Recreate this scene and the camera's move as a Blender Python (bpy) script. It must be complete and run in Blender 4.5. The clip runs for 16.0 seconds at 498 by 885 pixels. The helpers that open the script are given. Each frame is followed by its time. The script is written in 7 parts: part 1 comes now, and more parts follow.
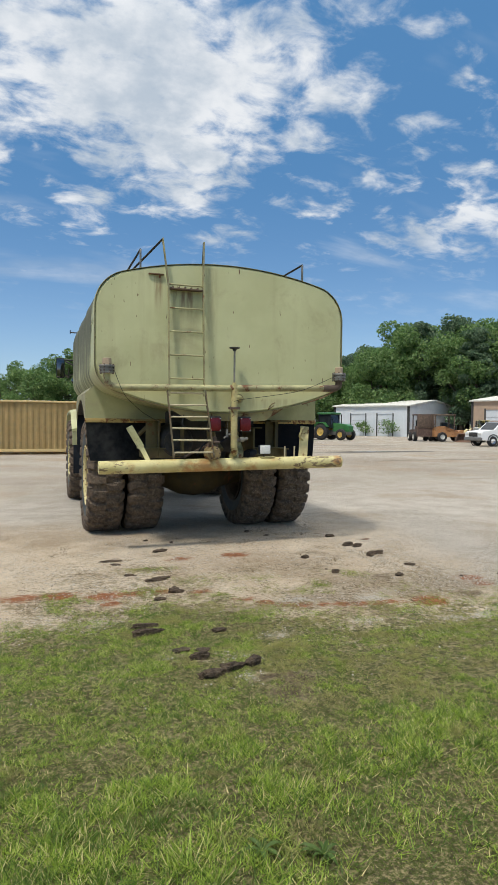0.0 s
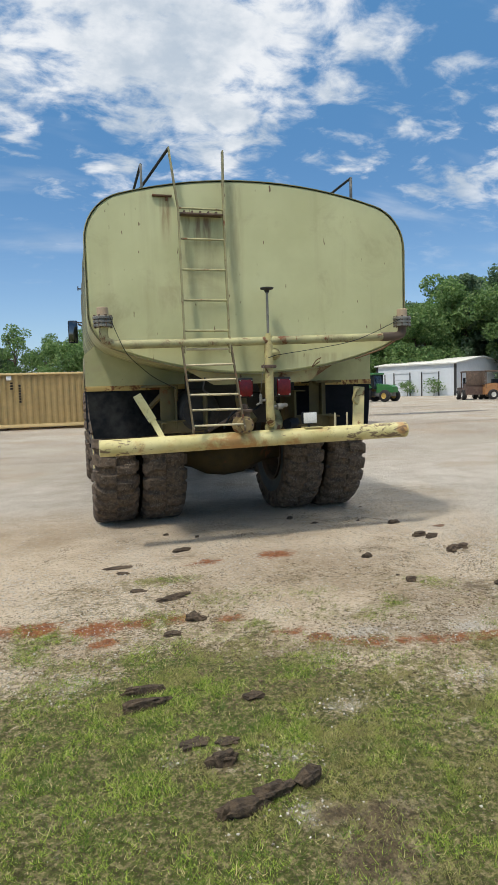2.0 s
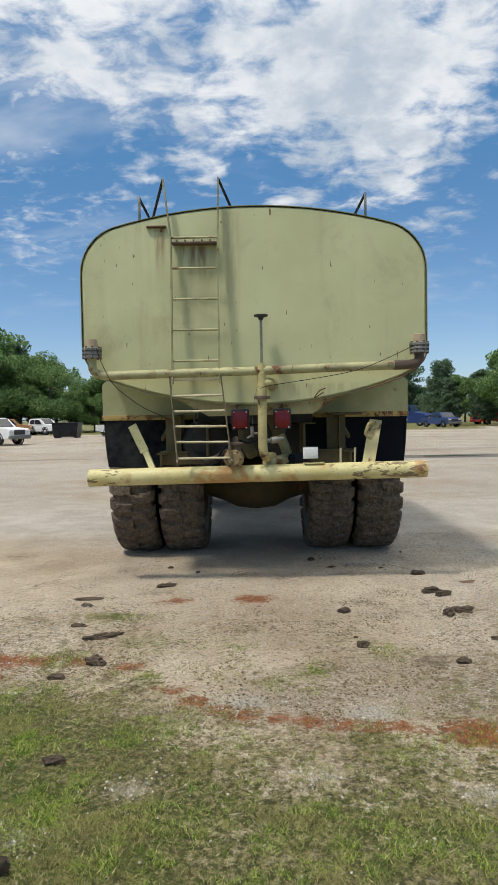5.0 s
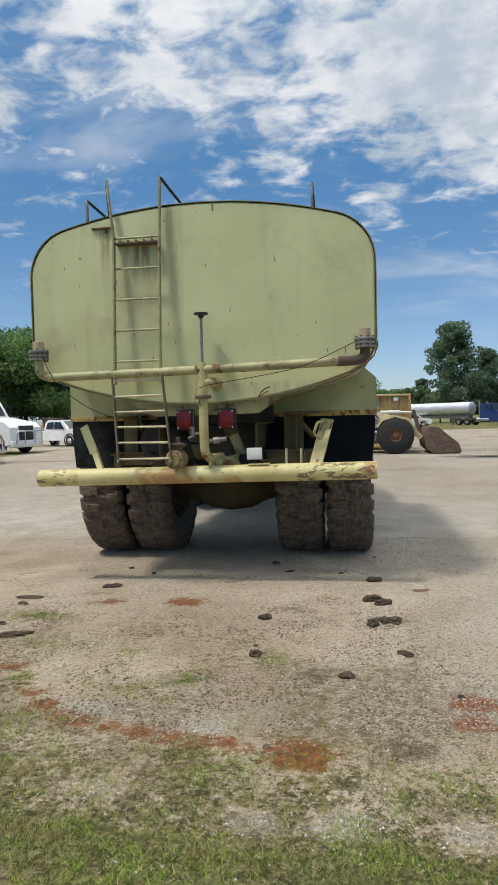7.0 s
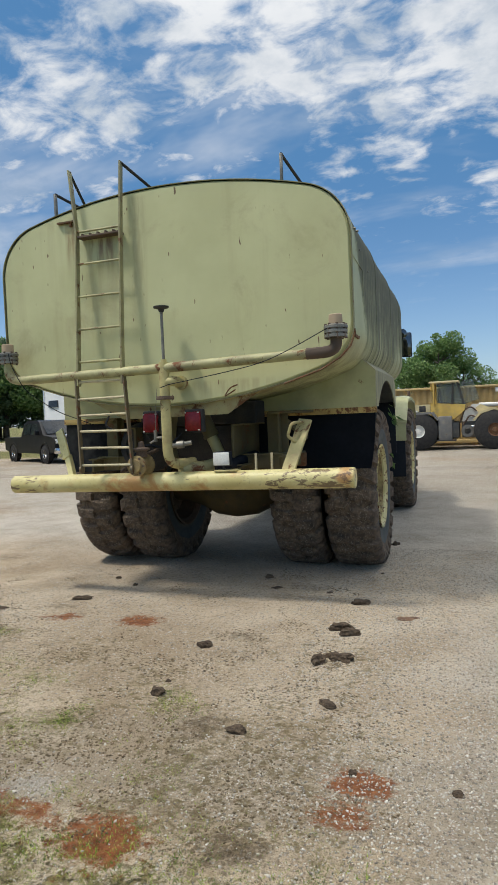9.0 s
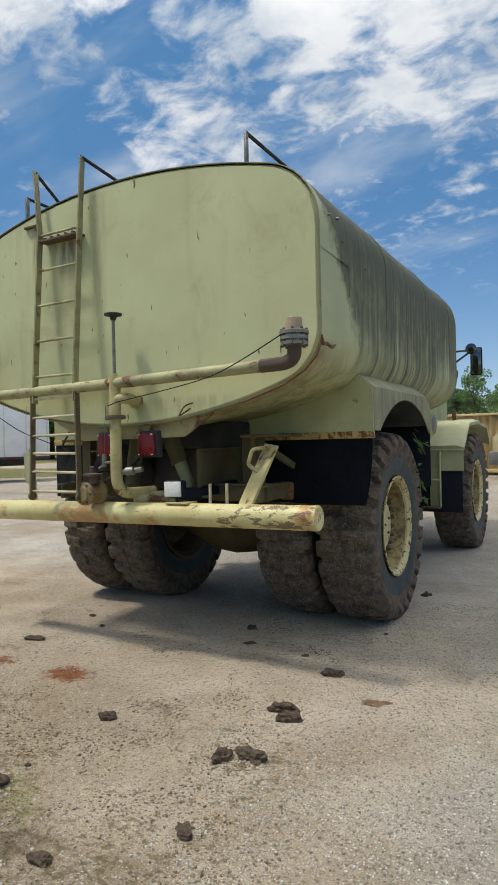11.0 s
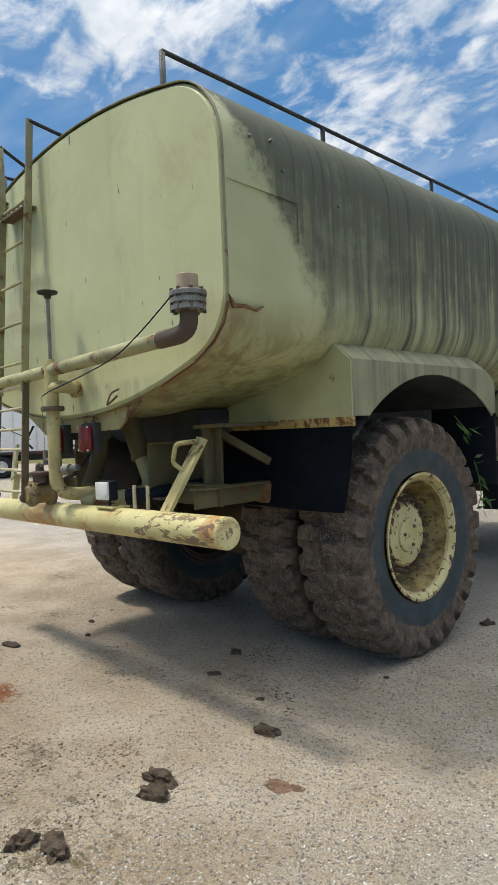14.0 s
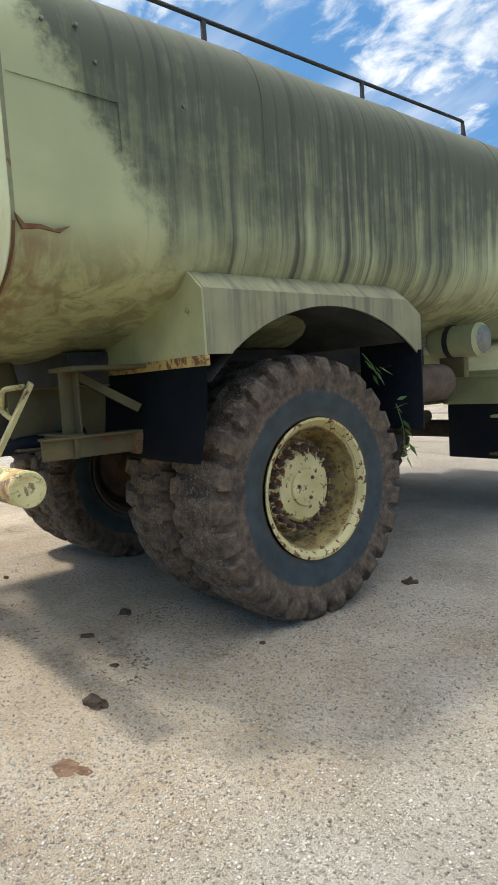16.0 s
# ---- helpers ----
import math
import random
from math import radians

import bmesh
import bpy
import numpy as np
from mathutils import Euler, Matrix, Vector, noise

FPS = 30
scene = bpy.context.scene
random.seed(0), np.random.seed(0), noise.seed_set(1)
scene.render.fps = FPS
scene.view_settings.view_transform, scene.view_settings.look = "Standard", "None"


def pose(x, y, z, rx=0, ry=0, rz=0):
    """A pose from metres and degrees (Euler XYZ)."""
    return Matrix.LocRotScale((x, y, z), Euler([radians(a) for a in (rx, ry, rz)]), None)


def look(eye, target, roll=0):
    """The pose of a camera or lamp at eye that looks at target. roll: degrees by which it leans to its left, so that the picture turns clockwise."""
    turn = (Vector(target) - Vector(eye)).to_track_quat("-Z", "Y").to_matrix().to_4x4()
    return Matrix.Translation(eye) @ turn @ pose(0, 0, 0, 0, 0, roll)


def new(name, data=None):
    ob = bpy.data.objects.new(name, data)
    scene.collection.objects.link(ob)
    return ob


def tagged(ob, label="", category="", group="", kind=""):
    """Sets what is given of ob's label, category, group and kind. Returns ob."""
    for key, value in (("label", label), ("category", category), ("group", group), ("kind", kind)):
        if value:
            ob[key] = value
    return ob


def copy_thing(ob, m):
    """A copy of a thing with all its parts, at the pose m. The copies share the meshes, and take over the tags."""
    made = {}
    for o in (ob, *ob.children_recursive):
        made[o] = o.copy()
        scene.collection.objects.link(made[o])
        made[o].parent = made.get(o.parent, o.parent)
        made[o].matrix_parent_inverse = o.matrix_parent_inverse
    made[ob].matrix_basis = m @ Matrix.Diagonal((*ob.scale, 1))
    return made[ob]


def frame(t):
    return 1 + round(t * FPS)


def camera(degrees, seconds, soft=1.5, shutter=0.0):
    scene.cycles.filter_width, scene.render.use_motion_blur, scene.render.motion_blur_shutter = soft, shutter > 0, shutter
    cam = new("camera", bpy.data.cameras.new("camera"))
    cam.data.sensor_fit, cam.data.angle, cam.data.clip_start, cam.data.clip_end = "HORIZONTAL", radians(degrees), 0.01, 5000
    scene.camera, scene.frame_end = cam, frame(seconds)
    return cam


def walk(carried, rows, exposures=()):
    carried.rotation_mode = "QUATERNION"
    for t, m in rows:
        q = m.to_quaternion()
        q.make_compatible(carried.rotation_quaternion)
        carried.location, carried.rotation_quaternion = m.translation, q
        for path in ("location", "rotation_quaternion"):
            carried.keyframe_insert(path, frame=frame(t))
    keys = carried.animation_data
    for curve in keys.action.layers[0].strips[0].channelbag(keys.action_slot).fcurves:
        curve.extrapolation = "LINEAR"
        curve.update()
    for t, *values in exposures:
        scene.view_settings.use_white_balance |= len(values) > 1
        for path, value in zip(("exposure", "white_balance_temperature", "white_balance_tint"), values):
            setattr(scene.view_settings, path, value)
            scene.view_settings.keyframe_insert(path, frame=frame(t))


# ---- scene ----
cam = camera(43.59, 16.0, soft=1.0)
PATH = [
    (0, (-2.435, -7.694, 1.631), (-1.786, -5.804, 1.567), 0.5),
    (0.5, (-2.252, -6.426, 1.602), (-1.558, -4.551, 1.543), -0.2),
    (1, (-2.174, -5.836, 1.601), (-1.483, -3.961, 1.517), -0.8),
    (1.5, (-2.044, -5.938, 1.604), (-1.432, -4.038, 1.476), -0.9),
    (2, (-1.877, -6.061, 1.600), (-1.355, -4.138, 1.427), -1.7),
    (2.5, (-1.670, -6.135, 1.599), (-1.229, -4.195, 1.398), -2.0),
    (3, (-1.437, -6.154, 1.601), (-1.095, -4.192, 1.415), -2.0),
    (5.5, (0.260, -5.932, 1.632), (0.186, -3.935, 1.559), -0.7),
    (6, (0.586, -5.931, 1.617), (0.461, -3.936, 1.539), -0.8),
    (6.5, (0.910, -5.873, 1.614), (0.716, -3.884, 1.536), -1.5),
    (7, (1.229, -5.734, 1.599), (0.951, -3.754, 1.524), -1.4),
    (7.5, (1.569, -5.582, 1.589), (1.217, -3.614, 1.515), -1.8),
    (8, (1.882, -5.388, 1.595), (1.438, -3.439, 1.520), -2.1),
    (8.5, (2.158, -5.150, 1.619), (1.616, -3.227, 1.527), -2.4),
    (11, (3.178, -3.617, 1.602), (2.201, -1.872, 1.602), -1.3),
    (11.5, (3.374, -3.335, 1.585), (2.349, -1.618, 1.575), -1.6),
    (12, (3.522, -3.052, 1.572), (2.437, -1.373, 1.534), -1.9),
    (12.5, (3.631, -2.767, 1.567), (2.473, -1.138, 1.503), -2.2),
    (13, (3.808, -2.465, 1.577), (2.562, -0.902, 1.505), -2.3),
    (13.5, (3.876, -2.209, 1.606), (2.528, -0.733, 1.554), -2.2),
    (14, (3.926, -1.934, 1.599), (2.478, -0.556, 1.568), -2.4),
    (14.5, (4.071, -1.68, 1.57), (2.543, -0.39, 1.542), -2.5),
    (15, (4.144, -1.4, 1.552), (2.578, -0.157, 1.483), -2.9),
    (15.5, (4.207, -1.135, 1.515), (2.637, 0.098, 1.389), -3.3),
    (16, (4.339, -0.839, 1.5), (2.794, 0.417, 1.316), -3.6),
]
EXPOSURES = [(0.0, 0.40), (1.5, 0.44), (3.0, 0.50), (5.5, 0.36), (8.5, 0.34), (11.0, 0.33), (13.0, 0.46), (14.5, 0.57), (16.0, 0.86)]
walk(cam, [(t, look(eye, target, roll)) for t, eye, target, roll in PATH], EXPOSURES)

# ---- world, sun ----
SUN_WAY = Vector((0.40, 0.28, -1.0)).normalized()
ELEV = math.asin(-SUN_WAY.z)
TURN = math.atan2(-SUN_WAY.x, -SUN_WAY.y)


class Net:
    """A short hand for node trees."""

    def __init__(self, tree):
        self.t = tree

    def node(self, kind):
        return self.t.nodes.new(kind)

    def put(self, sock, v):
        if isinstance(v, bpy.types.NodeSocket):
            self.t.links.new(v, sock)
        elif isinstance(v, (tuple, list)) and len(v) == 3 and len(sock.default_value) == 4:
            sock.default_value = (*v, 1)
        else:
            sock.default_value = v

    def math(self, op, a, b=0.0, clamp=False):
        n = self.node("ShaderNodeMath")
        n.operation, n.use_clamp = op, clamp
        self.put(n.inputs[0], a)
        self.put(n.inputs[1], b)
        return n.outputs[0]

    def mix(self, a, b, f):
        n = self.node("ShaderNodeMix")
        n.data_type = "RGBA"
        self.put(n.inputs["Factor"], f)
        self.put(n.inputs[6], a)
        self.put(n.inputs[7], b)
        return n.outputs[2]

    def span(self, v, lo, hi, a=0.0, b=1.0):
        n = self.node("ShaderNodeMapRange")
        n.interpolation_type = "SMOOTHSTEP"
        for i, q in enumerate((v, lo, hi, a, b)):
            self.put(n.inputs[i], q)
        return n.outputs[0]

    def noise(self, vec, scale, detail=4.0, rough=0.55, dist=0.0):
        n = self.node("ShaderNodeTexNoise")
        self.put(n.inputs["Vector"], vec)
        self.put(n.inputs["Scale"], scale)
        self.put(n.inputs["Detail"], detail)
        self.put(n.inputs["Roughness"], rough)
        self.put(n.inputs["Distortion"], dist)
        return n.outputs["Fac"]

    def cells(self, vec, scale, feature="F1"):
        n = self.node("ShaderNodeTexVoronoi")
        n.feature = feature
        self.put(n.inputs["Vector"], vec)
        self.put(n.inputs["Scale"], scale)
        return n.outputs["Distance"], n.outputs["Color"]

    def stretch(self, vec, s):
        n = self.node("ShaderNodeMapping")
        self.put(n.inputs["Vector"], vec)
        n.inputs["Scale"].default_value = s
        return n.outputs[0]

    def xyz(self, vec):
        n = self.node("ShaderNodeSeparateXYZ")
        self.put(n.inputs[0], vec)
        return n.outputs[0], n.outputs[1], n.outputs[2]

    def place(self):
        return self.node("ShaderNodeTexCoord").outputs["Object"]

    def bump(self, height, strength=0.3, dist=0.01, after=None):
        n = self.node("ShaderNodeBump")
        self.put(n.inputs["Strength"], strength)
        self.put(n.inputs["Distance"], dist)
        self.put(n.inputs["Height"], height)
        if after is not None:
            self.put(n.inputs["Normal"], after)
        return n.outputs[0]


world = bpy.data.worlds.new("sky")
scene.world = world
world.use_nodes = True
w = Net(world.node_tree)
world.node_tree.nodes.clear()
sky = w.node("ShaderNodeTexSky")
sky.sky_type, sky.sun_disc, sky.sun_elevation, sky.sun_rotation = "NISHITA", False, ELEV, TURN
sky.air_density, sky.dust_density, sky.ozone_density = 1.0, 0.6, 2.0
ray = w.node("ShaderNodeTexCoord").outputs["Generated"]
dx, dy, dz = w.xyz(ray)
low = w.math("ADD", w.math("MAXIMUM", dz, 0.0), 0.22)
flat = w.node("ShaderNodeCombineXYZ")
w.put(flat.inputs[0], w.math("DIVIDE", dx, low))
w.put(flat.inputs[1], w.math("DIVIDE", dy, low))
flat.inputs[2].default_value = 3.7
fv = flat.outputs[0]
broad = w.noise(fv, 1.1, 3.0, 0.5, 0.15)
puffs = w.noise(w.stretch(fv, (1.0, 1.25, 1.0)), 8.5, 9.0, 0.58, 0.3)
wisps = w.noise(w.stretch(fv, (0.5, 1.2, 1.0)), 2.2, 5.0, 0.55, 0.3)
# the larger banks of fair-weather cloud
bank = 0.0
for bx, by, br, amount in ((0.30, 1.24, 0.42, 0.26), (0.34, 1.60, 0.26, 0.16), (-0.34, 1.10, 0.36, 0.20), (0.0, 1.28, 0.42, 0.17), (1.20, 1.55, 0.34, 0.20), (-0.76, 1.14, 0.26, 0.12), (-0.92, 0.66, 0.30, 0.24), (0.05, 0.7, 0.4, 0.15)):
    away = w.node("ShaderNodeVectorMath")
    away.operation = "DISTANCE"
    w.put(away.inputs[0], fv)
    away.inputs[1].default_value = (bx, by, 3.7)
    bank = w.math("ADD", bank, w.span(away.outputs["Value"], br, br * 0.15, 0.0, amount))
cover = w.math("ADD", w.math("MULTIPLY", broad, 0.40), w.math("MULTIPLY", puffs, 1.02))
cover = w.math("ADD", cover, w.math("MINIMUM", bank, 0.30))
high = w.span(cover, w.span(dz, 0.50, 0.72, 0.72, 0.53), w.span(dz, 0.50, 0.72, 1.00, 0.84))
high = w.math("MULTIPLY", high, w.span(dz, 0.13, 0.32))
thin = w.math("MULTIPLY", w.span(wisps, 0.50, 0.72), w.span(dz, 0.08, 0.24, 0.0, 0.5))
cover = w.math("MAXIMUM", high, thin)
thick = w.noise(fv, 4.0, 6.0, 0.6)
CLOUD = w.mix((2.8, 3.2, 3.65), (4.75, 4.85, 4.95), w.span(thick, 0.36, 0.62))
# clouds high overhead, mostly unseen and near the sun, brightened as fill light
CLOUD = w.mix(CLOUD, (20.0, 19.2, 17.4), w.span(dz, 0.50, 0.90, 0.0, 0.88))
deep = w.mix(sky.outputs[0], (0.43, 1.27, 2.60), w.span(dz, 0.0, 0.42, 0.50, 0.90))
back = w.node("ShaderNodeBackground")
w.put(back.inputs["Color"], w.mix(deep, CLOUD, w.math("MULTIPLY", cover, 0.93)))
back.inputs["Strength"].default_value = 0.14
w.t.links.new(back.outputs[0], w.node("ShaderNodeOutputWorld").inputs[0])

lamp = bpy.data.lights.new("sun", "SUN")
lamp.energy, lamp.angle, lamp.color = 2.0, radians(5.5), (1.0, 0.945, 0.85)
sun = new("sun", lamp)
sun.matrix_world = look((-30, -16, 80), Vector((-30, -16, 80)) + SUN_WAY)


# ---- materials ----
def material(name, build, rough=0.6, metal=0.0):
    m = bpy.data.materials.new(name)
    m.use_nodes = True
    n = Net(m.node_tree)
    p = m.node_tree.nodes["Principled BSDF"]
    p.inputs["Roughness"].default_value = rough
    p.inputs["Metallic"].default_value = metal
    out = build(n, n.place(), p)
    if out is not None:
        n.put(p.inputs["Base Color"], out)
    return m


RUST = (0.20, 0.075, 0.025)
DUST = (0.30, 0.25, 0.18)


def painted(name, colour, tone=0.75, rust=0.0, rust_scale=7.0, dirt=0.25, rough=0.55, metal=0.0, relief=0.15, grime=DUST):
    """Old paint: two scales of fading, dirt film, rust blooms."""
    dark = tuple(c * tone for c in colour)

    def build(n, v, p):
        c = n.mix(dark, colour, n.span(n.noise(v, 2.2, 5.0), 0.3, 0.7))
        c = n.mix(c, grime, n.math("MULTIPLY", n.span(n.noise(v, 6.0, 6.0, 0.65), 0.42, 0.75), dirt))
        fine = n.noise(v, 60.0, 4.0)
        c = n.mix(c, dark, n.math("MULTIPLY", n.span(fine, 0.5, 0.8), 0.3))
        r = rough
        if rust > 0:
            spot = n.noise(v, rust_scale, 8.0, 0.7, 0.6)
            f = n.span(spot, 0.72 - 0.3 * rust, 0.80 - 0.3 * rust)
            c = n.mix(c, n.mix(RUST, (0.10, 0.05, 0.03), n.noise(v, 40.0)), f)
            r = n.span(f, 0.0, 1.0, rough, 0.9)
        n.put(p.inputs["Roughness"], r)
        n.put(p.inputs["Normal"], n.bump(n.noise(v, 35.0, 5.0), relief, 0.004))
        return c
    return material(name, build, rough, metal)


def plain(name, a, b, scale=8.0, rough=0.8, metal=0.0, relief=0.3, fine=90.0, dist=0.006, gloss=0.5):
    def build(n, v, p):
        p.inputs["Specular IOR Level"].default_value = gloss
        f = n.math("ADD", n.math("MULTIPLY", n.noise(v, scale, 5.0), 0.65), n.math("MULTIPLY", n.noise(v, fine, 3.0), 0.35))
        n.put(p.inputs["Normal"], n.bump(n.noise(v, fine, 4.0), relief, dist))
        return n.mix(a, b, n.span(f, 0.35, 0.65))
    return material(name, build, rough, metal)


OLIVE = (0.475, 0.485, 0.258)


def tank_shell_paint():
    def build(n, v, p):
        x, y, z = n.xyz(v)
        c = n.mix((0.38, 0.395, 0.205), OLIVE, n.span(n.noise(v, 1.6, 5.0), 0.3, 0.7))
        thin = n.noise(n.stretch(v, (0.4, 9.0, 0.35)), 1.0, 6.0, 0.6)
        wide = n.noise(n.stretch(v, (0.4, 2.6, 0.5)), 1.0, 4.0, 0.6, 0.4)
        blot = n.noise(v, 2.4, 6.0, 0.65)
        level = n.math("ADD", z, n.math("MULTIPLY", n.math("SUBTRACT", thin, 0.5), 1.25))
        level = n.math("ADD", level, n.math("MULTIPLY", n.math("SUBTRACT", wide, 0.5), 1.3))
        level = n.math("ADD", level, n.math("MULTIPLY", n.math("SUBTRACT", blot, 0.5), 0.5))
        edge = n.math("ADD", y, n.math("MULTIPLY", n.math("SUBTRACT", blot, 0.5), 0.8))
        edge = n.math("ADD", edge, n.math("MULTIPLY", n.math("SUBTRACT", n.noise(v, 9.0, 7.0, 0.7), 0.5), 0.4))
        edge = n.math("ADD", edge, n.math("MULTIPLY", n.math("SUBTRACT", z, 2.9), 0.75))
        mildew = n.math("MULTIPLY", n.span(level, 1.82, 2.62), n.span(edge, 0.36, 0.60))
        worn = n.math("ADD", n.span(n.noise(n.stretch(v, (0.5, 15.0, 0.7)), 1.0, 6.0, 0.7, 0.3), 0.36, 0.62, 0.0, 0.6), n.span(n.noise(v, 5.0, 7.0, 0.7), 0.35, 0.62, 0.0, 0.4))
        worn = n.math("ADD", worn, n.span(z, 2.65, 3.25, 0.0, 0.55))
        c = n.mix(c, (0.062, 0.071, 0.052), n.math("MULTIPLY", mildew, n.span(worn, 0.0, 0.9, 0.62, 0.92)))
        thread = n.noise(n.stretch(v, (0.4, 24.0, 0.30)), 1.0, 4.0, 0.6)
        c = n.mix(c, (0.06, 0.06, 0.05), n.math("MULTIPLY", n.math("MULTIPLY", n.span(thread, 0.52, 0.64), n.span(level, 1.60, 2.2)), n.math("MULTIPLY", n.span(edge, 0.6, 0.9), 0.6)))
        line = n.math("MULTIPLY", n.span(thin, 0.56, 0.66), n.span(z, 1.80, 2.15))
        c = n.mix(c, (0.05, 0.05, 0.04), n.math("MULTIPLY", n.math("MULTIPLY", line, n.span(y, 0.6, 0.9)), 0.55))
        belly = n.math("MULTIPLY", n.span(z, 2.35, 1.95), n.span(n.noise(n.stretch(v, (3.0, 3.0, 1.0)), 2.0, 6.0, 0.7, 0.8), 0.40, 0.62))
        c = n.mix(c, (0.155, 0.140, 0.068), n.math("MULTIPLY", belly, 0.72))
        torn = n.math("MULTIPLY", n.math("MULTIPLY", n.span(y, 0.50, 0.16), n.span(z, 2.27, 2.18)), n.span(n.noise(n.stretch(v, (6.0, 16.0, 3.0)), 1.0, 6.0, 0.7), 0.36, 0.60))
        c = n.mix(c, (0.225, 0.125, 0.055), n.math("MULTIPLY", torn, 0.75))
        n.put(p.inputs["Roughness"], n.span(mildew, 0.0, 1.0, 0.5, 0.85))
        n.put(p.inputs["Normal"], n.bump(n.math("ADD", n.noise(v, 1.1, 2.0), n.math("MULTIPLY", n.noise(v, 45.0), 0.03)), 0.20, 0.05))
        return c
    return material("tank_shell_paint", build, 0.55)


def tank_head_paint():
    def build(n, v, p):
        x, y, z = n.xyz(v)
        c = n.mix((0.487, 0.487, 0.260), (0.573, 0.575, 0.322), n.span(n.noise(v, 1.3, 4.0), 0.3, 0.7))
        run = n.noise(n.stretch(v, (5.0, 1.0, 0.5)), 1.0, 6.0, 0.6)
        c = n.mix(c, (0.33, 0.28, 0.14), n.math("MULTIPLY", n.span(run, 0.52, 0.78), 0.30))
        c = n.mix(c, (0.26, 0.20, 0.10), n.math("MULTIPLY", n.span(n.noise(v, 1.7, 6.0, 0.7, 0.5), 0.50, 0.78), 0.5))
        spot = n.noise(n.stretch(v, (26.0, 1.0, 7.0)), 1.0, 2.0, 0.5)
        c = n.mix(c, (0.14, 0.085, 0.04), n.span(spot, 0.715, 0.760))
        drip_shade = n.noise(n.stretch(v, (13.0, 1.0, 1.3)), 1.0, 6.0, 0.65, 0.3)
        # last two bands paint shade of the step and ladder; the rest are stains
        for u, z0, half, fall, tint, amount in ((-0.56, 3.30, 0.22, 0.42, (0.20, 0.12, 0.06), 0.95), (-0.90, 3.47, 0.07, 0.55, (0.24, 0.13, 0.05), 0.85), (-0.98, 2.62, 0.30, 0.35, (0.36, 0.29, 0.15), 0.3),
                                                (0.62, 1.95, 0.5, 0.22, (0.25, 0.16, 0.07), 0.35), (-0.22, 3.62, 0.12, 1.7, (0.34, 0.30, 0.16), 0.65), (-0.58, 3.0, 0.26, 0.9, (0.40, 0.36, 0.20), 0.5)):
            side = n.span(n.math("ABSOLUTE", n.math("SUBTRACT", x, u)), half, half * 0.35)
            run_z = n.math("MULTIPLY", n.span(z, z0 - fall, z0 - 0.1 * fall), n.span(z, z0 + 0.02, z0 - 0.02))
            f = n.math("MULTIPLY", n.math("MULTIPLY", side, run_z), n.span(drip_shade, 0.38, 0.62))
            c = n.mix(c, tint, n.math("MULTIPLY", f, amount))
        n.put(p.inputs["Roughness"], n.span(n.noise(v, 9.0), 0.3, 0.7, 0.42, 0.65))
        n.put(p.inputs["Normal"], n.bump(n.math("ADD", n.noise(v, 1.4, 2.0), n.math("MULTIPLY", n.noise(v, 50.0), 0.03)), 0.15, 0.04))
        return c
    return material("tank_head_paint", build, 0.5)


def tyre_rubber():
    """Blue-black sidewall; shoulder and tread under brown mud, the tread's mud full of small stones."""
    def build(n, v, p):
        x, y, z = n.xyz(v)
        r = n.math("SQRT", n.math("ADD", n.math("MULTIPLY", y, y), n.math("MULTIPLY", z, z)))
        blot = n.noise(v, 9.0, 6.0, 0.65)
        r2 = n.math("ADD", r, n.math("MULTIPLY", n.math("SUBTRACT", blot, 0.5), 0.05))
        rubber = n.mix((0.018, 0.030, 0.035), (0.036, 0.052, 0.058), n.span(n.noise(v, 10.0, 5.0), 0.3, 0.7))
        rubber = n.mix(rubber, (0.10, 0.085, 0.06), n.math("MULTIPLY", n.span(r2, 0.50, 0.45), 0.7))
        mud = n.mix((0.058, 0.043, 0.032), (0.175, 0.127, 0.087), n.span(n.noise(v, 18.0, 7.0, 0.7), 0.32, 0.7))
        mud = n.mix(mud, (0.022, 0.020, 0.020), n.math("MULTIPLY", n.span(n.noise(v, 4.0, 5.0, 0.7), 0.54, 0.66), 0.55))
        d, col = n.cells(v, 75.0)
        sep = n.node("ShaderNodeSeparateColor")
        n.put(sep.inputs[0], col)
        face = n.math("MULTIPLY", n.span(n.math("ABSOLUTE", x), 0.22, 0.17), n.span(n.noise(v, 7.0, 5.0, 0.6), 0.34, 0.52))
        grit = n.math("MULTIPLY", n.math("MULTIPLY", n.span(d, 0.55, 0.3), n.span(sep.outputs[0], 0.55, 0.70)), face)
        mud = n.mix(mud, (0.30, 0.265, 0.21), n.math("MULTIPLY", grit, 0.60))
        cake = n.span(r2, 0.606, 0.628)
        h = n.math("ADD", n.noise(v, 45.0, 6.0, 0.7), n.math("MULTIPLY", grit, 0.5))
        n.put(p.inputs["Normal"], n.bump(h, n.span(cake, 0, 1, 0.10, 0.8), 0.012))
        n.put(p.inputs["Roughness"], n.span(cake, 0, 1, 0.62, 0.95))
        return n.mix(rubber, mud, n.math("MULTIPLY", cake, 0.96))
    return material("tyre_rubber", build, 0.85)


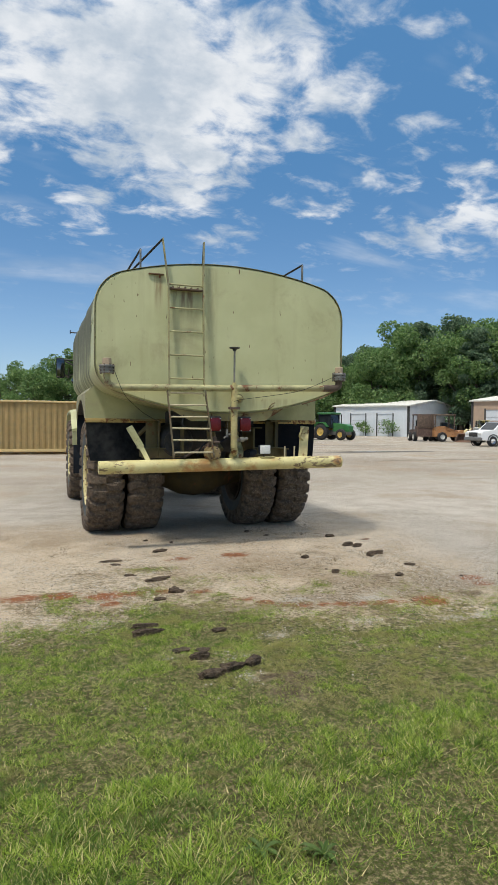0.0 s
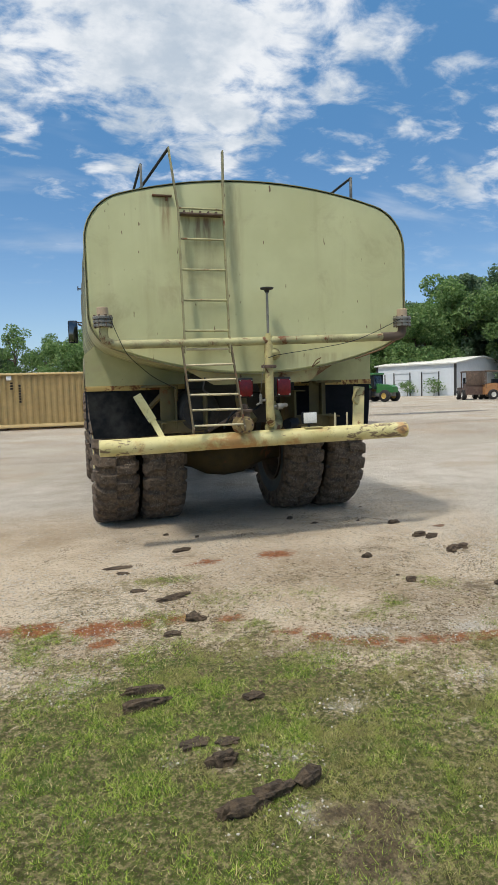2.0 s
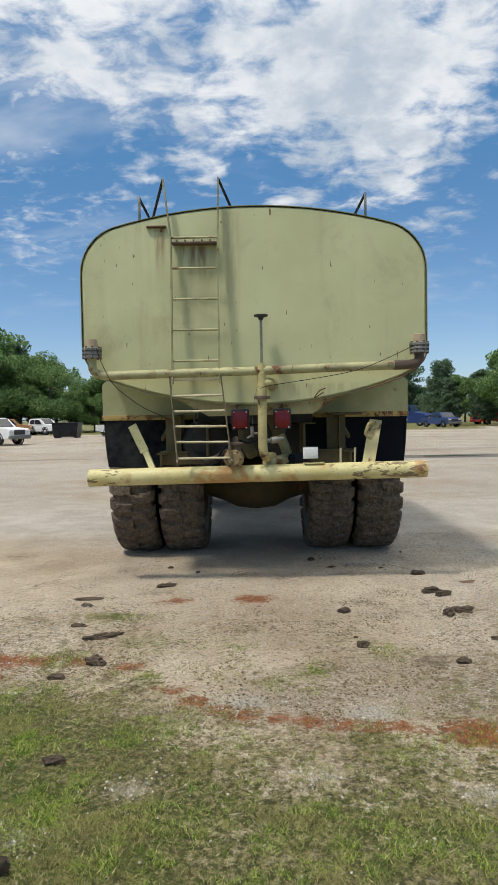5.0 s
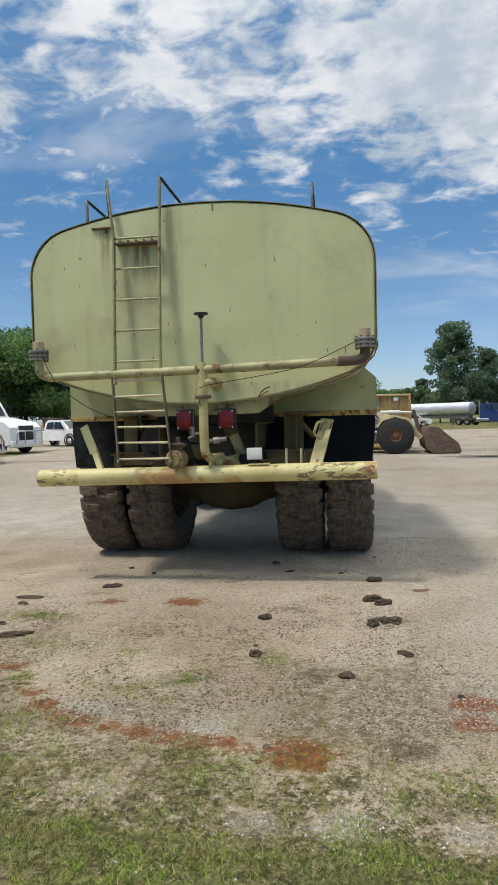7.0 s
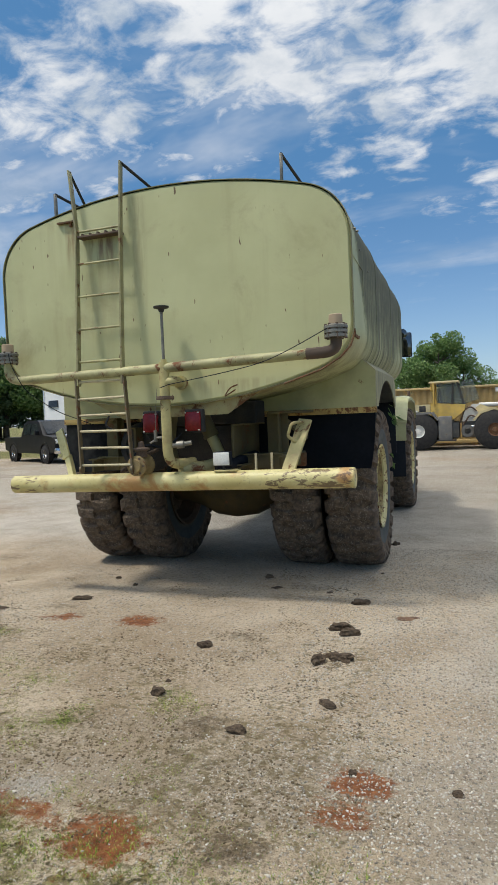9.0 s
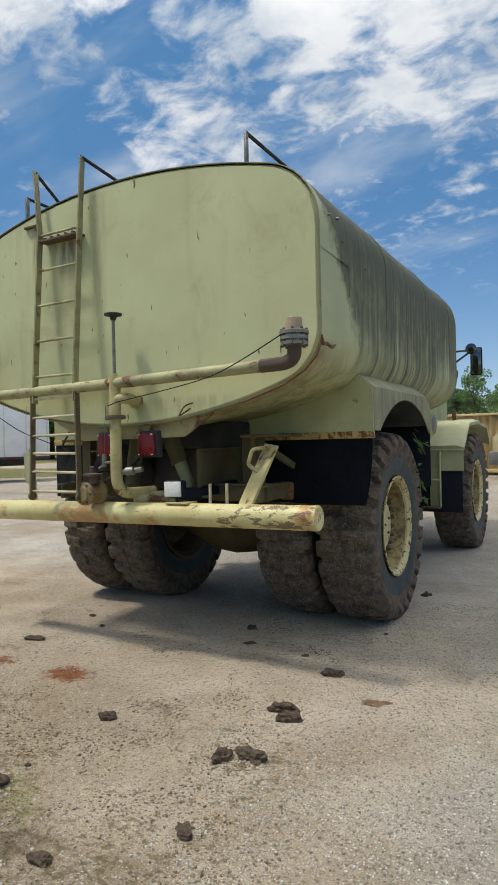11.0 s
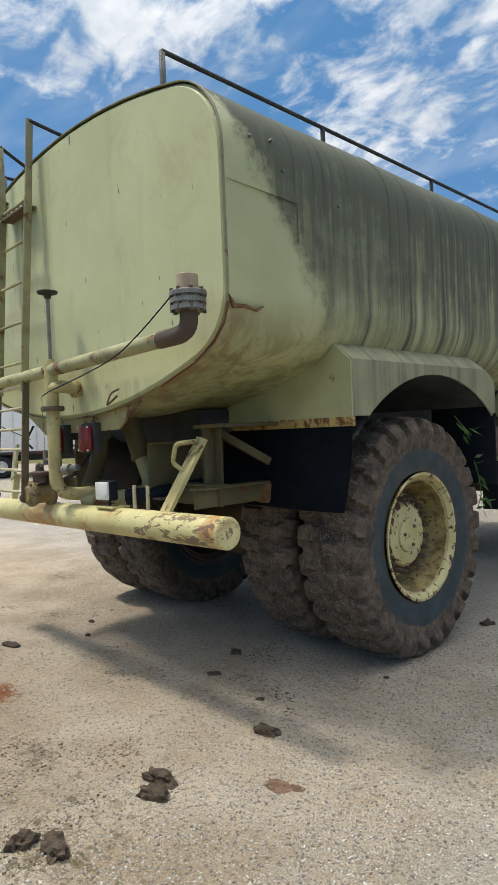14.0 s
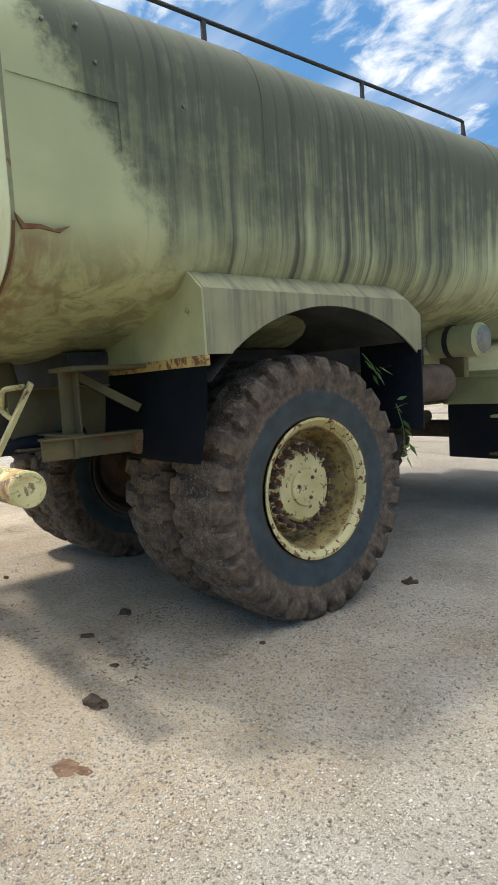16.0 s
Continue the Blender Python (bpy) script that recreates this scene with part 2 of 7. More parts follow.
def rim_paint():
    """Cream-yellow rim, rust round the nuts and in small chips, a darker brown barrel."""
    def build(n, v, p):
        x, y, z = n.xyz(v)
        r = n.math("SQRT", n.math("ADD", n.math("MULTIPLY", y, y), n.math("MULTIPLY", z, z)))
        c = n.mix((0.46, 0.395, 0.165), (0.61, 0.545, 0.285), n.span(n.noise(v, 6.0, 5.0), 0.3, 0.7))
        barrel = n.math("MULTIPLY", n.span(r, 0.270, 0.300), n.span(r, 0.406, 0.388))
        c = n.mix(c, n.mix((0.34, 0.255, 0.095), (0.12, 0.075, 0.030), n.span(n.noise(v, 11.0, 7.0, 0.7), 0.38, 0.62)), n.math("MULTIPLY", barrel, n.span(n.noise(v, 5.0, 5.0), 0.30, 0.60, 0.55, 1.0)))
        ring = n.math("MULTIPLY", n.span(r, 0.190, 0.235), n.span(r, 0.320, 0.280))
        rust = n.math("ADD", n.noise(v, 24.0, 7.0, 0.65, 0.4), n.math("MULTIPLY", ring, 0.11))
        rust = n.math("ADD", rust, n.math("MULTIPLY", n.span(r, 0.41, 0.44), 0.05))
        f = n.span(rust, 0.570, 0.612)
        c = n.mix(c, n.mix((0.20, 0.070, 0.026), (0.085, 0.042, 0.026), n.noise(v, 50.0)), f)
        n.put(p.inputs["Roughness"], n.span(f, 0, 1, 0.5, 0.9))
        n.put(p.inputs["Normal"], n.bump(n.math("ADD", n.noise(v, 60.0, 4.0), n.math("MULTIPLY", f, -0.6)), 0.2, 0.004))
        return c
    return material("rim_paint", build, 0.5)


def fender_paint():
    """Olive sheet gone grey with dark run marks."""
    def build(n, v, p):
        c = n.mix((0.22, 0.208, 0.120), (0.320, 0.305, 0.172), n.span(n.noise(v, 2.5, 5.0), 0.3, 0.7))
        runs = n.noise(n.stretch(v, (5.0, 13.0, 0.8)), 1.0, 6.0, 0.65)
        c = n.mix(c, (0.115, 0.105, 0.075), n.math("MULTIPLY", n.span(runs, 0.44, 0.68), 0.72))
        c = n.mix(c, (0.50, 0.49, 0.36), n.math("MULTIPLY", n.span(n.noise(n.stretch(v, (4.0, 20.0, 1.2)), 1.0, 5.0, 0.6), 0.60, 0.75), 0.22))
        n.put(p.inputs["Normal"], n.bump(n.noise(v, 35.0, 5.0), 0.15, 0.004))
        return c
    return material("fender_paint", build, 0.65)


def ground_cover():
    m = bpy.data.materials.new("ground_cover")
    m.use_nodes = True
    n = Net(m.node_tree)
    p = m.node_tree.nodes["Principled BSDF"]
    v = n.place()
    at = {}
    for k in ("grass", "clay", "chalk", "mud", "litter"):
        a = n.node("ShaderNodeAttribute")
        a.attribute_name = k
        at[k] = a.outputs["Fac"]
    big = n.noise(v, 0.35, 5.0, 0.6)
    mid = n.noise(v, 1.7, 6.0, 0.65)
    fine = n.noise(v, 38.0, 6.0, 0.7)
    d, col = n.cells(v, 75.0)
    d2, col2 = n.cells(v, 190.0)
    lot = n.mix((0.55, 0.435, 0.300), (0.73, 0.615, 0.460), n.span(mid, 0.32, 0.68))
    px, py, pz = n.xyz(v)
    grey = n.mix((0.44, 0.405, 0.345), (0.60, 0.565, 0.505), n.span(mid, 0.3, 0.7))
    grey = n.mix(grey, n.mix((0.30, 0.265, 0.215), (0.42, 0.385, 0.33), n.span(n.noise(v, 0.22, 6.0, 0.65), 0.35, 0.65)), n.span(py, 2.5, 11.0))
    lot = n.mix(lot, grey, n.math("MULTIPLY", n.math("MAXIMUM", n.span(n.math("ADD", px, n.math("MULTIPLY", n.noise(v, 0.45, 5.0, 0.6), 4.0)), 3.8, 5.6), n.span(py, 1.0, 3.4)), 0.88))
    lot = n.mix(lot, (0.36, 0.265, 0.17), n.math("MULTIPLY", n.span(big, 0.50, 0.66), 0.55))
    streak = n.noise(n.stretch(v, (0.05, 0.35, 1.0)), 1.0, 5.0, 0.65, 0.6)
    lot = n.mix(lot, (0.115, 0.095, 0.075), n.math("MULTIPLY", n.span(streak, 0.55, 0.68), n.span(py, 2.0, 9.0, 0.40, 0.68)))
    sep = n.node("ShaderNodeSeparateColor")
    n.put(sep.inputs[0], col)
    sep2 = n.node("ShaderNodeSeparateColor")
    n.put(sep2.inputs[0], col2)
    stony = n.span(px, 0.6, 1.9)
    peb = n.math("MULTIPLY", n.span(d, 0.55, 0.30), n.span(n.math("ADD", sep.outputs[0], n.math("MULTIPLY", stony, 0.14)), 0.80, 0.88))
    peb2 = n.math("MULTIPLY", n.span(d2, 0.60, 0.30), n.span(sep2.outputs[0], 0.45, 0.8))
    lot = n.mix(lot, (0.76, 0.72, 0.64), n.math("MULTIPLY", peb, 0.80))
    lot = n.mix(lot, (0.20, 0.155, 0.105), n.math("MULTIPLY", peb2, 0.62))
    lot = n.mix(lot, (0.13, 0.10, 0.07), n.math("MULTIPLY", n.span(fine, 0.53, 0.63), 0.60))
    lot = n.mix(lot, (0.17, 0.13, 0.09), n.math("MULTIPLY", n.span(n.noise(v, 19.0, 6.0, 0.75), 0.56, 0.67), 0.36))
    # trodden bits of dead grass and earth, at three sizes
    for scale, lo, amount, tint in ((5.5, 0.590, 0.36, (0.26, 0.195, 0.095)), (13.0, 0.578, 0.62, (0.175, 0.140, 0.060)), (38.0, 0.585, 0.52, (0.145, 0.110, 0.056))):
        patch = n.math("ADD", n.noise(n.stretch(v, (1.0, 1.25, 1.0)), scale, 5.0, 0.62, 0.4), n.math("MULTIPLY", n.math("SUBTRACT", at["litter"], 0.55), 0.16))
        lot = n.mix(lot, tint, n.math("MULTIPLY", n.math("MULTIPLY", n.span(patch, lo, lo + 0.075), n.span(at["litter"], 0.02, 0.30)), amount))
    # soil's dark tone also paints the shade between the grass blades
    soil = n.mix((0.070, 0.062, 0.026), (0.370, 0.305, 0.155), n.span(n.noise(v, 30.0, 8.0, 0.78), 0.42, 0.60))
    soil = n.mix(soil, (0.075, 0.105, 0.014), n.math("MULTIPLY", n.math("MULTIPLY", n.span(n.noise(v, 70.0, 6.0, 0.7), 0.42, 0.58), n.span(at["grass"], 0.35, 0.95)), 0.85))
    clay = n.mix((0.17, 0.048, 0.014), (0.40, 0.150, 0.055), n.span(n.noise(v, 16.0, 6.0, 0.7), 0.3, 0.7))
    chalk = n.mix((0.24, 0.215, 0.165), (0.62, 0.60, 0.56), n.span(n.noise(v, 44.0, 6.0, 0.75), 0.40, 0.56))
    rag = n.math("MULTIPLY", n.math("SUBTRACT", n.noise(v, 13.0, 10.0, 0.85), 0.5), 3.2)
    c = n.mix(lot, soil, n.math("MAXIMUM", n.span(n.math("ADD", at["grass"], rag), 0.38, 0.60), n.span(py, -3.2, -4.0, 0.0, 0.8)))
    c = n.mix(c, chalk, n.math("MULTIPLY", n.span(n.math("ADD", at["chalk"], rag), 0.60, 1.05), 0.52))
    c = n.mix(c, n.mix((0.050, 0.036, 0.020), (0.155, 0.112, 0.065), n.span(fine, 0.4, 0.6)), n.math("MULTIPLY", n.span(n.math("ADD", at["mud"], n.math("MULTIPLY", rag, 0.70)), 0.30, 0.85), 0.85))
    c = n.mix(c, clay, n.math("MULTIPLY", n.span(n.math("ADD", at["clay"], rag), 0.34, 0.74), 0.93))
    n.put(p.inputs["Base Color"], c)
    p.inputs["Roughness"].default_value = 0.95
    p.inputs["Specular IOR Level"].default_value = 0.25
    h = n.math("ADD", n.math("MULTIPLY", peb, 0.8), n.math("MULTIPLY", n.noise(v, 95.0, 5.0, 0.7), 0.7))
    n.put(p.inputs["Normal"], n.bump(h, 1.0, 0.018, n.bump(n.noise(v, 7.0, 8.0, 0.75), 1.0, 0.07)))
    return m


def leafy(name, a, b, c):
    """Leaves that differ one by one."""
    def build(n, v, p):
        r = n.node("ShaderNodeNewGeometry").outputs["Random Per Island"]
        n.put(p.inputs["Roughness"], 0.6)
        k = n.mix(n.mix(a, b, n.span(r, 0.0, 0.6)), c, n.span(r, 0.72, 0.98))
        k = n.mix(k, a, n.math("MULTIPLY", n.span(n.noise(v, 0.5, 4.0), 0.45, 0.7), 0.6))
        thin = n.node("ShaderNodeBsdfTranslucent")
        n.put(thin.inputs["Color"], k)
        both = n.node("ShaderNodeMixShader")
        both.inputs[0].default_value = 0.5
        n.t.links.new(p.outputs[0], both.inputs[1])
        n.t.links.new(thin.outputs[0], both.inputs[2])
        n.t.links.new(both.outputs[0], n.t.nodes["Material Output"].inputs["Surface"])
        return k
    return material(name, build, 0.6)


TANK, HEAD, TYRE, COVER = tank_shell_paint(), tank_head_paint(), tyre_rubber(), ground_cover()
BODY = painted("olive_paint", OLIVE, 0.72, 0.25, 5.0, 0.35)
FENDER = fender_paint()
PIPE = painted("pipe_paint", (0.56, 0.49, 0.22), 0.70, 0.58, 7.0, 0.55, grime=(0.24, 0.15, 0.07))


def bumper_paint():
    def build(n, v, p):
        x, y, z = n.xyz(v)
        c = n.mix((0.52, 0.45, 0.185), (0.66, 0.60, 0.30), n.span(n.noise(v, 3.0, 5.0), 0.3, 0.7))
        zone = n.span(n.noise(n.stretch(v, (1.0, 0.3, 0.3)), 1.5, 3.0, 0.6), 0.40, 0.62)
        heart = n.span(n.math("ABSOLUTE", n.math("ADD", x, 0.15)), 0.95, 0.30, 0.0, 0.16)
        ends = n.span(n.math("ABSOLUTE", n.math("SUBTRACT", x, 1.575)), 0.09, 0.02, 0.0, 0.16)
        rust = n.math("ADD", n.noise(n.stretch(v, (1.6, 1.2, 2.0)), 2.2, 6.0, 0.65, 0.5), n.math("ADD", heart, ends))
        c = n.mix(c, (0.44, 0.22, 0.07), n.math("MULTIPLY", n.span(rust, 0.56, 0.74), 0.85))
        chip = n.math("ADD", n.noise(n.stretch(v, (8.0, 16.0, 22.0)), 1.0, 8.0, 0.70, 0.6), n.math("MULTIPLY", n.math("SUBTRACT", zone, 0.62), 0.26))
        c = n.mix(c, (0.13, 0.075, 0.045), n.math("MULTIPLY", n.span(chip, 0.600, 0.640), 0.85))
        c = n.mix(c, (0.20, 0.14, 0.07), n.math("MULTIPLY", n.span(n.noise(v, 30.0, 5.0), 0.55, 0.75), 0.35))
        n.put(p.inputs["Normal"], n.bump(n.noise(v, 40.0, 5.0), 0.2, 0.004))
        return c
    return material("bumper_paint", build, 0.5)


BUMPER = bumper_paint()
MANIFOLD = painted("manifold_paint", (0.48, 0.45, 0.225), 0.62, 0.56, 6.0, 0.85, grime=(0.15, 0.12, 0.06))
LADDER = painted("ladder_paint", (0.38, 0.35, 0.18), 0.65, 0.45, 10.0, 0.65, grime=(0.12, 0.09, 0.055))
# frame olive darkened to carry the shade under the tank, with rust and grime
FRAME_SHADED = painted("shaded_frame_paint", (0.155, 0.128, 0.052), 0.5, 0.50, 5.0, 0.7, 0.75, grime=(0.10, 0.075, 0.05))
RIM = rim_paint()
CAPTAN = painted("cap_tan", (0.44, 0.33, 0.22), 0.75, 0.35, 8.0, 0.3, 0.8)
EDGE = painted("rusting_yellow_edge", (0.50, 0.37, 0.13), 0.7, 0.72, 6.0, 0.4, 0.8, grime=(0.32, 0.15, 0.05))
RUSTY = painted("rusted_edge", (0.19, 0.10, 0.045), 0.5, 0.8, 12.0, 0.3, 0.9)
ELBOW = painted("elbow_paint", (0.15, 0.105, 0.075), 0.6, 0.62, 9.0, 0.6, 0.8, grime=(0.10, 0.07, 0.05))
LOWER = painted("worn_ladder_paint", (0.17, 0.135, 0.075), 0.6, 0.6, 10.0, 0.7, grime=(0.09, 0.06, 0.04))
RUNG = painted("worn_rung_paint", (0.60, 0.53, 0.34), 0.7, 0.35, 14.0, 0.5, grime=(0.13, 0.09, 0.05))
VALVE = painted("valve_paint", (0.40, 0.30, 0.13), 0.6, 0.6, 14.0, 0.6, 0.8, grime=(0.12, 0.08, 0.05))
HOUSING = plain("dusty_dark_sheet", (0.07, 0.073, 0.072), (0.15, 0.148, 0.135), 4.0, 0.8)
GALV = plain("grey_steel", (0.15, 0.145, 0.13), (0.28, 0.265, 0.23), 9.0, 0.5, 0.6)
DARKSTEEL = plain("dark_steel", (0.020, 0.022, 0.025), (0.05, 0.045, 0.04), 6.0, 0.75)
BROWNSTEEL = plain("brown_steel", (0.07, 0.05, 0.038), (0.15, 0.10, 0.07), 7.0, 0.85)
RUBBER = plain("black_rubber", (0.004, 0.007, 0.013), (0.011, 0.014, 0.021), 3.0, 0.7, 0.0, 0.15, 30.0, 0.006, 0.25)
REDLENS = plain("red_lens", (0.13, 0.003, 0.006), (0.21, 0.006, 0.010), 30.0, 0.25, 0.0, 0.3, 160.0)
CLEARLENS = plain("clear_lens", (0.62, 0.62, 0.58), (0.78, 0.78, 0.74), 20.0, 0.25, 0.0, 0.3, 120.0)
# glass tinted dark to stand in for the dark surroundings it reflects
MIRROR = plain("mirror_glass", (0.10, 0.11, 0.12), (0.16, 0.17, 0.18), 5.0, 0.06, 1.0, 0.0)
GLASS = plain("dark_window", (0.012, 0.015, 0.018), (0.03, 0.035, 0.04), 2.0, 0.08, 0.0, 0.0)
MUD = plain("dark_mud", (0.038, 0.026, 0.016), (0.115, 0.080, 0.050), 22.0, 0.95, 0.0, 0.9, 60.0, 0.02)
MUDWET = plain("reddish_mud", (0.11, 0.062, 0.038), (0.21, 0.125, 0.075), 30.0, 0.95, 0.0, 0.9, 60.0, 0.02)
SOD = plain("damp_earth_clod", (0.028, 0.019, 0.011), (0.085, 0.058, 0.034), 26.0, 0.95, 0.0, 0.9, 70.0, 0.02)
DUSTYFLAP = plain("dusty_rubber", (0.008, 0.011, 0.016), (0.050, 0.053, 0.054), 2.6, 0.8, 0.0, 0.15, 12.0, 0.006, 0.25)
BARK = plain("bark", (0.07, 0.055, 0.042), (0.16, 0.13, 0.10), 4.0, 0.95, 0.0, 0.8, 20.0, 0.04)
LEAF = leafy("broad_leaves", (0.085, 0.165, 0.052), (0.165, 0.270, 0.085), (0.25, 0.34, 0.125))
LEAFDARK = leafy("pine_needles", (0.085, 0.150, 0.085), (0.140, 0.215, 0.120), (0.19, 0.26, 0.145))
WEED = leafy("weed_leaves", (0.055, 0.110, 0.020), (0.100, 0.170, 0.035), (0.15, 0.21, 0.06))


def grass_blades():
    """Green blades in deep and yellowish clumps, straw and brown dead ones between."""
    def build(n, v, p):
        r = n.node("ShaderNodeNewGeometry").outputs["Random Per Island"]
        k = n.mix((0.062, 0.132, 0.014), (0.390, 0.520, 0.070), n.span(r, 0.05, 0.75))
        k = n.mix(k, (0.070, 0.135, 0.020), n.math("MULTIPLY", n.span(n.noise(v, 4.5, 4.0, 0.6), 0.48, 0.64), 0.70))
        k = n.mix(k, (0.70, 0.60, 0.30), n.span(r, 0.84, 0.95))
        x, y, z = n.xyz(v)
        dead = n.math("ADD", n.noise(n.stretch(v, (1.0, 1.4, 1.0)), 1.9, 5.0, 0.65), n.math("MULTIPLY", n.math("MULTIPLY", n.span(x, -2.1, -1.0), n.span(y, -5.4, -4.2)), 0.12))
        k = n.mix(k, (0.36, 0.285, 0.135), n.math("MULTIPLY", n.span(dead, 0.56, 0.70), 0.60))
        thin = n.node("ShaderNodeBsdfTranslucent")
        n.put(thin.inputs["Color"], k)
        both = n.node("ShaderNodeMixShader")
        both.inputs[0].default_value = 0.4
        n.t.links.new(p.outputs[0], both.inputs[1])
        n.t.links.new(thin.outputs[0], both.inputs[2])
        n.t.links.new(both.outputs[0], n.t.nodes["Material Output"].inputs["Surface"])
        return k
    return material("grass_blades", build, 0.6)


BLADE = grass_blades()

# ---- mesh tools ----
def mesh_of(bm, name, mat, smooth=40):
    bmesh.ops.recalc_face_normals(bm, faces=bm.faces)
    me = bpy.data.meshes.new(name)
    bm.to_mesh(me)
    bm.free()
    me.materials.append(mat)
    if smooth:
        me.polygons.foreach_set("use_smooth", [True] * len(me.polygons))
        me.set_sharp_from_angle(angle=radians(smooth))
    return me


def part(name, bm, mat, parent=None, label="", smooth=40):
    ob = new(name, mesh_of(bm, name, mat, smooth))
    if parent is not None:
        ob.parent = parent
    if label:
        tagged(ob, label)
    return ob


def empty(name, m, label, category, group="", kind=""):
    ob = new(name)
    ob.empty_display_size = 0.2
    ob.matrix_world = m
    return tagged(ob, label, category, group, kind)


def box(bm, lo, hi, bevel=0.0, turn=None):
    """A box from corner to corner, its edges rounded."""
    lo, hi = Vector(lo), Vector(hi)
    made = bmesh.ops.create_cube(bm, size=1.0)["verts"]
    mid, size = (lo + hi) / 2, hi - lo
    for q in made:
        q.co = Vector((q.co.x * size.x, q.co.y * size.y, q.co.z * size.z))
    if bevel > 0:
        es = list({e for q in made for e in q.link_edges})
        r = bmesh.ops.bevel(bm, geom=es, offset=min(bevel, 0.45 * min(size)), segments=2, affect="EDGES", profile=0.5)
        made = list({q for f in r["faces"] for q in f.verts} | {q for q in made if q.is_valid})
    for q in made:
        q.co = (turn @ q.co if turn is not None else q.co) + mid
    return bm


def boxes(*specs):
    bm = bmesh.new()
    for s in specs:
        box(bm, *s)
    return bm


def tube(bm, path, r, sides=12, cap=True):
    """A round bar along a line of points; r may be one radius or one for each point."""
    pts = [Vector(q) for q in path]
    rs = r if isinstance(r, (list, tuple)) else [r] * len(pts)
    rings, ref = [], None
    for i, q in enumerate(pts):
        a = pts[max(i - 1, 0)]
        b = pts[min(i + 1, len(pts) - 1)]
        way = (b - a).normalized()
        if ref is None:
            ref = Vector((0, 0, 1)) if abs(way.z) < 0.9 else Vector((1, 0, 0))
        u = way.cross(ref).normalized()
        s = u.cross(way).normalized()
        ref = s
        rings.append([bm.verts.new(q + (u * math.cos(t) + s * math.sin(t)) * rs[i]) for t in (2 * math.pi * k / sides for k in range(sides))])
    for p, q in zip(rings, rings[1:]):
        for k in range(sides):
            bm.faces.new((p[k], p[(k + 1) % sides], q[(k + 1) % sides], q[k]))
    if cap:
        bm.faces.new(rings[0][::-1])
        bm.faces.new(rings[-1])
    return bm


def bend(points, r=0.1, n=5):
    """The line through the points with its corners rounded."""
    pts = [Vector(q) for q in points]
    out = [pts[0]]
    for a, b, c in zip(pts, pts[1:], pts[2:]):
        ra = min(r, (a - b).length * 0.45)
        rc = min(r, (c - b).length * 0.45)
        p, q = b + (a - b).normalized() * ra, b + (c - b).normalized() * rc
        for i in range(n + 1):
            t = i / n
            out.append(p * (1 - t) ** 2 + b * 2 * t * (1 - t) + q * t * t)
    return out + [pts[-1]]


def tubes(*specs):
    bm = bmesh.new()
    for s in specs:
        tube(bm, *s)
    return bm


def lathe(bm, profile, sides=32, axis="x", at=(0, 0, 0), caps=True):
    """A body of revolution: pairs of (along, radius)."""
    at = Vector(at)
    rings = []
    for a, r in profile:
        ring = []
        for k in range(sides):
            t = 2 * math.pi * k / sides
            c, s = r * math.cos(t), r * math.sin(t)
            ring.append(bm.verts.new(at + Vector({"x": (a, c, s), "y": (c, a, s), "z": (c, s, a)}[axis])))
        rings.append(ring)
    for p, q in zip(rings, rings[1:]):
        for k in range(sides):
            bm.faces.new((p[k], p[(k + 1) % sides], q[(k + 1) % sides], q[k]))
    for ring, (a, r) in ((rings[0], profile[0]), (rings[-1], profile[-1])):
        if caps and 0 < r < 0.6:
            bm.faces.new(ring)
    bmesh.ops.remove_doubles(bm, verts=bm.verts, dist=1e-6)
    return bm


def plate(bm, outline, axis, a, b):
    """A flat outline of two coordinates, made thick between a and b along an axis."""
    def at(p, q):
        return {"x": (q, p[0], p[1]), "y": (p[0], q, p[1]), "z": (p[0], p[1], q)}[axis]
    lo = [bm.verts.new(at(p, a)) for p in outline]
    hi = [bm.verts.new(at(p, b)) for p in outline]
    n = len(outline)
    f1, f2 = bm.faces.new(lo[::-1]), bm.faces.new(hi)
    for k in range(n):
        bm.faces.new((lo[k], lo[(k + 1) % n], hi[(k + 1) % n], hi[k]))
    bmesh.ops.triangulate(bm, faces=[f1, f2])
    return bm


def plates(*specs):
    bm = bmesh.new()
    for s in specs:
        plate(bm, *s)
    return bm


def strip(bm, a, b, w, t, up=(0, 0, 1)):
    """A flat bar from a to b: w wide across, t thick along up."""
    a, b, up = Vector(a), Vector(b), Vector(up)
    way = (b - a).normalized()
    side = way.cross(up).normalized() * (w / 2)
    top = side.cross(way).normalized() * (t / 2)
    v = [bm.verts.new(q + s * side + k * top) for q in (a, b) for s, k in ((-1, -1), (1, -1), (1, 1), (-1, 1))]
    for f in ((3, 2, 1, 0), (4, 5, 6, 7), (0, 1, 5, 4), (1, 2, 6, 5), (2, 3, 7, 6), (3, 0, 4, 7)):
        bm.faces.new([v[i] for i in f])
    return bm


def raw(name, verts, faces, mat, smooth=False):
    """A mesh from numpy arrays of places and equal-sided faces."""
    me = bpy.data.meshes.new(name)
    k = faces.shape[1]
    me.vertices.add(len(verts))
    me.vertices.foreach_set("co", np.asarray(verts, np.float32).ravel())
    me.loops.add(faces.size)
    me.loops.foreach_set("vertex_index", faces.astype(np.int32).ravel())
    me.polygons.add(len(faces))
    me.polygons.foreach_set("loop_start", np.arange(0, faces.size, k, dtype=np.int32))
    if smooth:
        me.polygons.foreach_set("use_smooth", np.ones(len(faces), bool))
    me.update()
    me.validate()
    me.materials.append(mat)
    return me

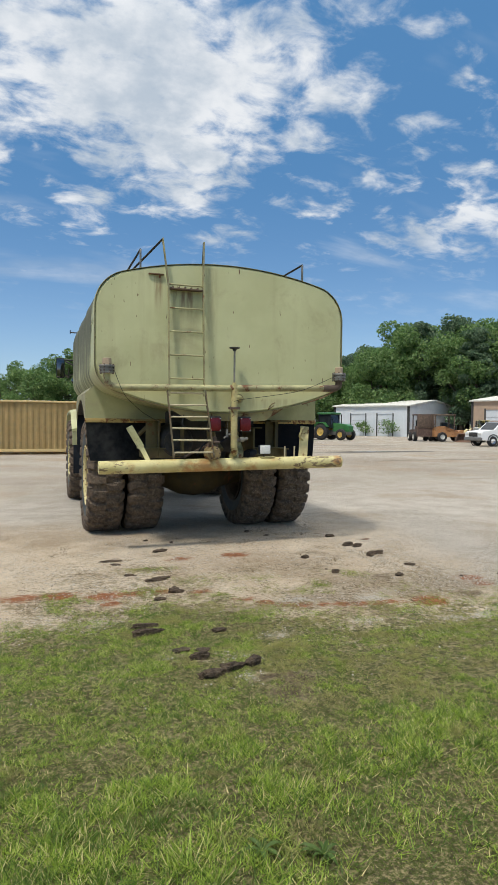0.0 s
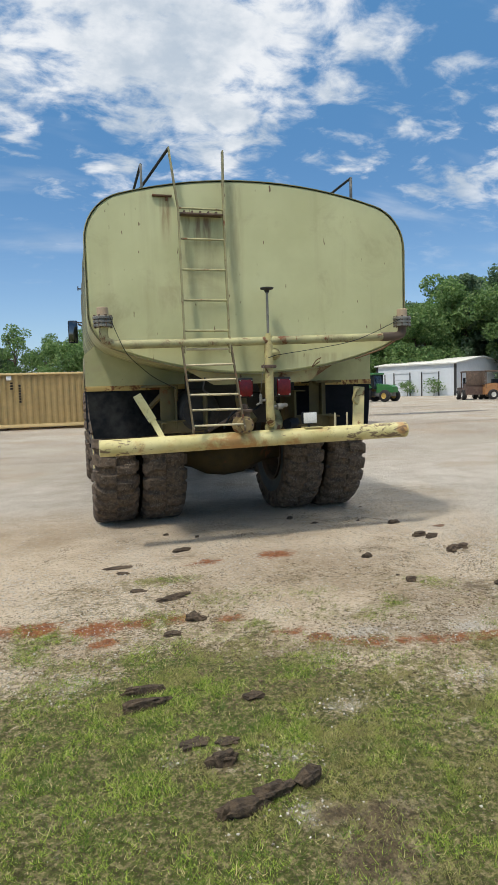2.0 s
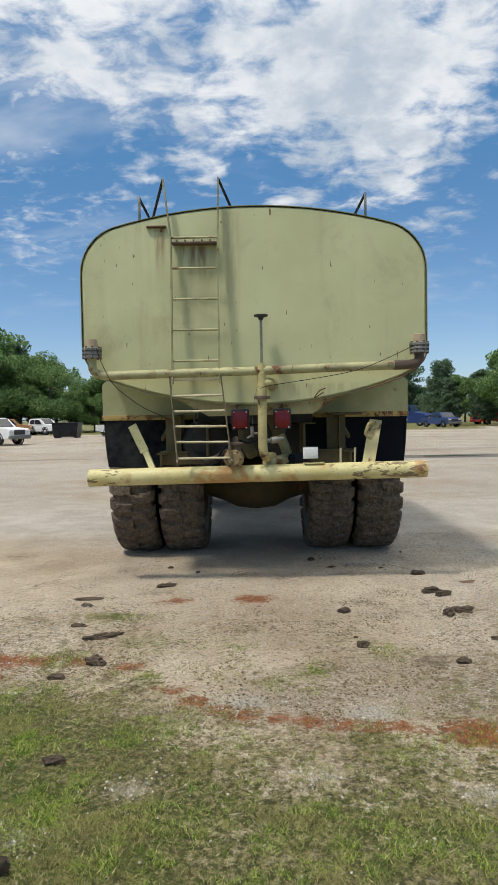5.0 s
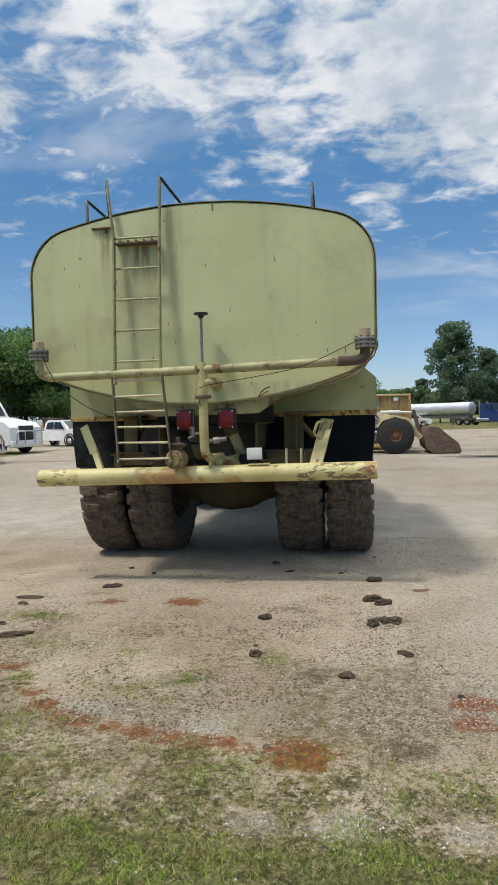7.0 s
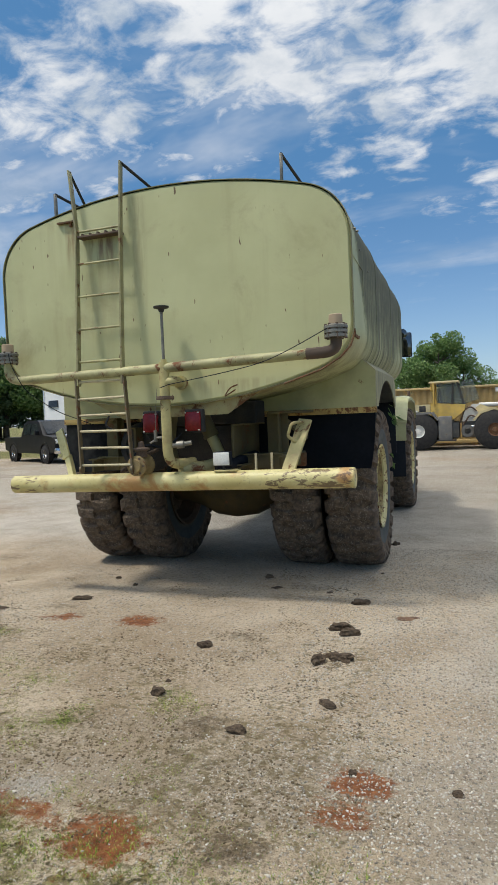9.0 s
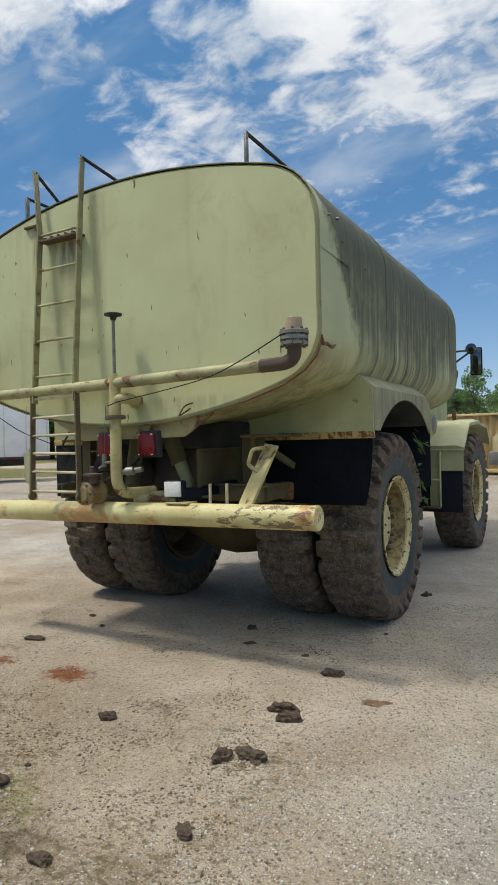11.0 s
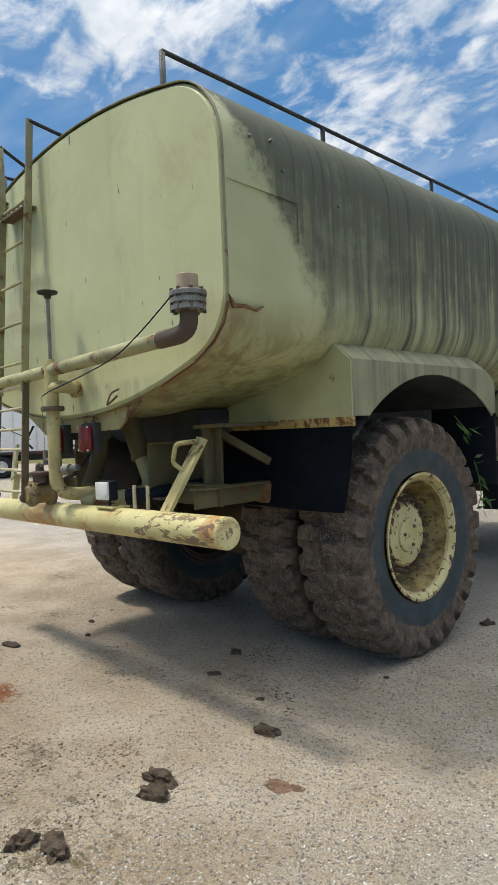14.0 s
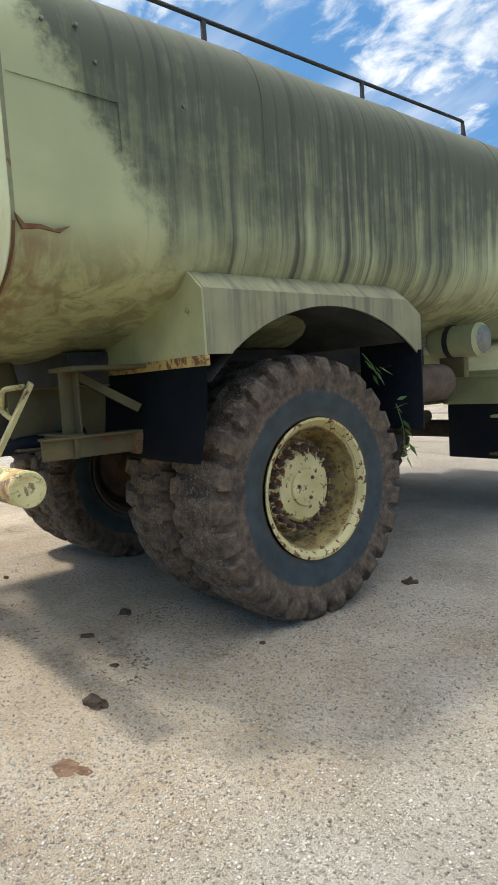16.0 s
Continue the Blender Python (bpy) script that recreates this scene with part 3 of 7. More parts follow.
# ---- the ground: lot, grass edge, clay spots ----
def spaced(lo, hi, step, reach, growth=1.22):
    """Even steps from lo to hi, then ever wider ones out to the reach on both sides."""
    mid = list(np.arange(lo, hi + step / 2, step))
    right, left, d = [], [], step
    q = mid[-1]
    while q < reach:
        d *= growth
        q += d
        right.append(q)
    q, d = mid[0], step
    while q > -reach:
        d *= growth
        q -= d
        left.append(q)
    return np.array(left[::-1] + mid + right)


def fbm(x, y, scale, seed, octaves=4):
    out, amp = 0.0, 1.0
    p = Vector((x * scale + seed * 17.3, y * scale - seed * 9.1, seed * 3.7))
    for _ in range(octaves):
        out += amp * noise.noise(p)
        p, amp = p * 2.03, amp * 0.5
    return out


CLAY_SPOTS = [(-0.09, -0.42, 0.22), (-0.82, -0.46, 0.19), (0.97, -2.84, 0.25), (1.95, -2.22, 0.17), (1.88, -2.46, 0.15), (-2.55, -1.68, 0.24), (-2.25, -1.68, 0.22), (-1.82, -1.82, 0.22), (-1.78, -2.07, 0.13), (-1.55, -1.80, 0.16),
              (-1.25, -1.80, 0.15), (-0.95, -1.92, 0.12), (-0.60, -2.28, 0.13), (-0.30, -2.55, 0.13), (0.02, -2.66, 0.11), (0.38, -2.72, 0.13), (0.70, -2.78, 0.13), (3.4, -1.6, 0.2), (-0.45, -2.42, 0.12), (-0.15, -2.60, 0.13), (0.20, -2.69, 0.13), (0.54, -2.75, 0.12)]
CHALK_SPOTS = [(0.85, -3.36, 0.17), (1.22, -3.32, 0.20), (1.70, -3.35, 0.18), (-1.98, -2.60, 0.20), (-2.4, -2.45, 0.30), (-1.55, -3.50, 0.07), (-1.05, -3.60, 0.16), (-1.12, -3.98, 0.10), (-0.66, -3.28, 0.14), (0.18, -3.2, 0.14), (-0.2, -2.45, 0.22), (0.5, -2.6, 0.22), (2.4, -3.0, 0.25)]
MUD_SPOTS = [(-0.92, -4.24, 0.20), (-0.84, -4.08, 0.15), (-1.02, -4.02, 0.08), (-1.45, -3.38, 0.10), (-1.30, -3.40, 0.08), (-1.36, -3.56, 0.10), (-1.55, -1.92, 0.20), (1.55, -2.78, 0.24), (0.97, -2.80, 0.10), (0.78, -0.55, 0.22), (1.06, -1.9, 0.16), (0.85, 0.45, 0.25), (1.40, 1.05, 0.50), (1.05, 0.75, 0.45), (1.85, 1.35, 0.35), (-1.0, -0.2, 0.2), (-2.9, 1.4, 0.5)]


def ramp(v, a, b):
    return min(1.0, max(0.0, (v - a) / (b - a)))


def litter_amount(x, y):
    """Where bits of dead grass and earth lie trodden over the gravel."""
    zone = ramp(y, -0.1, -0.9) * ramp(y, -3.8, -3.3) * ramp(x, 2.5, 1.7) * ramp(x, -3.4, -2.6)
    return zone * min(1.0, max(0.0, 0.70 + 0.85 * fbm(x, y, 1.1, 41, 3) + 0.25 * ramp(y, -1.0, -2.0)))


def wheel_track(x, y):
    """Mud carried out along the wheel tracks behind the truck."""
    if not -3.2 < y < 0.6:
        return 0.0
    end = min(1.0, (y + 3.2) / 0.5, (0.6 - y) / 0.5)
    lane = math.exp(-((x - 1.02) / 0.26) ** 2) + 0.7 * math.exp(-((x - 1.62) / 0.2) ** 2) + 0.5 * math.exp(-((x + 1.05) / 0.3) ** 2)
    return 0.32 * end * lane * (0.8 + 0.8 * fbm(x, y, 2.0, 15))


def grass_amount(x, y):
    edge = -2.96 + 0.68 * ramp(x, -0.2, -1.3) - 0.32 * ramp(x, -1.4, -2.2) + 0.16 * fbm(x, y, 0.9, 1) - 0.05 * max(0.0, x - 1.0)
    g = min(1.0, max(0.0, 0.5 + (edge - y + 0.22 * fbm(x, y, 3.1, 3)) / 0.95))
    bare = fbm(x, y, 0.75, 2)
    g *= 1.0 - 0.22 * min(1.0, max(0.0, (x + 0.9) / 0.8)) * min(1.0, max(0.0, (y + 4.1) / 0.4))
    g *= 1.0 - 0.26 * max(0.0, min(1.0, (bare - 0.10) / 0.40)) * (1.0 if y > -4.6 else 0.4)
    tuft = math.exp(-((x + 1.28) ** 2 / 0.08 + (y + 0.85) ** 2 / 0.03)) + 0.7 * math.exp(-((x + 0.85) ** 2 / 0.2 + (y + 1.5) ** 2 / 0.06))
    moss = 0.58 * max(0.0, min(1.0, (-1.3 - y) / 0.5)) * max(0.0, min(1.0, (1.7 - x) / 1.3)) * max(0.0, 0.42 + 1.2 * fbm(x, y, 2.6, 4)) if -3.2 < y < -1.3 and x > -2.4 else 0.0
    worn = min(1.0, mud_amount(x, y) + 0.58 * spot_amount(x, y, CHALK_SPOTS, 8))
    return max(g, 0.6 * tuft, moss) * (1.0 - 0.80 * worn)


def spot_amount(x, y, spots, seed):
    s = 0.0
    for a, b, r in spots:
        d2 = ((x - a) ** 2 + ((y - b) * 1.5) ** 2) / (r * r)
        if d2 < 9:
            s = max(s, math.exp(-d2))
    return s * (1.0 + 0.5 * fbm(x, y, 3.0, seed))


def mud_amount(x, y):
    """Dark stains in the lawn, fainter ones on the gravel."""
    f = 1.25 if y < -3.6 else 0.62 if y < -2.6 else 0.45
    return min(1.15, f * spot_amount(x, y, MUD_SPOTS, 9))


def ground_height(x, y):
    near = math.exp(-((x / 9) ** 2 + ((y + 1) / 9) ** 2))
    g = min(1.0, max(0.0, (-2.6 - y) / 0.6)) if -12 < x < 12 and -14 < y else 0.0
    return near * (0.006 * fbm(x, y, 2.3, 5)) + 0.022 * g * (fbm(x, y, 1.8, 6) - 0.2)


def build_ground():
    xs, ys = spaced(-6.0, 6.0, 0.065, 1500), spaced(-7.0, 4.2, 0.065, 1500)
    nx, ny = len(xs), len(ys)
    verts = np.zeros((nx * ny, 3))
    masks = {k: np.zeros(nx * ny, np.float32) for k in ("grass", "clay", "chalk", "mud", "litter")}
    for j, y in enumerate(ys):
        for i, x in enumerate(xs):
            k = j * nx + i
            near = -14 < x < 14 and -14 < y < 8
            verts[k] = (x, y, ground_height(x, y) if near else 0.0)
            if near:
                masks["grass"][k] = grass_amount(x, y)
                masks["clay"][k] = spot_amount(x, y, CLAY_SPOTS, 7)
                masks["chalk"][k] = spot_amount(x, y, CHALK_SPOTS, 8)
                masks["litter"][k] = litter_amount(x, y)
                masks["mud"][k] = mud_amount(x, y) + wheel_track(x, y)
            else:
                masks["grass"][k] = 1.0 if y < -3 or y > 62 + 0.2 * x or x < -46 or (x < -16 and 22 + 0.1 * x < y < 30) else 0.0
    i, j = np.meshgrid(np.arange(nx - 1), np.arange(ny - 1))
    a = (j * nx + i).ravel()
    faces = np.stack([a, a + 1, a + nx + 1, a + nx], 1)
    me = raw("ground", verts, faces, COVER, True)
    for k, v in masks.items():
        me.attributes.new(k, "FLOAT", "POINT").data.foreach_set("value", v)
    tagged(new("ground", me), "tan crushed-gravel yard with worn grass edge and clay spots", "ground", kind="structure")
    fields = {k: v.reshape(ny, nx) for k, v in masks.items()}
    fields["height"] = verts[:, 2].reshape(ny, nx)
    return xs, ys, fields


GRID_X, GRID_Y, FIELDS = build_ground()


def field(name, x, y):
    """A ground field read between its grid points, for arrays of places."""
    i = np.clip(np.searchsorted(GRID_X, x) - 1, 0, len(GRID_X) - 2)
    j = np.clip(np.searchsorted(GRID_Y, y) - 1, 0, len(GRID_Y) - 2)
    u = (x - GRID_X[i]) / (GRID_X[i + 1] - GRID_X[i])
    w2 = (y - GRID_Y[j]) / (GRID_Y[j + 1] - GRID_Y[j])
    f = FIELDS[name]
    return (f[j, i] * (1 - u) + f[j, i + 1] * u) * (1 - w2) + (f[j + 1, i] * (1 - u) + f[j + 1, i + 1] * u) * w2

# ---- the water truck ----
CX = -0.065
truck = empty("water_truck", pose(CX, 0, 0), "weathered olive-green off-road water tank truck parked on gravel", "truck")
HALF, CROWN, FLOOR_Z, Y_REAR, Y_FRONT = 1.688, 3.680, 1.745, 0.16, 4.95


def half_section(inset=0.0):
    """The right half of the tank's outline from the bottom to the crown: flat arcs joined to upright sides by rounds."""
    w, top, low = HALF - inset, CROWN - inset, FLOOR_Z + inset
    pts = []
    for base, sign, big, r in ((low, 1, 4.1, 0.36), (top, -1, 5.0, 0.47)):
        cz = base + sign * big
        fx = w - r
        fz = cz - sign * math.sqrt((big - r) ** 2 - fx ** 2)
        t0 = math.atan2(fx, abs(cz - fz))
        run = [(big * math.sin(t), cz - sign * big * math.cos(t)) for t in np.linspace(0, t0, 9)]
        run += [(fx + r * math.sin(t), fz - sign * r * math.cos(t)) for t in np.linspace(t0, math.pi / 2, 10)[1:]]
        pts.append(run)
    return pts[0] + pts[1][::-1]


def section(inset=0.0):
    h = half_section(inset)
    return h + [(-x, z) for x, z in h[::-1][1:-1]]


def loft(bm, stations):
    rings = []
    for y, inset in stations:
        rings.append([bm.verts.new((x, y, z)) for x, z in section(inset)])
    for p, q in zip(rings, rings[1:]):
        for k in range(len(p)):
            bm.faces.new((p[k], p[(k + 1) % len(p)], q[(k + 1) % len(p)], q[k]))
    return rings


def build_tank():
    bm = bmesh.new()
    front = [(Y_FRONT - 0.34 + 0.34 * math.sin(t), 0.34 * (1 - math.cos(t))) for t in np.linspace(0, math.pi / 2, 7)]
    body = [(y, 0.012 * math.sin(y * 2.1) ** 2 * 0.4) for y in np.linspace(Y_REAR, Y_FRONT - 0.36, 26)]
    rings = loft(bm, body + front)
    bm.faces.new(rings[-1])
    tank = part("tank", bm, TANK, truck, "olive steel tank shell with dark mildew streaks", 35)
    bm = bmesh.new()
    mid = (CROWN + FLOOR_Z) / 2
    rings = []
    for y, inset, k in ((Y_REAR + 0.03, 0.012, 1.0), (Y_REAR + 0.012, 0.012, 1.0), (Y_REAR - 0.004, 0.03, 1.0), (Y_REAR - 0.008, 0.03, 0.8), (Y_REAR - 0.011, 0.03, 0.5), (Y_REAR - 0.012, 0.03, 0.15)):
        rings.append([bm.verts.new((x * k, y, mid + (z - mid) * k)) for x, z in section(inset)])
    for p, q in zip(rings, rings[1:]):
        for k in range(len(p)):
            bm.faces.new((p[k], p[(k + 1) % len(p)], q[(k + 1) % len(p)], q[k]))
    bm.faces.new(rings[-1][::-1])
    part("tank_head", bm, HEAD, tank, "flat pale olive rear head of the tank", 30)
    bm = bmesh.new()
    rings = loft(bm, [(Y_REAR - 0.010, 0.001), (Y_REAR + 0.006, -0.002), (Y_REAR + 0.006, 0.007), (Y_REAR - 0.010, 0.007), (Y_REAR - 0.010, 0.001)])
    part("rim_weld", bm, painted("rim_edge_paint", (0.30, 0.285, 0.15), 0.6, 0.40, 8.0, 0.6, grime=(0.10, 0.08, 0.05)), tank, "grimy weld edge")
    for y0 in (1.62, 3.05, 4.2):
        bm = bmesh.new()
        loft(bm, [(y0 - 0.008, 0.0), (y0 - 0.004, -0.004), (y0 + 0.004, -0.004), (y0 + 0.008, 0.0)])
        part("seam_weld", bm, TANK, tank)
    for s in (-1, 1):
        bm = bmesh.new()
        strip(bm, (s * (HALF + 0.001), Y_REAR + 0.02, 2.88), (s * (HALF + 0.001), 0.70, 2.865), 0.009, 0.006, (1, 0, 0))
        strip(bm, (s * (HALF + 0.001), 0.705, 2.865), (s * (HALF + 0.001), 0.705, 2.64), 0.005, 0.003, (1, 0, 0))
        part("patch_weld", bm, TANK, tank)
    bm = bmesh.new()
    plate(bm, [(-0.78, 1.82), (-0.46, 1.645), (0.56, 1.655), (0.90, 1.865), (0.84, 1.90), (0.3, 1.85), (-0.3, 1.85), (-0.75, 1.87)], "y", Y_REAR + 0.034, Y_REAR + 0.046)
    part("skirt_plate", bm, painted("skirt_paint", (0.46, 0.40, 0.18), 0.7, 0.62, 3.0, 0.75, grime=(0.30, 0.16, 0.06)), tank, "rust-edged plate under the tank head")
    # torn flap of the right rear seam
    bm = bmesh.new()
    tube(bm, [(HALF + 0.002, Y_REAR - 0.005, 2.26), (HALF - 0.035, Y_REAR - 0.006, 2.16), (HALF - 0.12, Y_REAR - 0.006, 2.075), (HALF - 0.28, Y_REAR - 0.006, 1.985), (HALF - 0.6, Y_REAR - 0.006, 1.885)], 0.008, 6)
    plate(bm, [(Y_REAR, 2.295), (Y_REAR + 0.04, 2.252), (Y_REAR + 0.11, 2.256), (Y_REAR + 0.17, 2.240), (Y_REAR + 0.25, 2.262), (Y_REAR + 0.20, 2.228), (Y_REAR + 0.11, 2.240), (Y_REAR + 0.03, 2.228)], "x", HALF - 0.012, HALF + 0.006)
    part("torn_seam", bm, RUSTY, tank, "rusted torn seam edge")
    for y, z in ((0.52, 3.16), (0.60, 3.02), (1.08, 2.93), (0.36, 3.14)):
        part("plug_bolt", lathe(bmesh.new(), [(HALF - 0.02, 0.0), (HALF - 0.02, 0.010), (HALF + 0.004, 0.009), (HALF + 0.006, 0.0)], 10, "x", (0, y, z)), GALV, tank)
    bm = boxes(((-1.09 - CX, Y_REAR - 0.035, 3.475), (-0.90 - CX, Y_REAR - 0.005, 3.492), 0.003), ((-0.96 - CX, Y_REAR - 0.03, 3.44), (-0.94 - CX, Y_REAR - 0.005, 3.48), 0.003))
    part("rusted_bracket", bm, RUSTY, tank)
    bm = tubes((bend([(0.60 - CX, Y_REAR - 0.03, 1.86), (0.50 - CX, Y_REAR - 0.05, 1.80), (0.56 - CX, Y_REAR - 0.05, 1.88), (0.62 - CX, Y_REAR - 0.03, 1.90)], 0.03), 0.006, 6))
    part("tie_hook", bm, RUSTY, tank)
    return tank


def build_handrails():
    for s, foot in ((1, 1.11), (-1, 1.11)):
        rail = part("handrail", tubes((bend([(s * foot, 0.25, 3.800), (s * foot, 4.62, 3.800), (s * foot, 4.66, 3.62)], 0.03), 0.014, 8)), DARKSTEEL, truck,
                    "thin dark steel handrail along the tank top")
        for y in (0.25, 1.68, 3.20, 4.62):
            part("rail_post", boxes(((s * foot - 0.011, y - 0.016, 3.52), (s * foot + 0.011, y + 0.016, 3.803), 0.003)), GALV if y < 1 else DARKSTEEL, rail)


def build_ladder():
    xl, xr = -0.850 - CX, -0.402 - CX
    top, low = (0.085, 3.37), (-0.010, 1.96)
    ladder = empty("ladder", pose(0, 0, 0), "olive steel ladder with flat stringers", "")
    ladder.parent = truck
    if "category" in ladder:
        del ladder["category"]

    def y_at(z):
        return low[0] + (top[0] - low[0]) * (z - low[1]) / (top[1] - low[1])
    for x, lean in ((xl, -0.07), (xr, 0.015)):
        bm = bmesh.new()
        strip(bm, (x, low[0], low[1]), (x, top[0], top[1]), 0.055, 0.014, (1, 0, 0))
        strip(bm, (x, top[0], top[1] - 0.02), (x + lean, top[0] + 0.03, 3.93), 0.05, 0.014, (1, 0, 0))
        part("stringer", bm, LADDER, ladder)
        side = -0.30 if lean < 0 else 0.22
        part("grab_rail", tubes(([(x + lean, top[0] + 0.03, 3.92), (x + lean + side, 1.05, 3.66)], 0.014, 8)), DARKSTEEL, ladder)
    for i in range(5):
        z = 3.36 - 0.296 * i
        part("rung", tubes(([(xl, y_at(z), z), (xr, y_at(z), z)], 0.011, 8)), MANIFOLD, ladder)
    # the folded lower ladder that hangs before it
    for x, out in ((xl - 0.03, 0.07), (xr + 0.01, 0.095)):
        bm = bmesh.new()
        strip(bm, (x, 0.0, 2.06), (x + out, -0.09, 1.21), 0.05, 0.013, (1, 0, 0))
        lathe(bm, [(x + out - 0.009, 0.0), (x + out - 0.009, 0.036), (x + out + 0.009, 0.036), (x + out + 0.009, 0.0)], 18, "x", (0, -0.09, 1.212))
        part("lower_stringer", bm, LOWER, ladder)
    for i in range(6):
        z = 1.995 - 0.149 * i
        f = (2.06 - z) / 0.87
        part("lower_rung", tubes(([(xl - 0.03 + 0.07 * f, -0.09 * f, z + 0.006 * math.sin(5 * i)), (xr + 0.01 + 0.095 * f, -0.09 * f, z)], 0.011, 8)), RUNG, ladder, "worn pale rung")
    # tread plate of the top step, with its bolts
    bm = boxes(((xl + 0.01, 0.06, 3.30), (xr - 0.005, Y_REAR + 0.02, 3.317), 0.003))
    for k in range(5):
        box(bm, (xl + 0.05 + 0.08 * k, 0.07, 3.317), (xl + 0.065 + 0.08 * k, 0.16, 3.337))
    part("step_plate", bm, BROWNSTEEL, ladder, "rusty brown top step plate")


def build_spray_bar():
    bar = empty("spray_bar", pose(0, 0, 0), "olive painted spray manifold pipe across the tank rear", "")
    bar.parent = truck
    if "category" in bar:
        del bar["category"]
    L, R = -1.615 - CX, 1.50 - CX
    main = bend([(L, 0.0, 2.26), (L, 0.0, 2.045), (0, 0.0, 2.07), (R - 0.16, 0.0, 2.105)], 0.17, 7)
    part("manifold_pipe", tubes((main, 0.042, 16)), MANIFOLD, bar)
    part("end_elbow", tubes((bend([(R - 0.24, 0.0, 2.103), (R, 0.0, 2.108), (R, 0.0, 2.26)], 0.12, 7), 0.046, 16)), ELBOW, bar, "rusty brown pipe elbow")
    for x in (L, R):
        fl = part("nozzle_flange", lathe(bmesh.new(), [(2.215, 0.05), (2.215, 0.089), (2.236, 0.089), (2.236, 0.078), (2.250, 0.078), (2.250, 0.091), (2.272, 0.091), (2.272, 0.078),
                                                       (2.285, 0.078), (2.285, 0.094), (2.305, 0.094), (2.312, 0.085), (2.318, 0.060)], 28, "z", (x, 0, 0)), GALV, bar, "grey steel flange stack of the spray nozzle")
        part("nozzle_cap", lathe(bmesh.new(), [(2.305, 0.056), (2.39, 0.053), (2.395, 0.045), (2.395, 0.0)], 24, "z", (x, 0, 0)), CAPTAN, fl, "rust-brown nozzle cap")
        for k in range(8):
            a = k * math.pi / 4 + 0.3
            part("flange_bolt", lathe(bmesh.new(), [(2.205, 0.0), (2.205, 0.011), (2.322, 0.011), (2.322, 0.0)], 6, "z", (x + 0.080 * math.cos(a), 0.080 * math.sin(a), 0)), BROWNSTEEL, fl)
    c = 0.0 - CX
    down = bend([(c, 0.0, 2.12), (c, 0.0, 1.30), (c + 0.03, 0.06, 1.235), (c + 0.10, 0.32, 1.235)], 0.09, 6)
    part("down_pipe", tubes((down, 0.044, 16)), PIPE, bar)
    part("pipe_clamp", lathe(bmesh.new(), [(1.80, 0.0), (1.80, 0.075), (1.815, 0.078), (1.83, 0.075), (1.83, 0.0)], 24, "z", (c, 0, 0)), BROWNSTEEL, bar)
    part("side_stub", tubes((bend([(c, 0.0, 1.95), (c + 0.095, 0.02, 1.96), (c + 0.10, 0.20, 1.93)], 0.05, 5), 0.042, 14), ([(c + 0.10, 0.105, 1.945), (c + 0.10, 0.13, 1.942)], 0.062, 16)), PIPE, bar)
    stem = part("valve_stem", tubes(([(c, 0.0, 2.10), (c, 0.0, 2.58)], 0.013, 10)), GALV, bar)
    part("valve_wheel", lathe(bmesh.new(), [(2.55, 0.0), (2.55, 0.020), (2.575, 0.028), (2.585, 0.066), (2.598, 0.068), (2.602, 0.0)], 24, "z", (c, 0, 0)), DARKSTEEL, stem, "dark flared valve hand wheel")
    part("valve_stem_guide", tubes(([(c, 0.0, 2.08), (c, 0.0, 2.145)], 0.026, 10)), PIPE, stem)
    hang = bend([(R - 0.02, -0.07, 2.30), (R - 0.32, -0.06, 2.16), (R - 0.60, -0.055, 2.05), (c + 0.5, -0.05, 1.985), (c + 0.06, -0.05, 1.925)], 0.2, 4)
    part("cable", tubes((hang + [(c - 0.02, -0.06, 1.90)], 0.0038, 6)), RUBBER, bar, "thin black cable along the pipe")
    hang = [(L + 0.06, -0.07, 2.30), (L + 0.10, -0.09, 2.18), (L + 0.2, -0.04, 1.95), (L + 0.45, 0.1, 1.74), (L + 0.7, 0.25, 1.62)]
    part("cable", tubes((bend(hang, 0.1), 0.0035, 6)), RUBBER, bar, "thin black cable along the pipe")


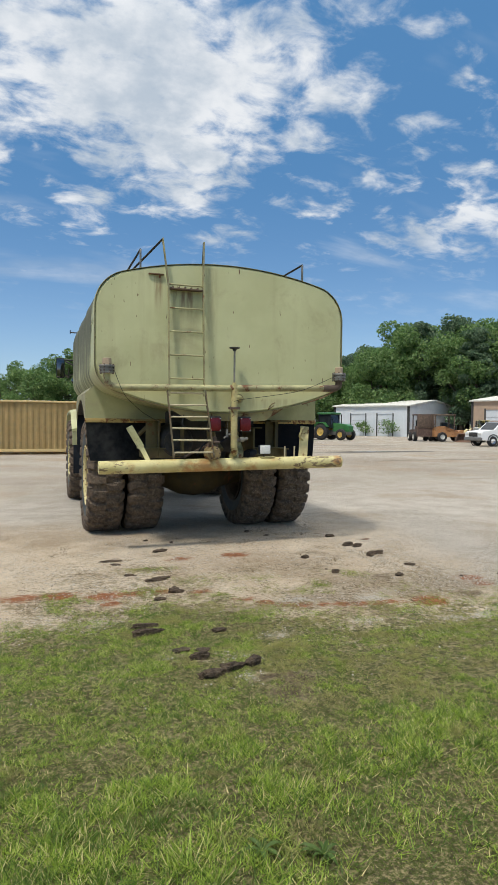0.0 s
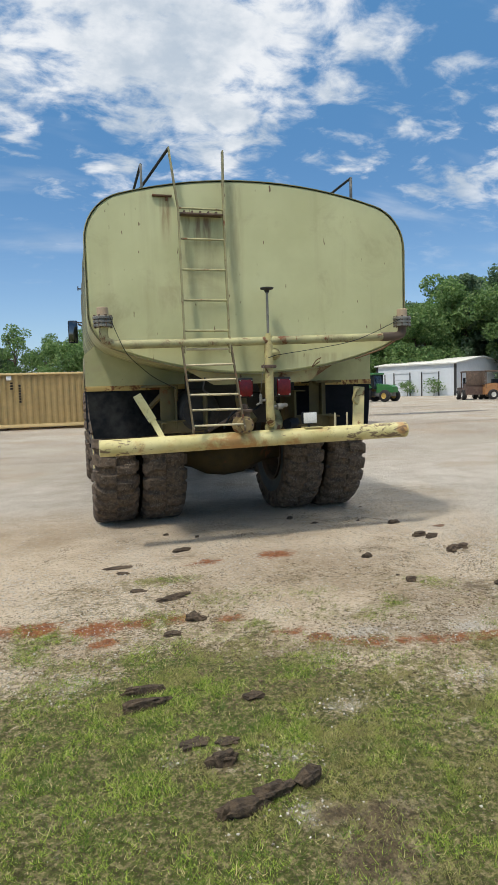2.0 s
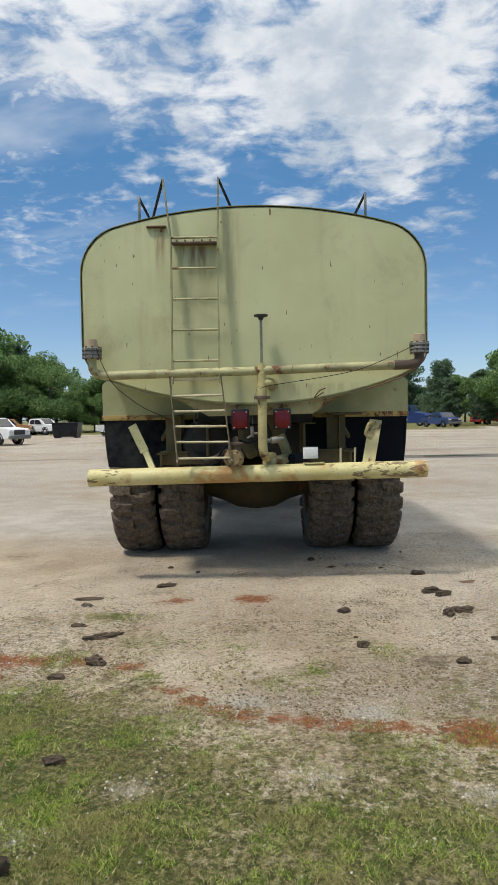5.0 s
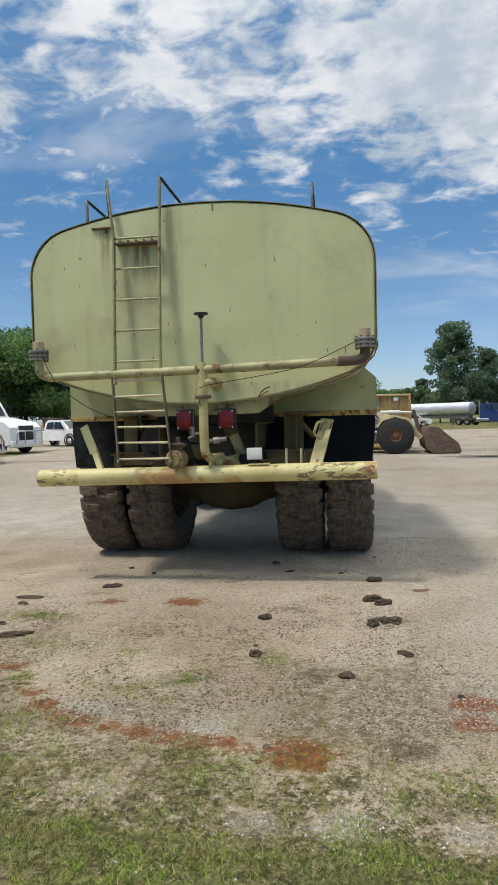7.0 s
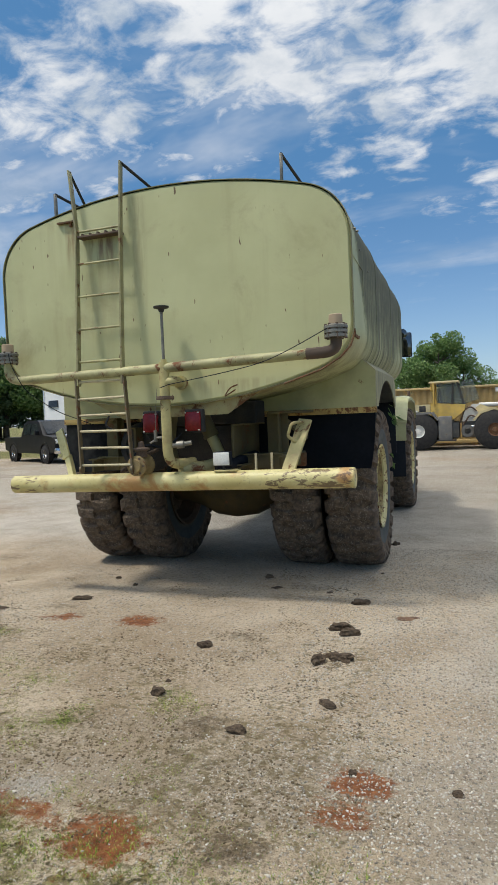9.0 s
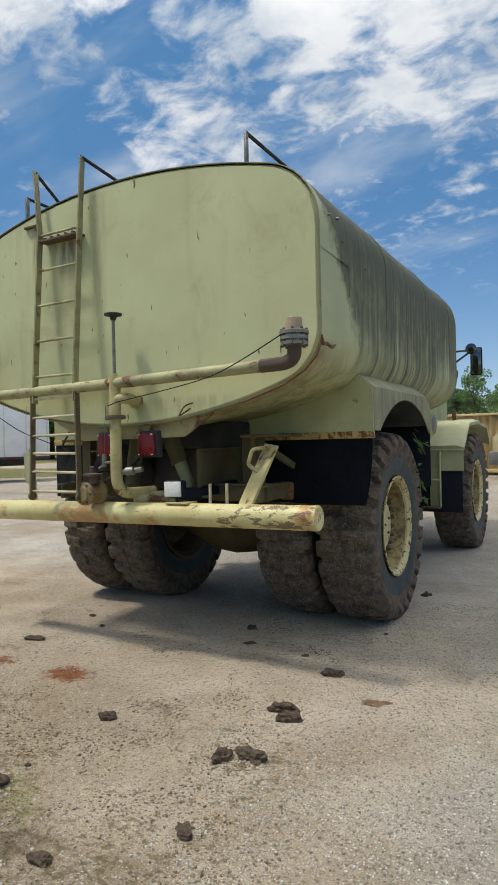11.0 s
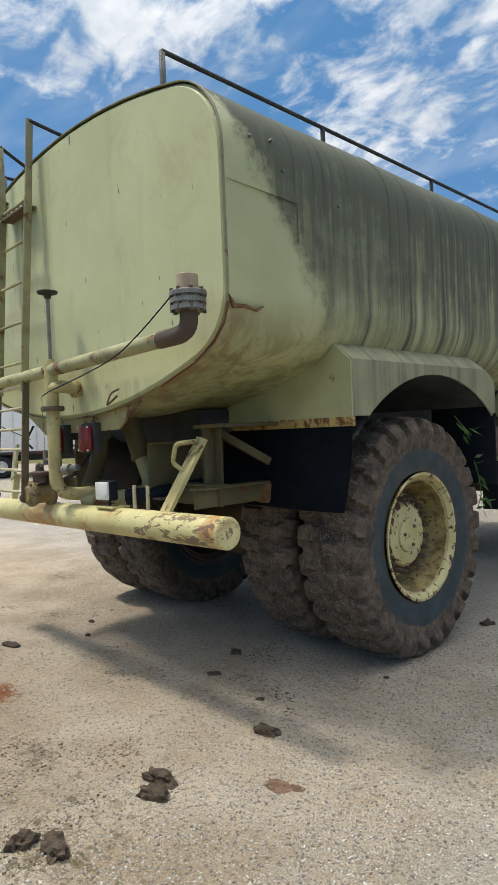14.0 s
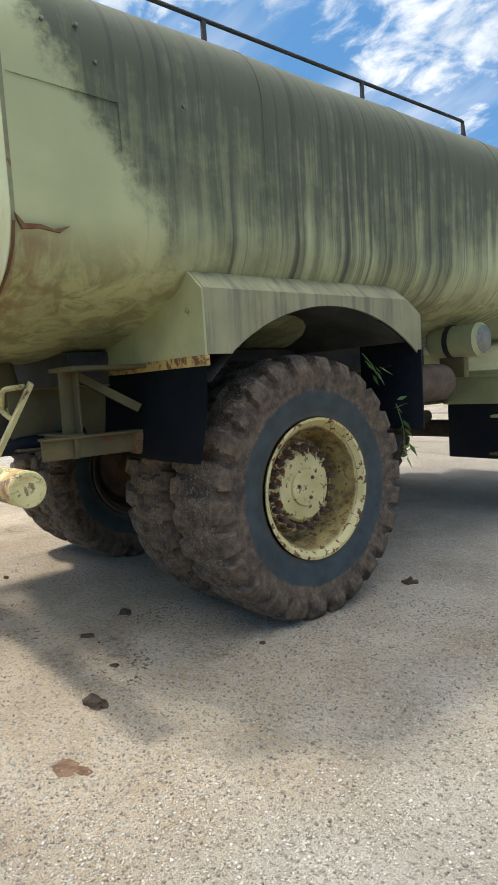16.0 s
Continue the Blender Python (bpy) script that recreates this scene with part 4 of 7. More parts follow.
def build_rear_bumper():
    y, z, r = 0.118, 1.10, 0.084
    a, b = -1.705 - CX, 1.597 - CX
    bumper = part("rear_bumper", lathe(bmesh.new(), [(a, 0.0), (a, r - 0.006), (a + 0.006, r), (a + 0.02, r), *[(q, r) for q in np.linspace(a + 0.1, b - 0.1, 12)], (b - 0.006, r), (b, r - 0.008), (b - 0.004, 0.0)], 32, "x", (0, y, z)),
                  BUMPER, truck, "rust-streaked yellow pipe bumper")
    part("brace", strip(bmesh.new(), (-1.07 - CX, 0.15, 1.14), (-1.17 - CX, 0.23, 1.36), 0.055, 0.05, (0, 1, 0)), BUMPER, bumper)
    part("brace", strip(bmesh.new(), (-1.165 - CX, 0.20, 1.34), (-1.30 - CX, 0.30, 1.60), 0.085, 0.02, (0, 1, 0)), BUMPER, bumper)
    part("brace", strip(bmesh.new(), (1.03 - CX, 0.13, 1.15), (1.155 - CX, 0.34, 1.585), 0.120, 0.022, (0.3, 1, 0)), PIPE, bumper)
    part("hook_bar", tubes((bend([(1.14 - CX, 0.31, 1.57), (1.06 - CX, 0.22, 1.56), (1.02 - CX, 0.22, 1.45), (1.09 - CX, 0.25, 1.40)], 0.03), 0.014, 8)), PIPE, bumper)
    for x in (0.76, 0.90):
        part("peg", tubes(([(x - CX, y, z + 0.07), (x - CX + 0.004, y, z + 0.225)], 0.011, 8)), RUNG, bumper)
    part("light_bracket", boxes(((0.40 - CX, 0.06, z + 0.078), (0.60 - CX, 0.19, z + 0.092), 0.004)), PIPE, bumper)
    body = part("work_light", boxes(((0.385 - CX, 0.08, 1.225), (0.545 - CX, 0.145, 1.35), 0.015)), RUBBER, bumper, "black boxed work light with clear lens")
    part("lens", boxes(((0.392 - CX, 0.068, 1.232), (0.538 - CX, 0.084, 1.343), 0.006)), CLEARLENS, body)
    part("stem", tubes(([(0.465 - CX, 0.125, 1.17), (0.465 - CX, 0.125, 1.26)], 0.012, 8)), DARKSTEEL, body)
    pivot = Vector((b, y, z))
    bumper.matrix_basis = Matrix.Translation(pivot) @ Matrix.Rotation(-0.0125, 4, "Y") @ Matrix.Translation(-pivot)
    for x in (-0.215, 0.195):
        lampbox = part("tail_lamp", boxes(((x - 0.086 - CX, 0.14, 1.505), (x + 0.086 - CX, 0.21, 1.71), 0.012)), DARKSTEEL, truck, "red tail lamp in a dark housing")
        part("lens", boxes(((x - 0.074 - CX, 0.104, 1.517), (x + 0.074 - CX, 0.142, 1.690), 0.016)), REDLENS, lampbox)
        for a2, z2 in ((-0.06, 1.676), (0.06, 1.676), (-0.06, 1.524), (0.06, 1.524)):
            part("screw", boxes(((x + a2 - 0.006 - CX, 0.101, z2), (x + a2 + 0.006 - CX, 0.110, z2 + 0.010))), CLEARLENS, lampbox)
        part("bracket", boxes(((x - 0.05 - CX, 0.20, 1.60), (x + 0.05 - CX, 0.29, 1.72), 0.004)), DARKSTEEL, lampbox)


build_tank()
build_handrails()
build_ladder()
build_spray_bar()
build_rear_bumper()


def arch(y):
    """The lower edge of the fender side over the wheel."""
    d = (y - 2.08)
    return 0.605 + math.sqrt(max(0.0, 1.35 ** 2 - d * d)) if 1.27 <= y <= 2.93 else 1.67


def build_fenders():
    for s in (-1, 1):
        ys = [1.10, 1.18, 1.268] + list(np.linspace(1.27, 2.93, 25)) + [2.932, 2.98]
        bm = bmesh.new()
        outer, inner = s * 1.725, s * 1.712
        rows = []
        for y in ys:
            top = 2.02 - 0.10 * max(0.0, (y - 2.80) / 0.18) ** 1.5
            lo = arch(y) if 1.27 <= y <= 2.93 else 1.675
            rows.append([bm.verts.new(q) for q in ((outer, y, lo), (outer, y, top), (s * 1.60, y, top + 0.11), (s * 1.45, y, top + 0.14), (s * 1.45, y, top + 0.12), (s * 1.595, y, top + 0.095), (inner, y, top - 0.01), (inner, y, lo))])
        for p, q in zip(rows, rows[1:]):
            for k in range(8):
                bm.faces.new((p[k], p[(k + 1) % 8], q[(k + 1) % 8], q[k]))
        bm.faces.new(rows[0])
        bm.faces.new(rows[-1][::-1])
        fender = part("rear_fender", bm, FENDER, truck, "grimy olive fender with a wide wheel arch", 25)
        bm = bmesh.new()
        plate(bm, [(s * 0.45, 1.64), (s * 1.722, 1.64), (s * 1.722, 2.015), (s * 1.60, 2.125), (s * 1.40, 2.15), (s * 0.45, 2.0)], "y", 1.085, 1.100)
        part("rear_panel", bm, BODY, fender, "olive sheet panel under the tank")
        part("rust_angle", boxes(((min(s * 0.5, s * 1.728), 1.078, 1.615), (max(s * 0.5, s * 1.728), 1.110, 1.672), 0.004)), EDGE, fender, "rusted lower edge")
        # flap's inner end drawn in to 0.56 as black backing for shade behind posts
        bm = bmesh.new()
        rows = []
        for z in np.linspace(1.63, 1.09, 8):
            curl = 0.05 * ((1.63 - z) / 0.54) ** 2
            rows.append([bm.verts.new((s * x, 1.09 - curl + 0.012 * math.sin(9 * x), z + d)) for x, d in ((0.56, 0.02), (0.95, 0.01), (1.3, 0.0), (1.712 - curl, 0.0))])
        for p, q in zip(rows, rows[1:]):
            for k in range(3):
                bm.faces.new((p[k], p[k + 1], q[k + 1], q[k]))
        bmesh.ops.solidify(bm, geom=bm.faces[:], thickness=0.012)
        part("mud_flap", bm, RUBBER if s > 0 else DUSTYFLAP, fender, "black rubber mud flap")
        part("front_flap", boxes(((min(s * 1.15, s * 1.715), 2.985, 1.10), (max(s * 1.15, s * 1.715), 3.0, 1.93), 0.004)), RUBBER, fender, "black rubber flap ahead of the wheel")
        bm = bmesh.new()
        rows = []
        for t in np.linspace(0.98, math.pi - 0.75, 15):
            rows.append([bm.verts.new((s * x, 2.08 + 1.34 * math.cos(t) * 0.98, 0.62 + 1.335 * math.sin(t))) for x in (0.55, 1.712)])
        for p, q in zip(rows, rows[1:]):
            bm.faces.new((p[0], p[1], q[1], q[0]))
        bmesh.ops.solidify(bm, geom=bm.faces[:], thickness=0.008)
        part("wheel_housing", bm, HOUSING, fender)


def tyre_mesh(half=0.270, lugs=26, per=12, slim=0.88):
    """One skin: the tread blocks are raised out of it."""
    prof = [(-0.20, 0.432), (-0.235, 0.455), (-0.258, 0.53), (-half, 0.61), (-0.269, 0.66), (-0.265, 0.695), (-0.259, 0.72), (-0.251, 0.742), (-0.240, 0.76), (-0.225, 0.773), (-0.20, 0.782),
            (-0.15, 0.788), (-0.10, 0.792), (-0.05, 0.794), (-0.02, 0.795), (-0.008, 0.795)]
    prof = prof + [(-a, r) for a, r in prof[::-1]]
    n, m = lugs * per, len(prof)
    verts = np.zeros((n * m, 3))
    for j, (x, r) in enumerate(prof):
        a, b = prof[max(j - 1, 0)], prof[min(j + 1, m - 1)]
        t = Vector((b[0] - a[0], b[1] - a[1])).normalized()
        out = Vector((-t.y, t.x))
        for i in range(n):
            ang = 2 * math.pi * i / n
            side = 1 if x > 0 else -1
            f = (i / per + (0.5 if side > 0 else 0.0) - 0.30 * abs(x) / half - (0.12 if abs(x) < 0.10 else 0.0)) % 1.0
            ca, sa = math.cos(ang), math.sin(ang)
            wide = (0.56 if abs(x) < 0.22 else 0.66) + 0.10 * noise.noise((x * 14, 9 * ca, 9 * sa))
            on = 1.0 if f < wide else 0.0
            packed = 0.28 + 0.60 * noise.noise((x * 6 + 4, 4 * ca, 4 * sa)) if abs(x) < 0.225 else 0.0
            on = on + (1.0 - on) * min(0.92, max(0.0, packed))
            lift = 0.044 * on * (min(1.0, max(0.0, (r - 0.675) / 0.04)))
            wear = 0.007 * noise.noise((x * 16, 12 * ca, 12 * sa)) + 0.006 * noise.noise((x * 7, 5 * ca, 5 * sa)) if r > 0.68 else 0.0
            xx, rr = x + out.x * lift, r + out.y * lift + wear
            if r > 0.5:
                rr += 0.012 * min(1.0, (r - 0.5) / 0.25)
            zz = rr * sa
            if zz < -0.70:
                xx *= 1.0 + 0.05 * min(1.0, (-0.70 - zz) / 0.1)
            verts[j * n + i] = (xx * slim, rr * ca, max(zz, -0.822))
    j, i = np.meshgrid(np.arange(m - 1), np.arange(n), indexing="ij")
    a = (j * n + i).ravel()
    b = (j * n + (i + 1) % n).ravel()
    faces = np.stack([a, b, b + n, a + n], 1)
    me = raw("tyre", verts, faces, TYRE, True)
    me.set_sharp_from_angle(angle=radians(38))
    return me


def rim_mesh(mat):
    """The dished rim, outer side towards +x; x = 0 is the tyre's middle."""
    o = 0.218
    prof = [(o - 0.005, 0.425), (o, 0.447), (o + 0.012, 0.450), (o + 0.012, 0.432), (o - 0.004, 0.418), (o - 0.02, 0.402), (o - 0.03, 0.402), (o - 0.036, 0.386), (o - 0.10, 0.376),
            (o - 0.20, 0.362), (o - 0.24, 0.338), (o - 0.245, 0.312), (o - 0.185, 0.298), (o - 0.170, 0.290), (o - 0.160, 0.236), (o - 0.140, 0.228), (o - 0.125, 0.212), (o - 0.120, 0.125),
            (o - 0.106, 0.118), (o - 0.100, 0.095), (o - 0.098, 0.0)]
    return mesh_of(lathe(bmesh.new(), prof, 56, "x", (0, 0, 0), False), "rim", mat, 30)


def nut_mesh():
    bm = lathe(bmesh.new(), [(-0.008, 0.0), (-0.008, 0.021), (0.018, 0.020), (0.030, 0.012), (0.034, 0.0)], 6, "x")
    return mesh_of(bm, "lug_nut", BROWNSTEEL, 20)


TYRE_ME, RIM_ME, RIM_DIRTY, NUT_ME = tyre_mesh(), rim_mesh(RIM), rim_mesh(BROWNSTEEL), nut_mesh()


def wheel(x, y, side, spin, nuts=True):
    """One tyre on its rim, outer face to the side (+1 or -1)."""
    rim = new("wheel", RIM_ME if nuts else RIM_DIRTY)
    rim.parent = truck
    rim.matrix_basis = Matrix.Translation((x, y, 0.822)) @ (pose(0, 0, 0, spin, 0, 0) if side > 0 else pose(0, 0, 0, spin, 0, 180))
    tagged(rim, "rusty yellow dished steel rim" if nuts else "mud-brown dished steel rim")
    t = new("tyre", TYRE_ME)
    t.parent = rim
    t.matrix_basis = pose(0, 0, 0, -spin, 0, 0)
    tagged(t, "mud-caked black lugged tyre")
    if nuts:
        for k in range(20):
            a = 2 * math.pi * k / 20
            q = new("lug_nut", NUT_ME)
            q.parent = rim
            q.matrix_basis = pose(0.058, 0.262 * math.cos(a), 0.262 * math.sin(a)) @ Matrix.Diagonal((1.8, 1.0, 1.0, 1))
        for k in range(3):
            a = 2 * math.pi * k / 3 + 0.4
            q = new("hub_bolt", NUT_ME)
            q.parent = rim
            q.matrix_basis = pose(0.117, 0.075 * math.cos(a), 0.075 * math.sin(a)) @ Matrix.Diagonal((0.6, 0.6, 0.6, 1))
    return rim


Y_AXLE, Y_STEER = 1.94, 6.05
for s in (-1, 1):
    wheel(s * 1.432, Y_AXLE, s, 7 + 20 * s)
    wheel(s * 0.868, Y_AXLE, -s, 33 + 11 * s, False)
    wheel(s * 1.46, Y_STEER, s, 15 * s)


def build_chassis():
    chassis = empty("chassis", pose(0, 0, 0), "olive and rust truck frame under the tank", "")
    chassis.parent = truck
    if "category" in chassis:
        del chassis["category"]
    for s in (-1, 1):
        bm = bmesh.new()
        box(bm, (s * 0.50 - 0.012, 0.45, 1.18), (s * 0.50 + 0.012, 7.4, 1.56), 0.004)
        for z in (1.18, 1.55):
            box(bm, (min(s * 0.50, s * 0.62), 0.45, z), (max(s * 0.50, s * 0.62), 7.4, z + 0.014), 0.004)
        part("frame_rail", bm, FRAME_SHADED, chassis)
        part("rear_post", boxes(((s * 0.86 - 0.10, 0.70, 1.16), (s * 0.86 + 0.10, 0.715, 1.66), 0.003), ((s * 0.84 + 0.04, 0.62, 1.16), (s * 0.84 + 0.052, 0.74, 1.66), 0.003)), FRAME_SHADED, chassis)
        part("rear_beam", boxes(((min(s * 0.50, s * 1.02), 0.63, 1.14), (max(s * 0.50, s * 1.02), 0.66, 1.27), 0.004), ((min(s * 0.50, s * 1.02), 0.60, 1.265), (max(s * 0.50, s * 1.02), 0.70, 1.28), 0.004)), FRAME_SHADED, chassis)
        part("side_beam", boxes(((s * 0.98 - 0.012, 0.45, 1.14), (s * 0.98 + 0.012, 1.15, 1.26), 0.004), ((s * 0.98 - 0.05, 0.45, 1.255), (s * 0.98 + 0.05, 1.15, 1.27), 0.004)), FRAME_SHADED, chassis)
        part("spring_block", boxes(((s * 0.92, 1.02, 1.12), (s * 0.92 + 0.12, 1.18, 1.26), 0.02)), RUSTY, chassis)
        part("diagonal", strip(bmesh.new(), (s * 0.86, 0.70, 1.64), (s * 1.05, 1.05, 1.40), 0.05, 0.03, (1, 0, 0)), FRAME_SHADED, chassis)
        part("top_beam", boxes(((s * 0.80, 0.60, 1.64), (s * 1.12, 1.08, 1.665), 0.004) if s > 0 else ((-1.12, 0.60, 1.64), (-0.80, 1.08, 1.665), 0.004)), FRAME_SHADED, chassis)
    part("saddle", boxes(((-0.62, 0.8, 1.56), (0.62, 4.6, 1.78), 0.02)), DARKSTEEL, chassis)
    for y in (0.95, 3.2):
        part("cross_member", boxes(((-0.5, y, 1.2), (0.5, y + 0.06, 1.55), 0.01)), DARKSTEEL, chassis)
    bm = lathe(bmesh.new(), [(-1.3, 0.0), (-1.3, 0.12), (-0.62, 0.15), (-0.42, 0.21), (-0.24, 0.30), (0.0, 0.33), (0.24, 0.30), (0.42, 0.21), (0.62, 0.15), (1.3, 0.12), (1.3, 0.0)], 28, "x", (0, Y_AXLE, 0.80))
    part("axle_housing", bm, painted("axle_paint", (0.095, 0.066, 0.022), 0.5, 0.5, 6.0, 0.8, 0.85, grime=(0.05, 0.04, 0.03)), chassis, "muddy yellow rear axle housing")
    part("drive_shaft", tubes(([(0, 2.2, 0.85), (0, 5.5, 1.0)], 0.07, 14)), BROWNSTEEL, chassis)
    part("steer_axle", tubes(([(-1.15, Y_STEER, 0.80), (1.15, Y_STEER, 0.80)], 0.11, 14)), BROWNSTEEL, chassis)
    # pump and its pipes between the frame rails
    pump = part("pump", lathe(bmesh.new(), [(0.60, 0.0), (0.60, 0.16), (0.62, 0.20), (0.70, 0.25), (0.90, 0.26), (0.95, 0.2), (0.95, 0.0)], 28, "y", (-0.62 - CX, 0, 1.36)), DARKSTEEL, chassis, "round grimy pump housing")
    part("pump_ring", lathe(bmesh.new(), [(0.585, 0.13), (0.585, 0.175), (0.605, 0.175), (0.605, 0.13)], 28, "y", (-0.62 - CX, 0, 1.36), False), DARKSTEEL, pump)
    drop = part("drop_pipe", tubes((bend([(0.18 - CX, 0.57, 1.46), (0.280 - CX, 0.59, 1.22), (0.20 - CX, 0.38, 1.185), (0.04 - CX, 0.16, 1.185)], 0.11, 6), 0.054, 14)), MANIFOLD, chassis, "olive drop pipe with a grey sleeve")
    part("sleeve", tubes(([(0.08 - CX, 0.55, 1.72), (0.18 - CX, 0.57, 1.46)], 0.070, 14), ([(0.172 - CX, 0.568, 1.48), (0.184 - CX, 0.571, 1.45)], 0.077, 14)), FRAME_SHADED, drop)
    part("hose", tubes((bend([(0.30 - CX, 0.36, 1.20), (0.44 - CX, 0.48, 1.21), (0.50 - CX, 0.9, 1.24)], 0.06), 0.055, 14)), RUBBER, chassis, "black rubber hose")
    cock = part("drain_cock", tubes(([(-0.02 - CX, 0.0, 1.475), (-0.10 - CX, -0.02, 1.475)], 0.012, 8), ([(-0.10 - CX, -0.02, 1.44), (-0.10 - CX, -0.02, 1.54)], 0.016, 8), ([(-0.10 - CX, -0.02, 1.455), (-0.15 - CX, -0.03, 1.43)], 0.010, 8)), GALV, chassis, "small grey drain cock")
    part("cock_wire", tubes((bend([(-0.10 - CX, -0.02, 1.54), (-0.085 - CX, -0.03, 1.70), (-0.05 - CX, -0.05, 1.90)], 0.05), 0.0022, 6)), GALV, cock)
    part("pressure_pipe", tubes((bend([(-0.16 - CX, 0.46, 1.70), (-0.20 - CX, 0.44, 1.42), (-0.10 - CX, 0.30, 1.25)], 0.12), 0.06, 14)), FRAME_SHADED, chassis)
    valve = part("gate_valve", lathe(bmesh.new(), [(-0.02, 0.0), (-0.02, 0.055), (0.0, 0.06), (0.01, 0.090), (0.035, 0.090), (0.045, 0.07), (0.13, 0.07), (0.15, 0.10), (0.17, 0.10), (0.18, 0.0)], 20, "y", (-0.28 - CX, -0.07, 1.235)), VALVE, chassis, "rusted yellow gate valve")
    part("bonnet", lathe(bmesh.new(), [(1.31, 0.0), (1.31, 0.05), (1.36, 0.05), (1.37, 0.075), (1.385, 0.075), (1.395, 0.03), (1.44, 0.025), (1.45, 0.0)], 16, "z", (-0.26 - CX, 0.01, 0)), BROWNSTEEL, valve)
    for k in range(6):
        a = k * math.pi / 3
        part("flange_bolt", lathe(bmesh.new(), [(0.0, 0.0), (0.0, 0.012), (0.05, 0.012), (0.05, 0.0)], 6, "y", (-0.28 - CX + 0.072 * math.cos(a), -0.07, 1.235 + 0.072 * math.sin(a))), BROWNSTEEL, valve)
    part("relief_valve", tubes(([(-0.30 - CX, 0.10, 1.20), (-0.30 - CX, 0.10, 1.36)], 0.035, 12), ([(-0.36 - CX, 0.10, 1.30), (-0.22 - CX, 0.10, 1.27)], 0.022, 10)), BROWNSTEEL, chassis)
    part("brake_hose", tubes((bend([(-0.45 - CX, 0.16, 1.20), (-0.40 - CX, 0.12, 1.32), (-0.28 - CX, 0.14, 1.42), (-0.10 - CX, 0.2, 1.36), (0.02 - CX, 0.25, 1.5)], 0.08), 0.011, 8)), RUBBER, chassis)
    part("valve_lever", tubes((bend([(-0.60 - CX, 0.25, 1.17), (-0.36 - CX, 0.22, 1.30), (-0.22 - CX, 0.26, 1.36)], 0.05), 0.018, 8)), BROWNSTEEL, chassis)
    part("ball_valve", tubes(([(0.03 - CX, 0.02, 1.40), (0.20 - CX, 0.06, 1.42)], 0.022, 10), ([(0.08 - CX, 0.02, 1.405), (0.14 - CX, 0.035, 1.41)], 0.034, 10)), GALV, chassis)
    part("chain", tubes((bend([(-0.63 - CX, 0.15, 1.72), (-0.67 - CX, 0.10, 1.60), (-0.60 - CX, 0.12, 1.55)], 0.03), 0.009, 6)), DARKSTEEL, chassis)
    part("air_tank", lathe(bmesh.new(), [(3.10, 0.0), (3.12, 0.10), (3.20, 0.16), (3.95, 0.16), (4.02, 0.10), (4.04, 0.0)], 24, "y", (1.22, 0, 1.42)), BROWNSTEEL, chassis, "rust-brown air tank")


build_fenders()
build_chassis()


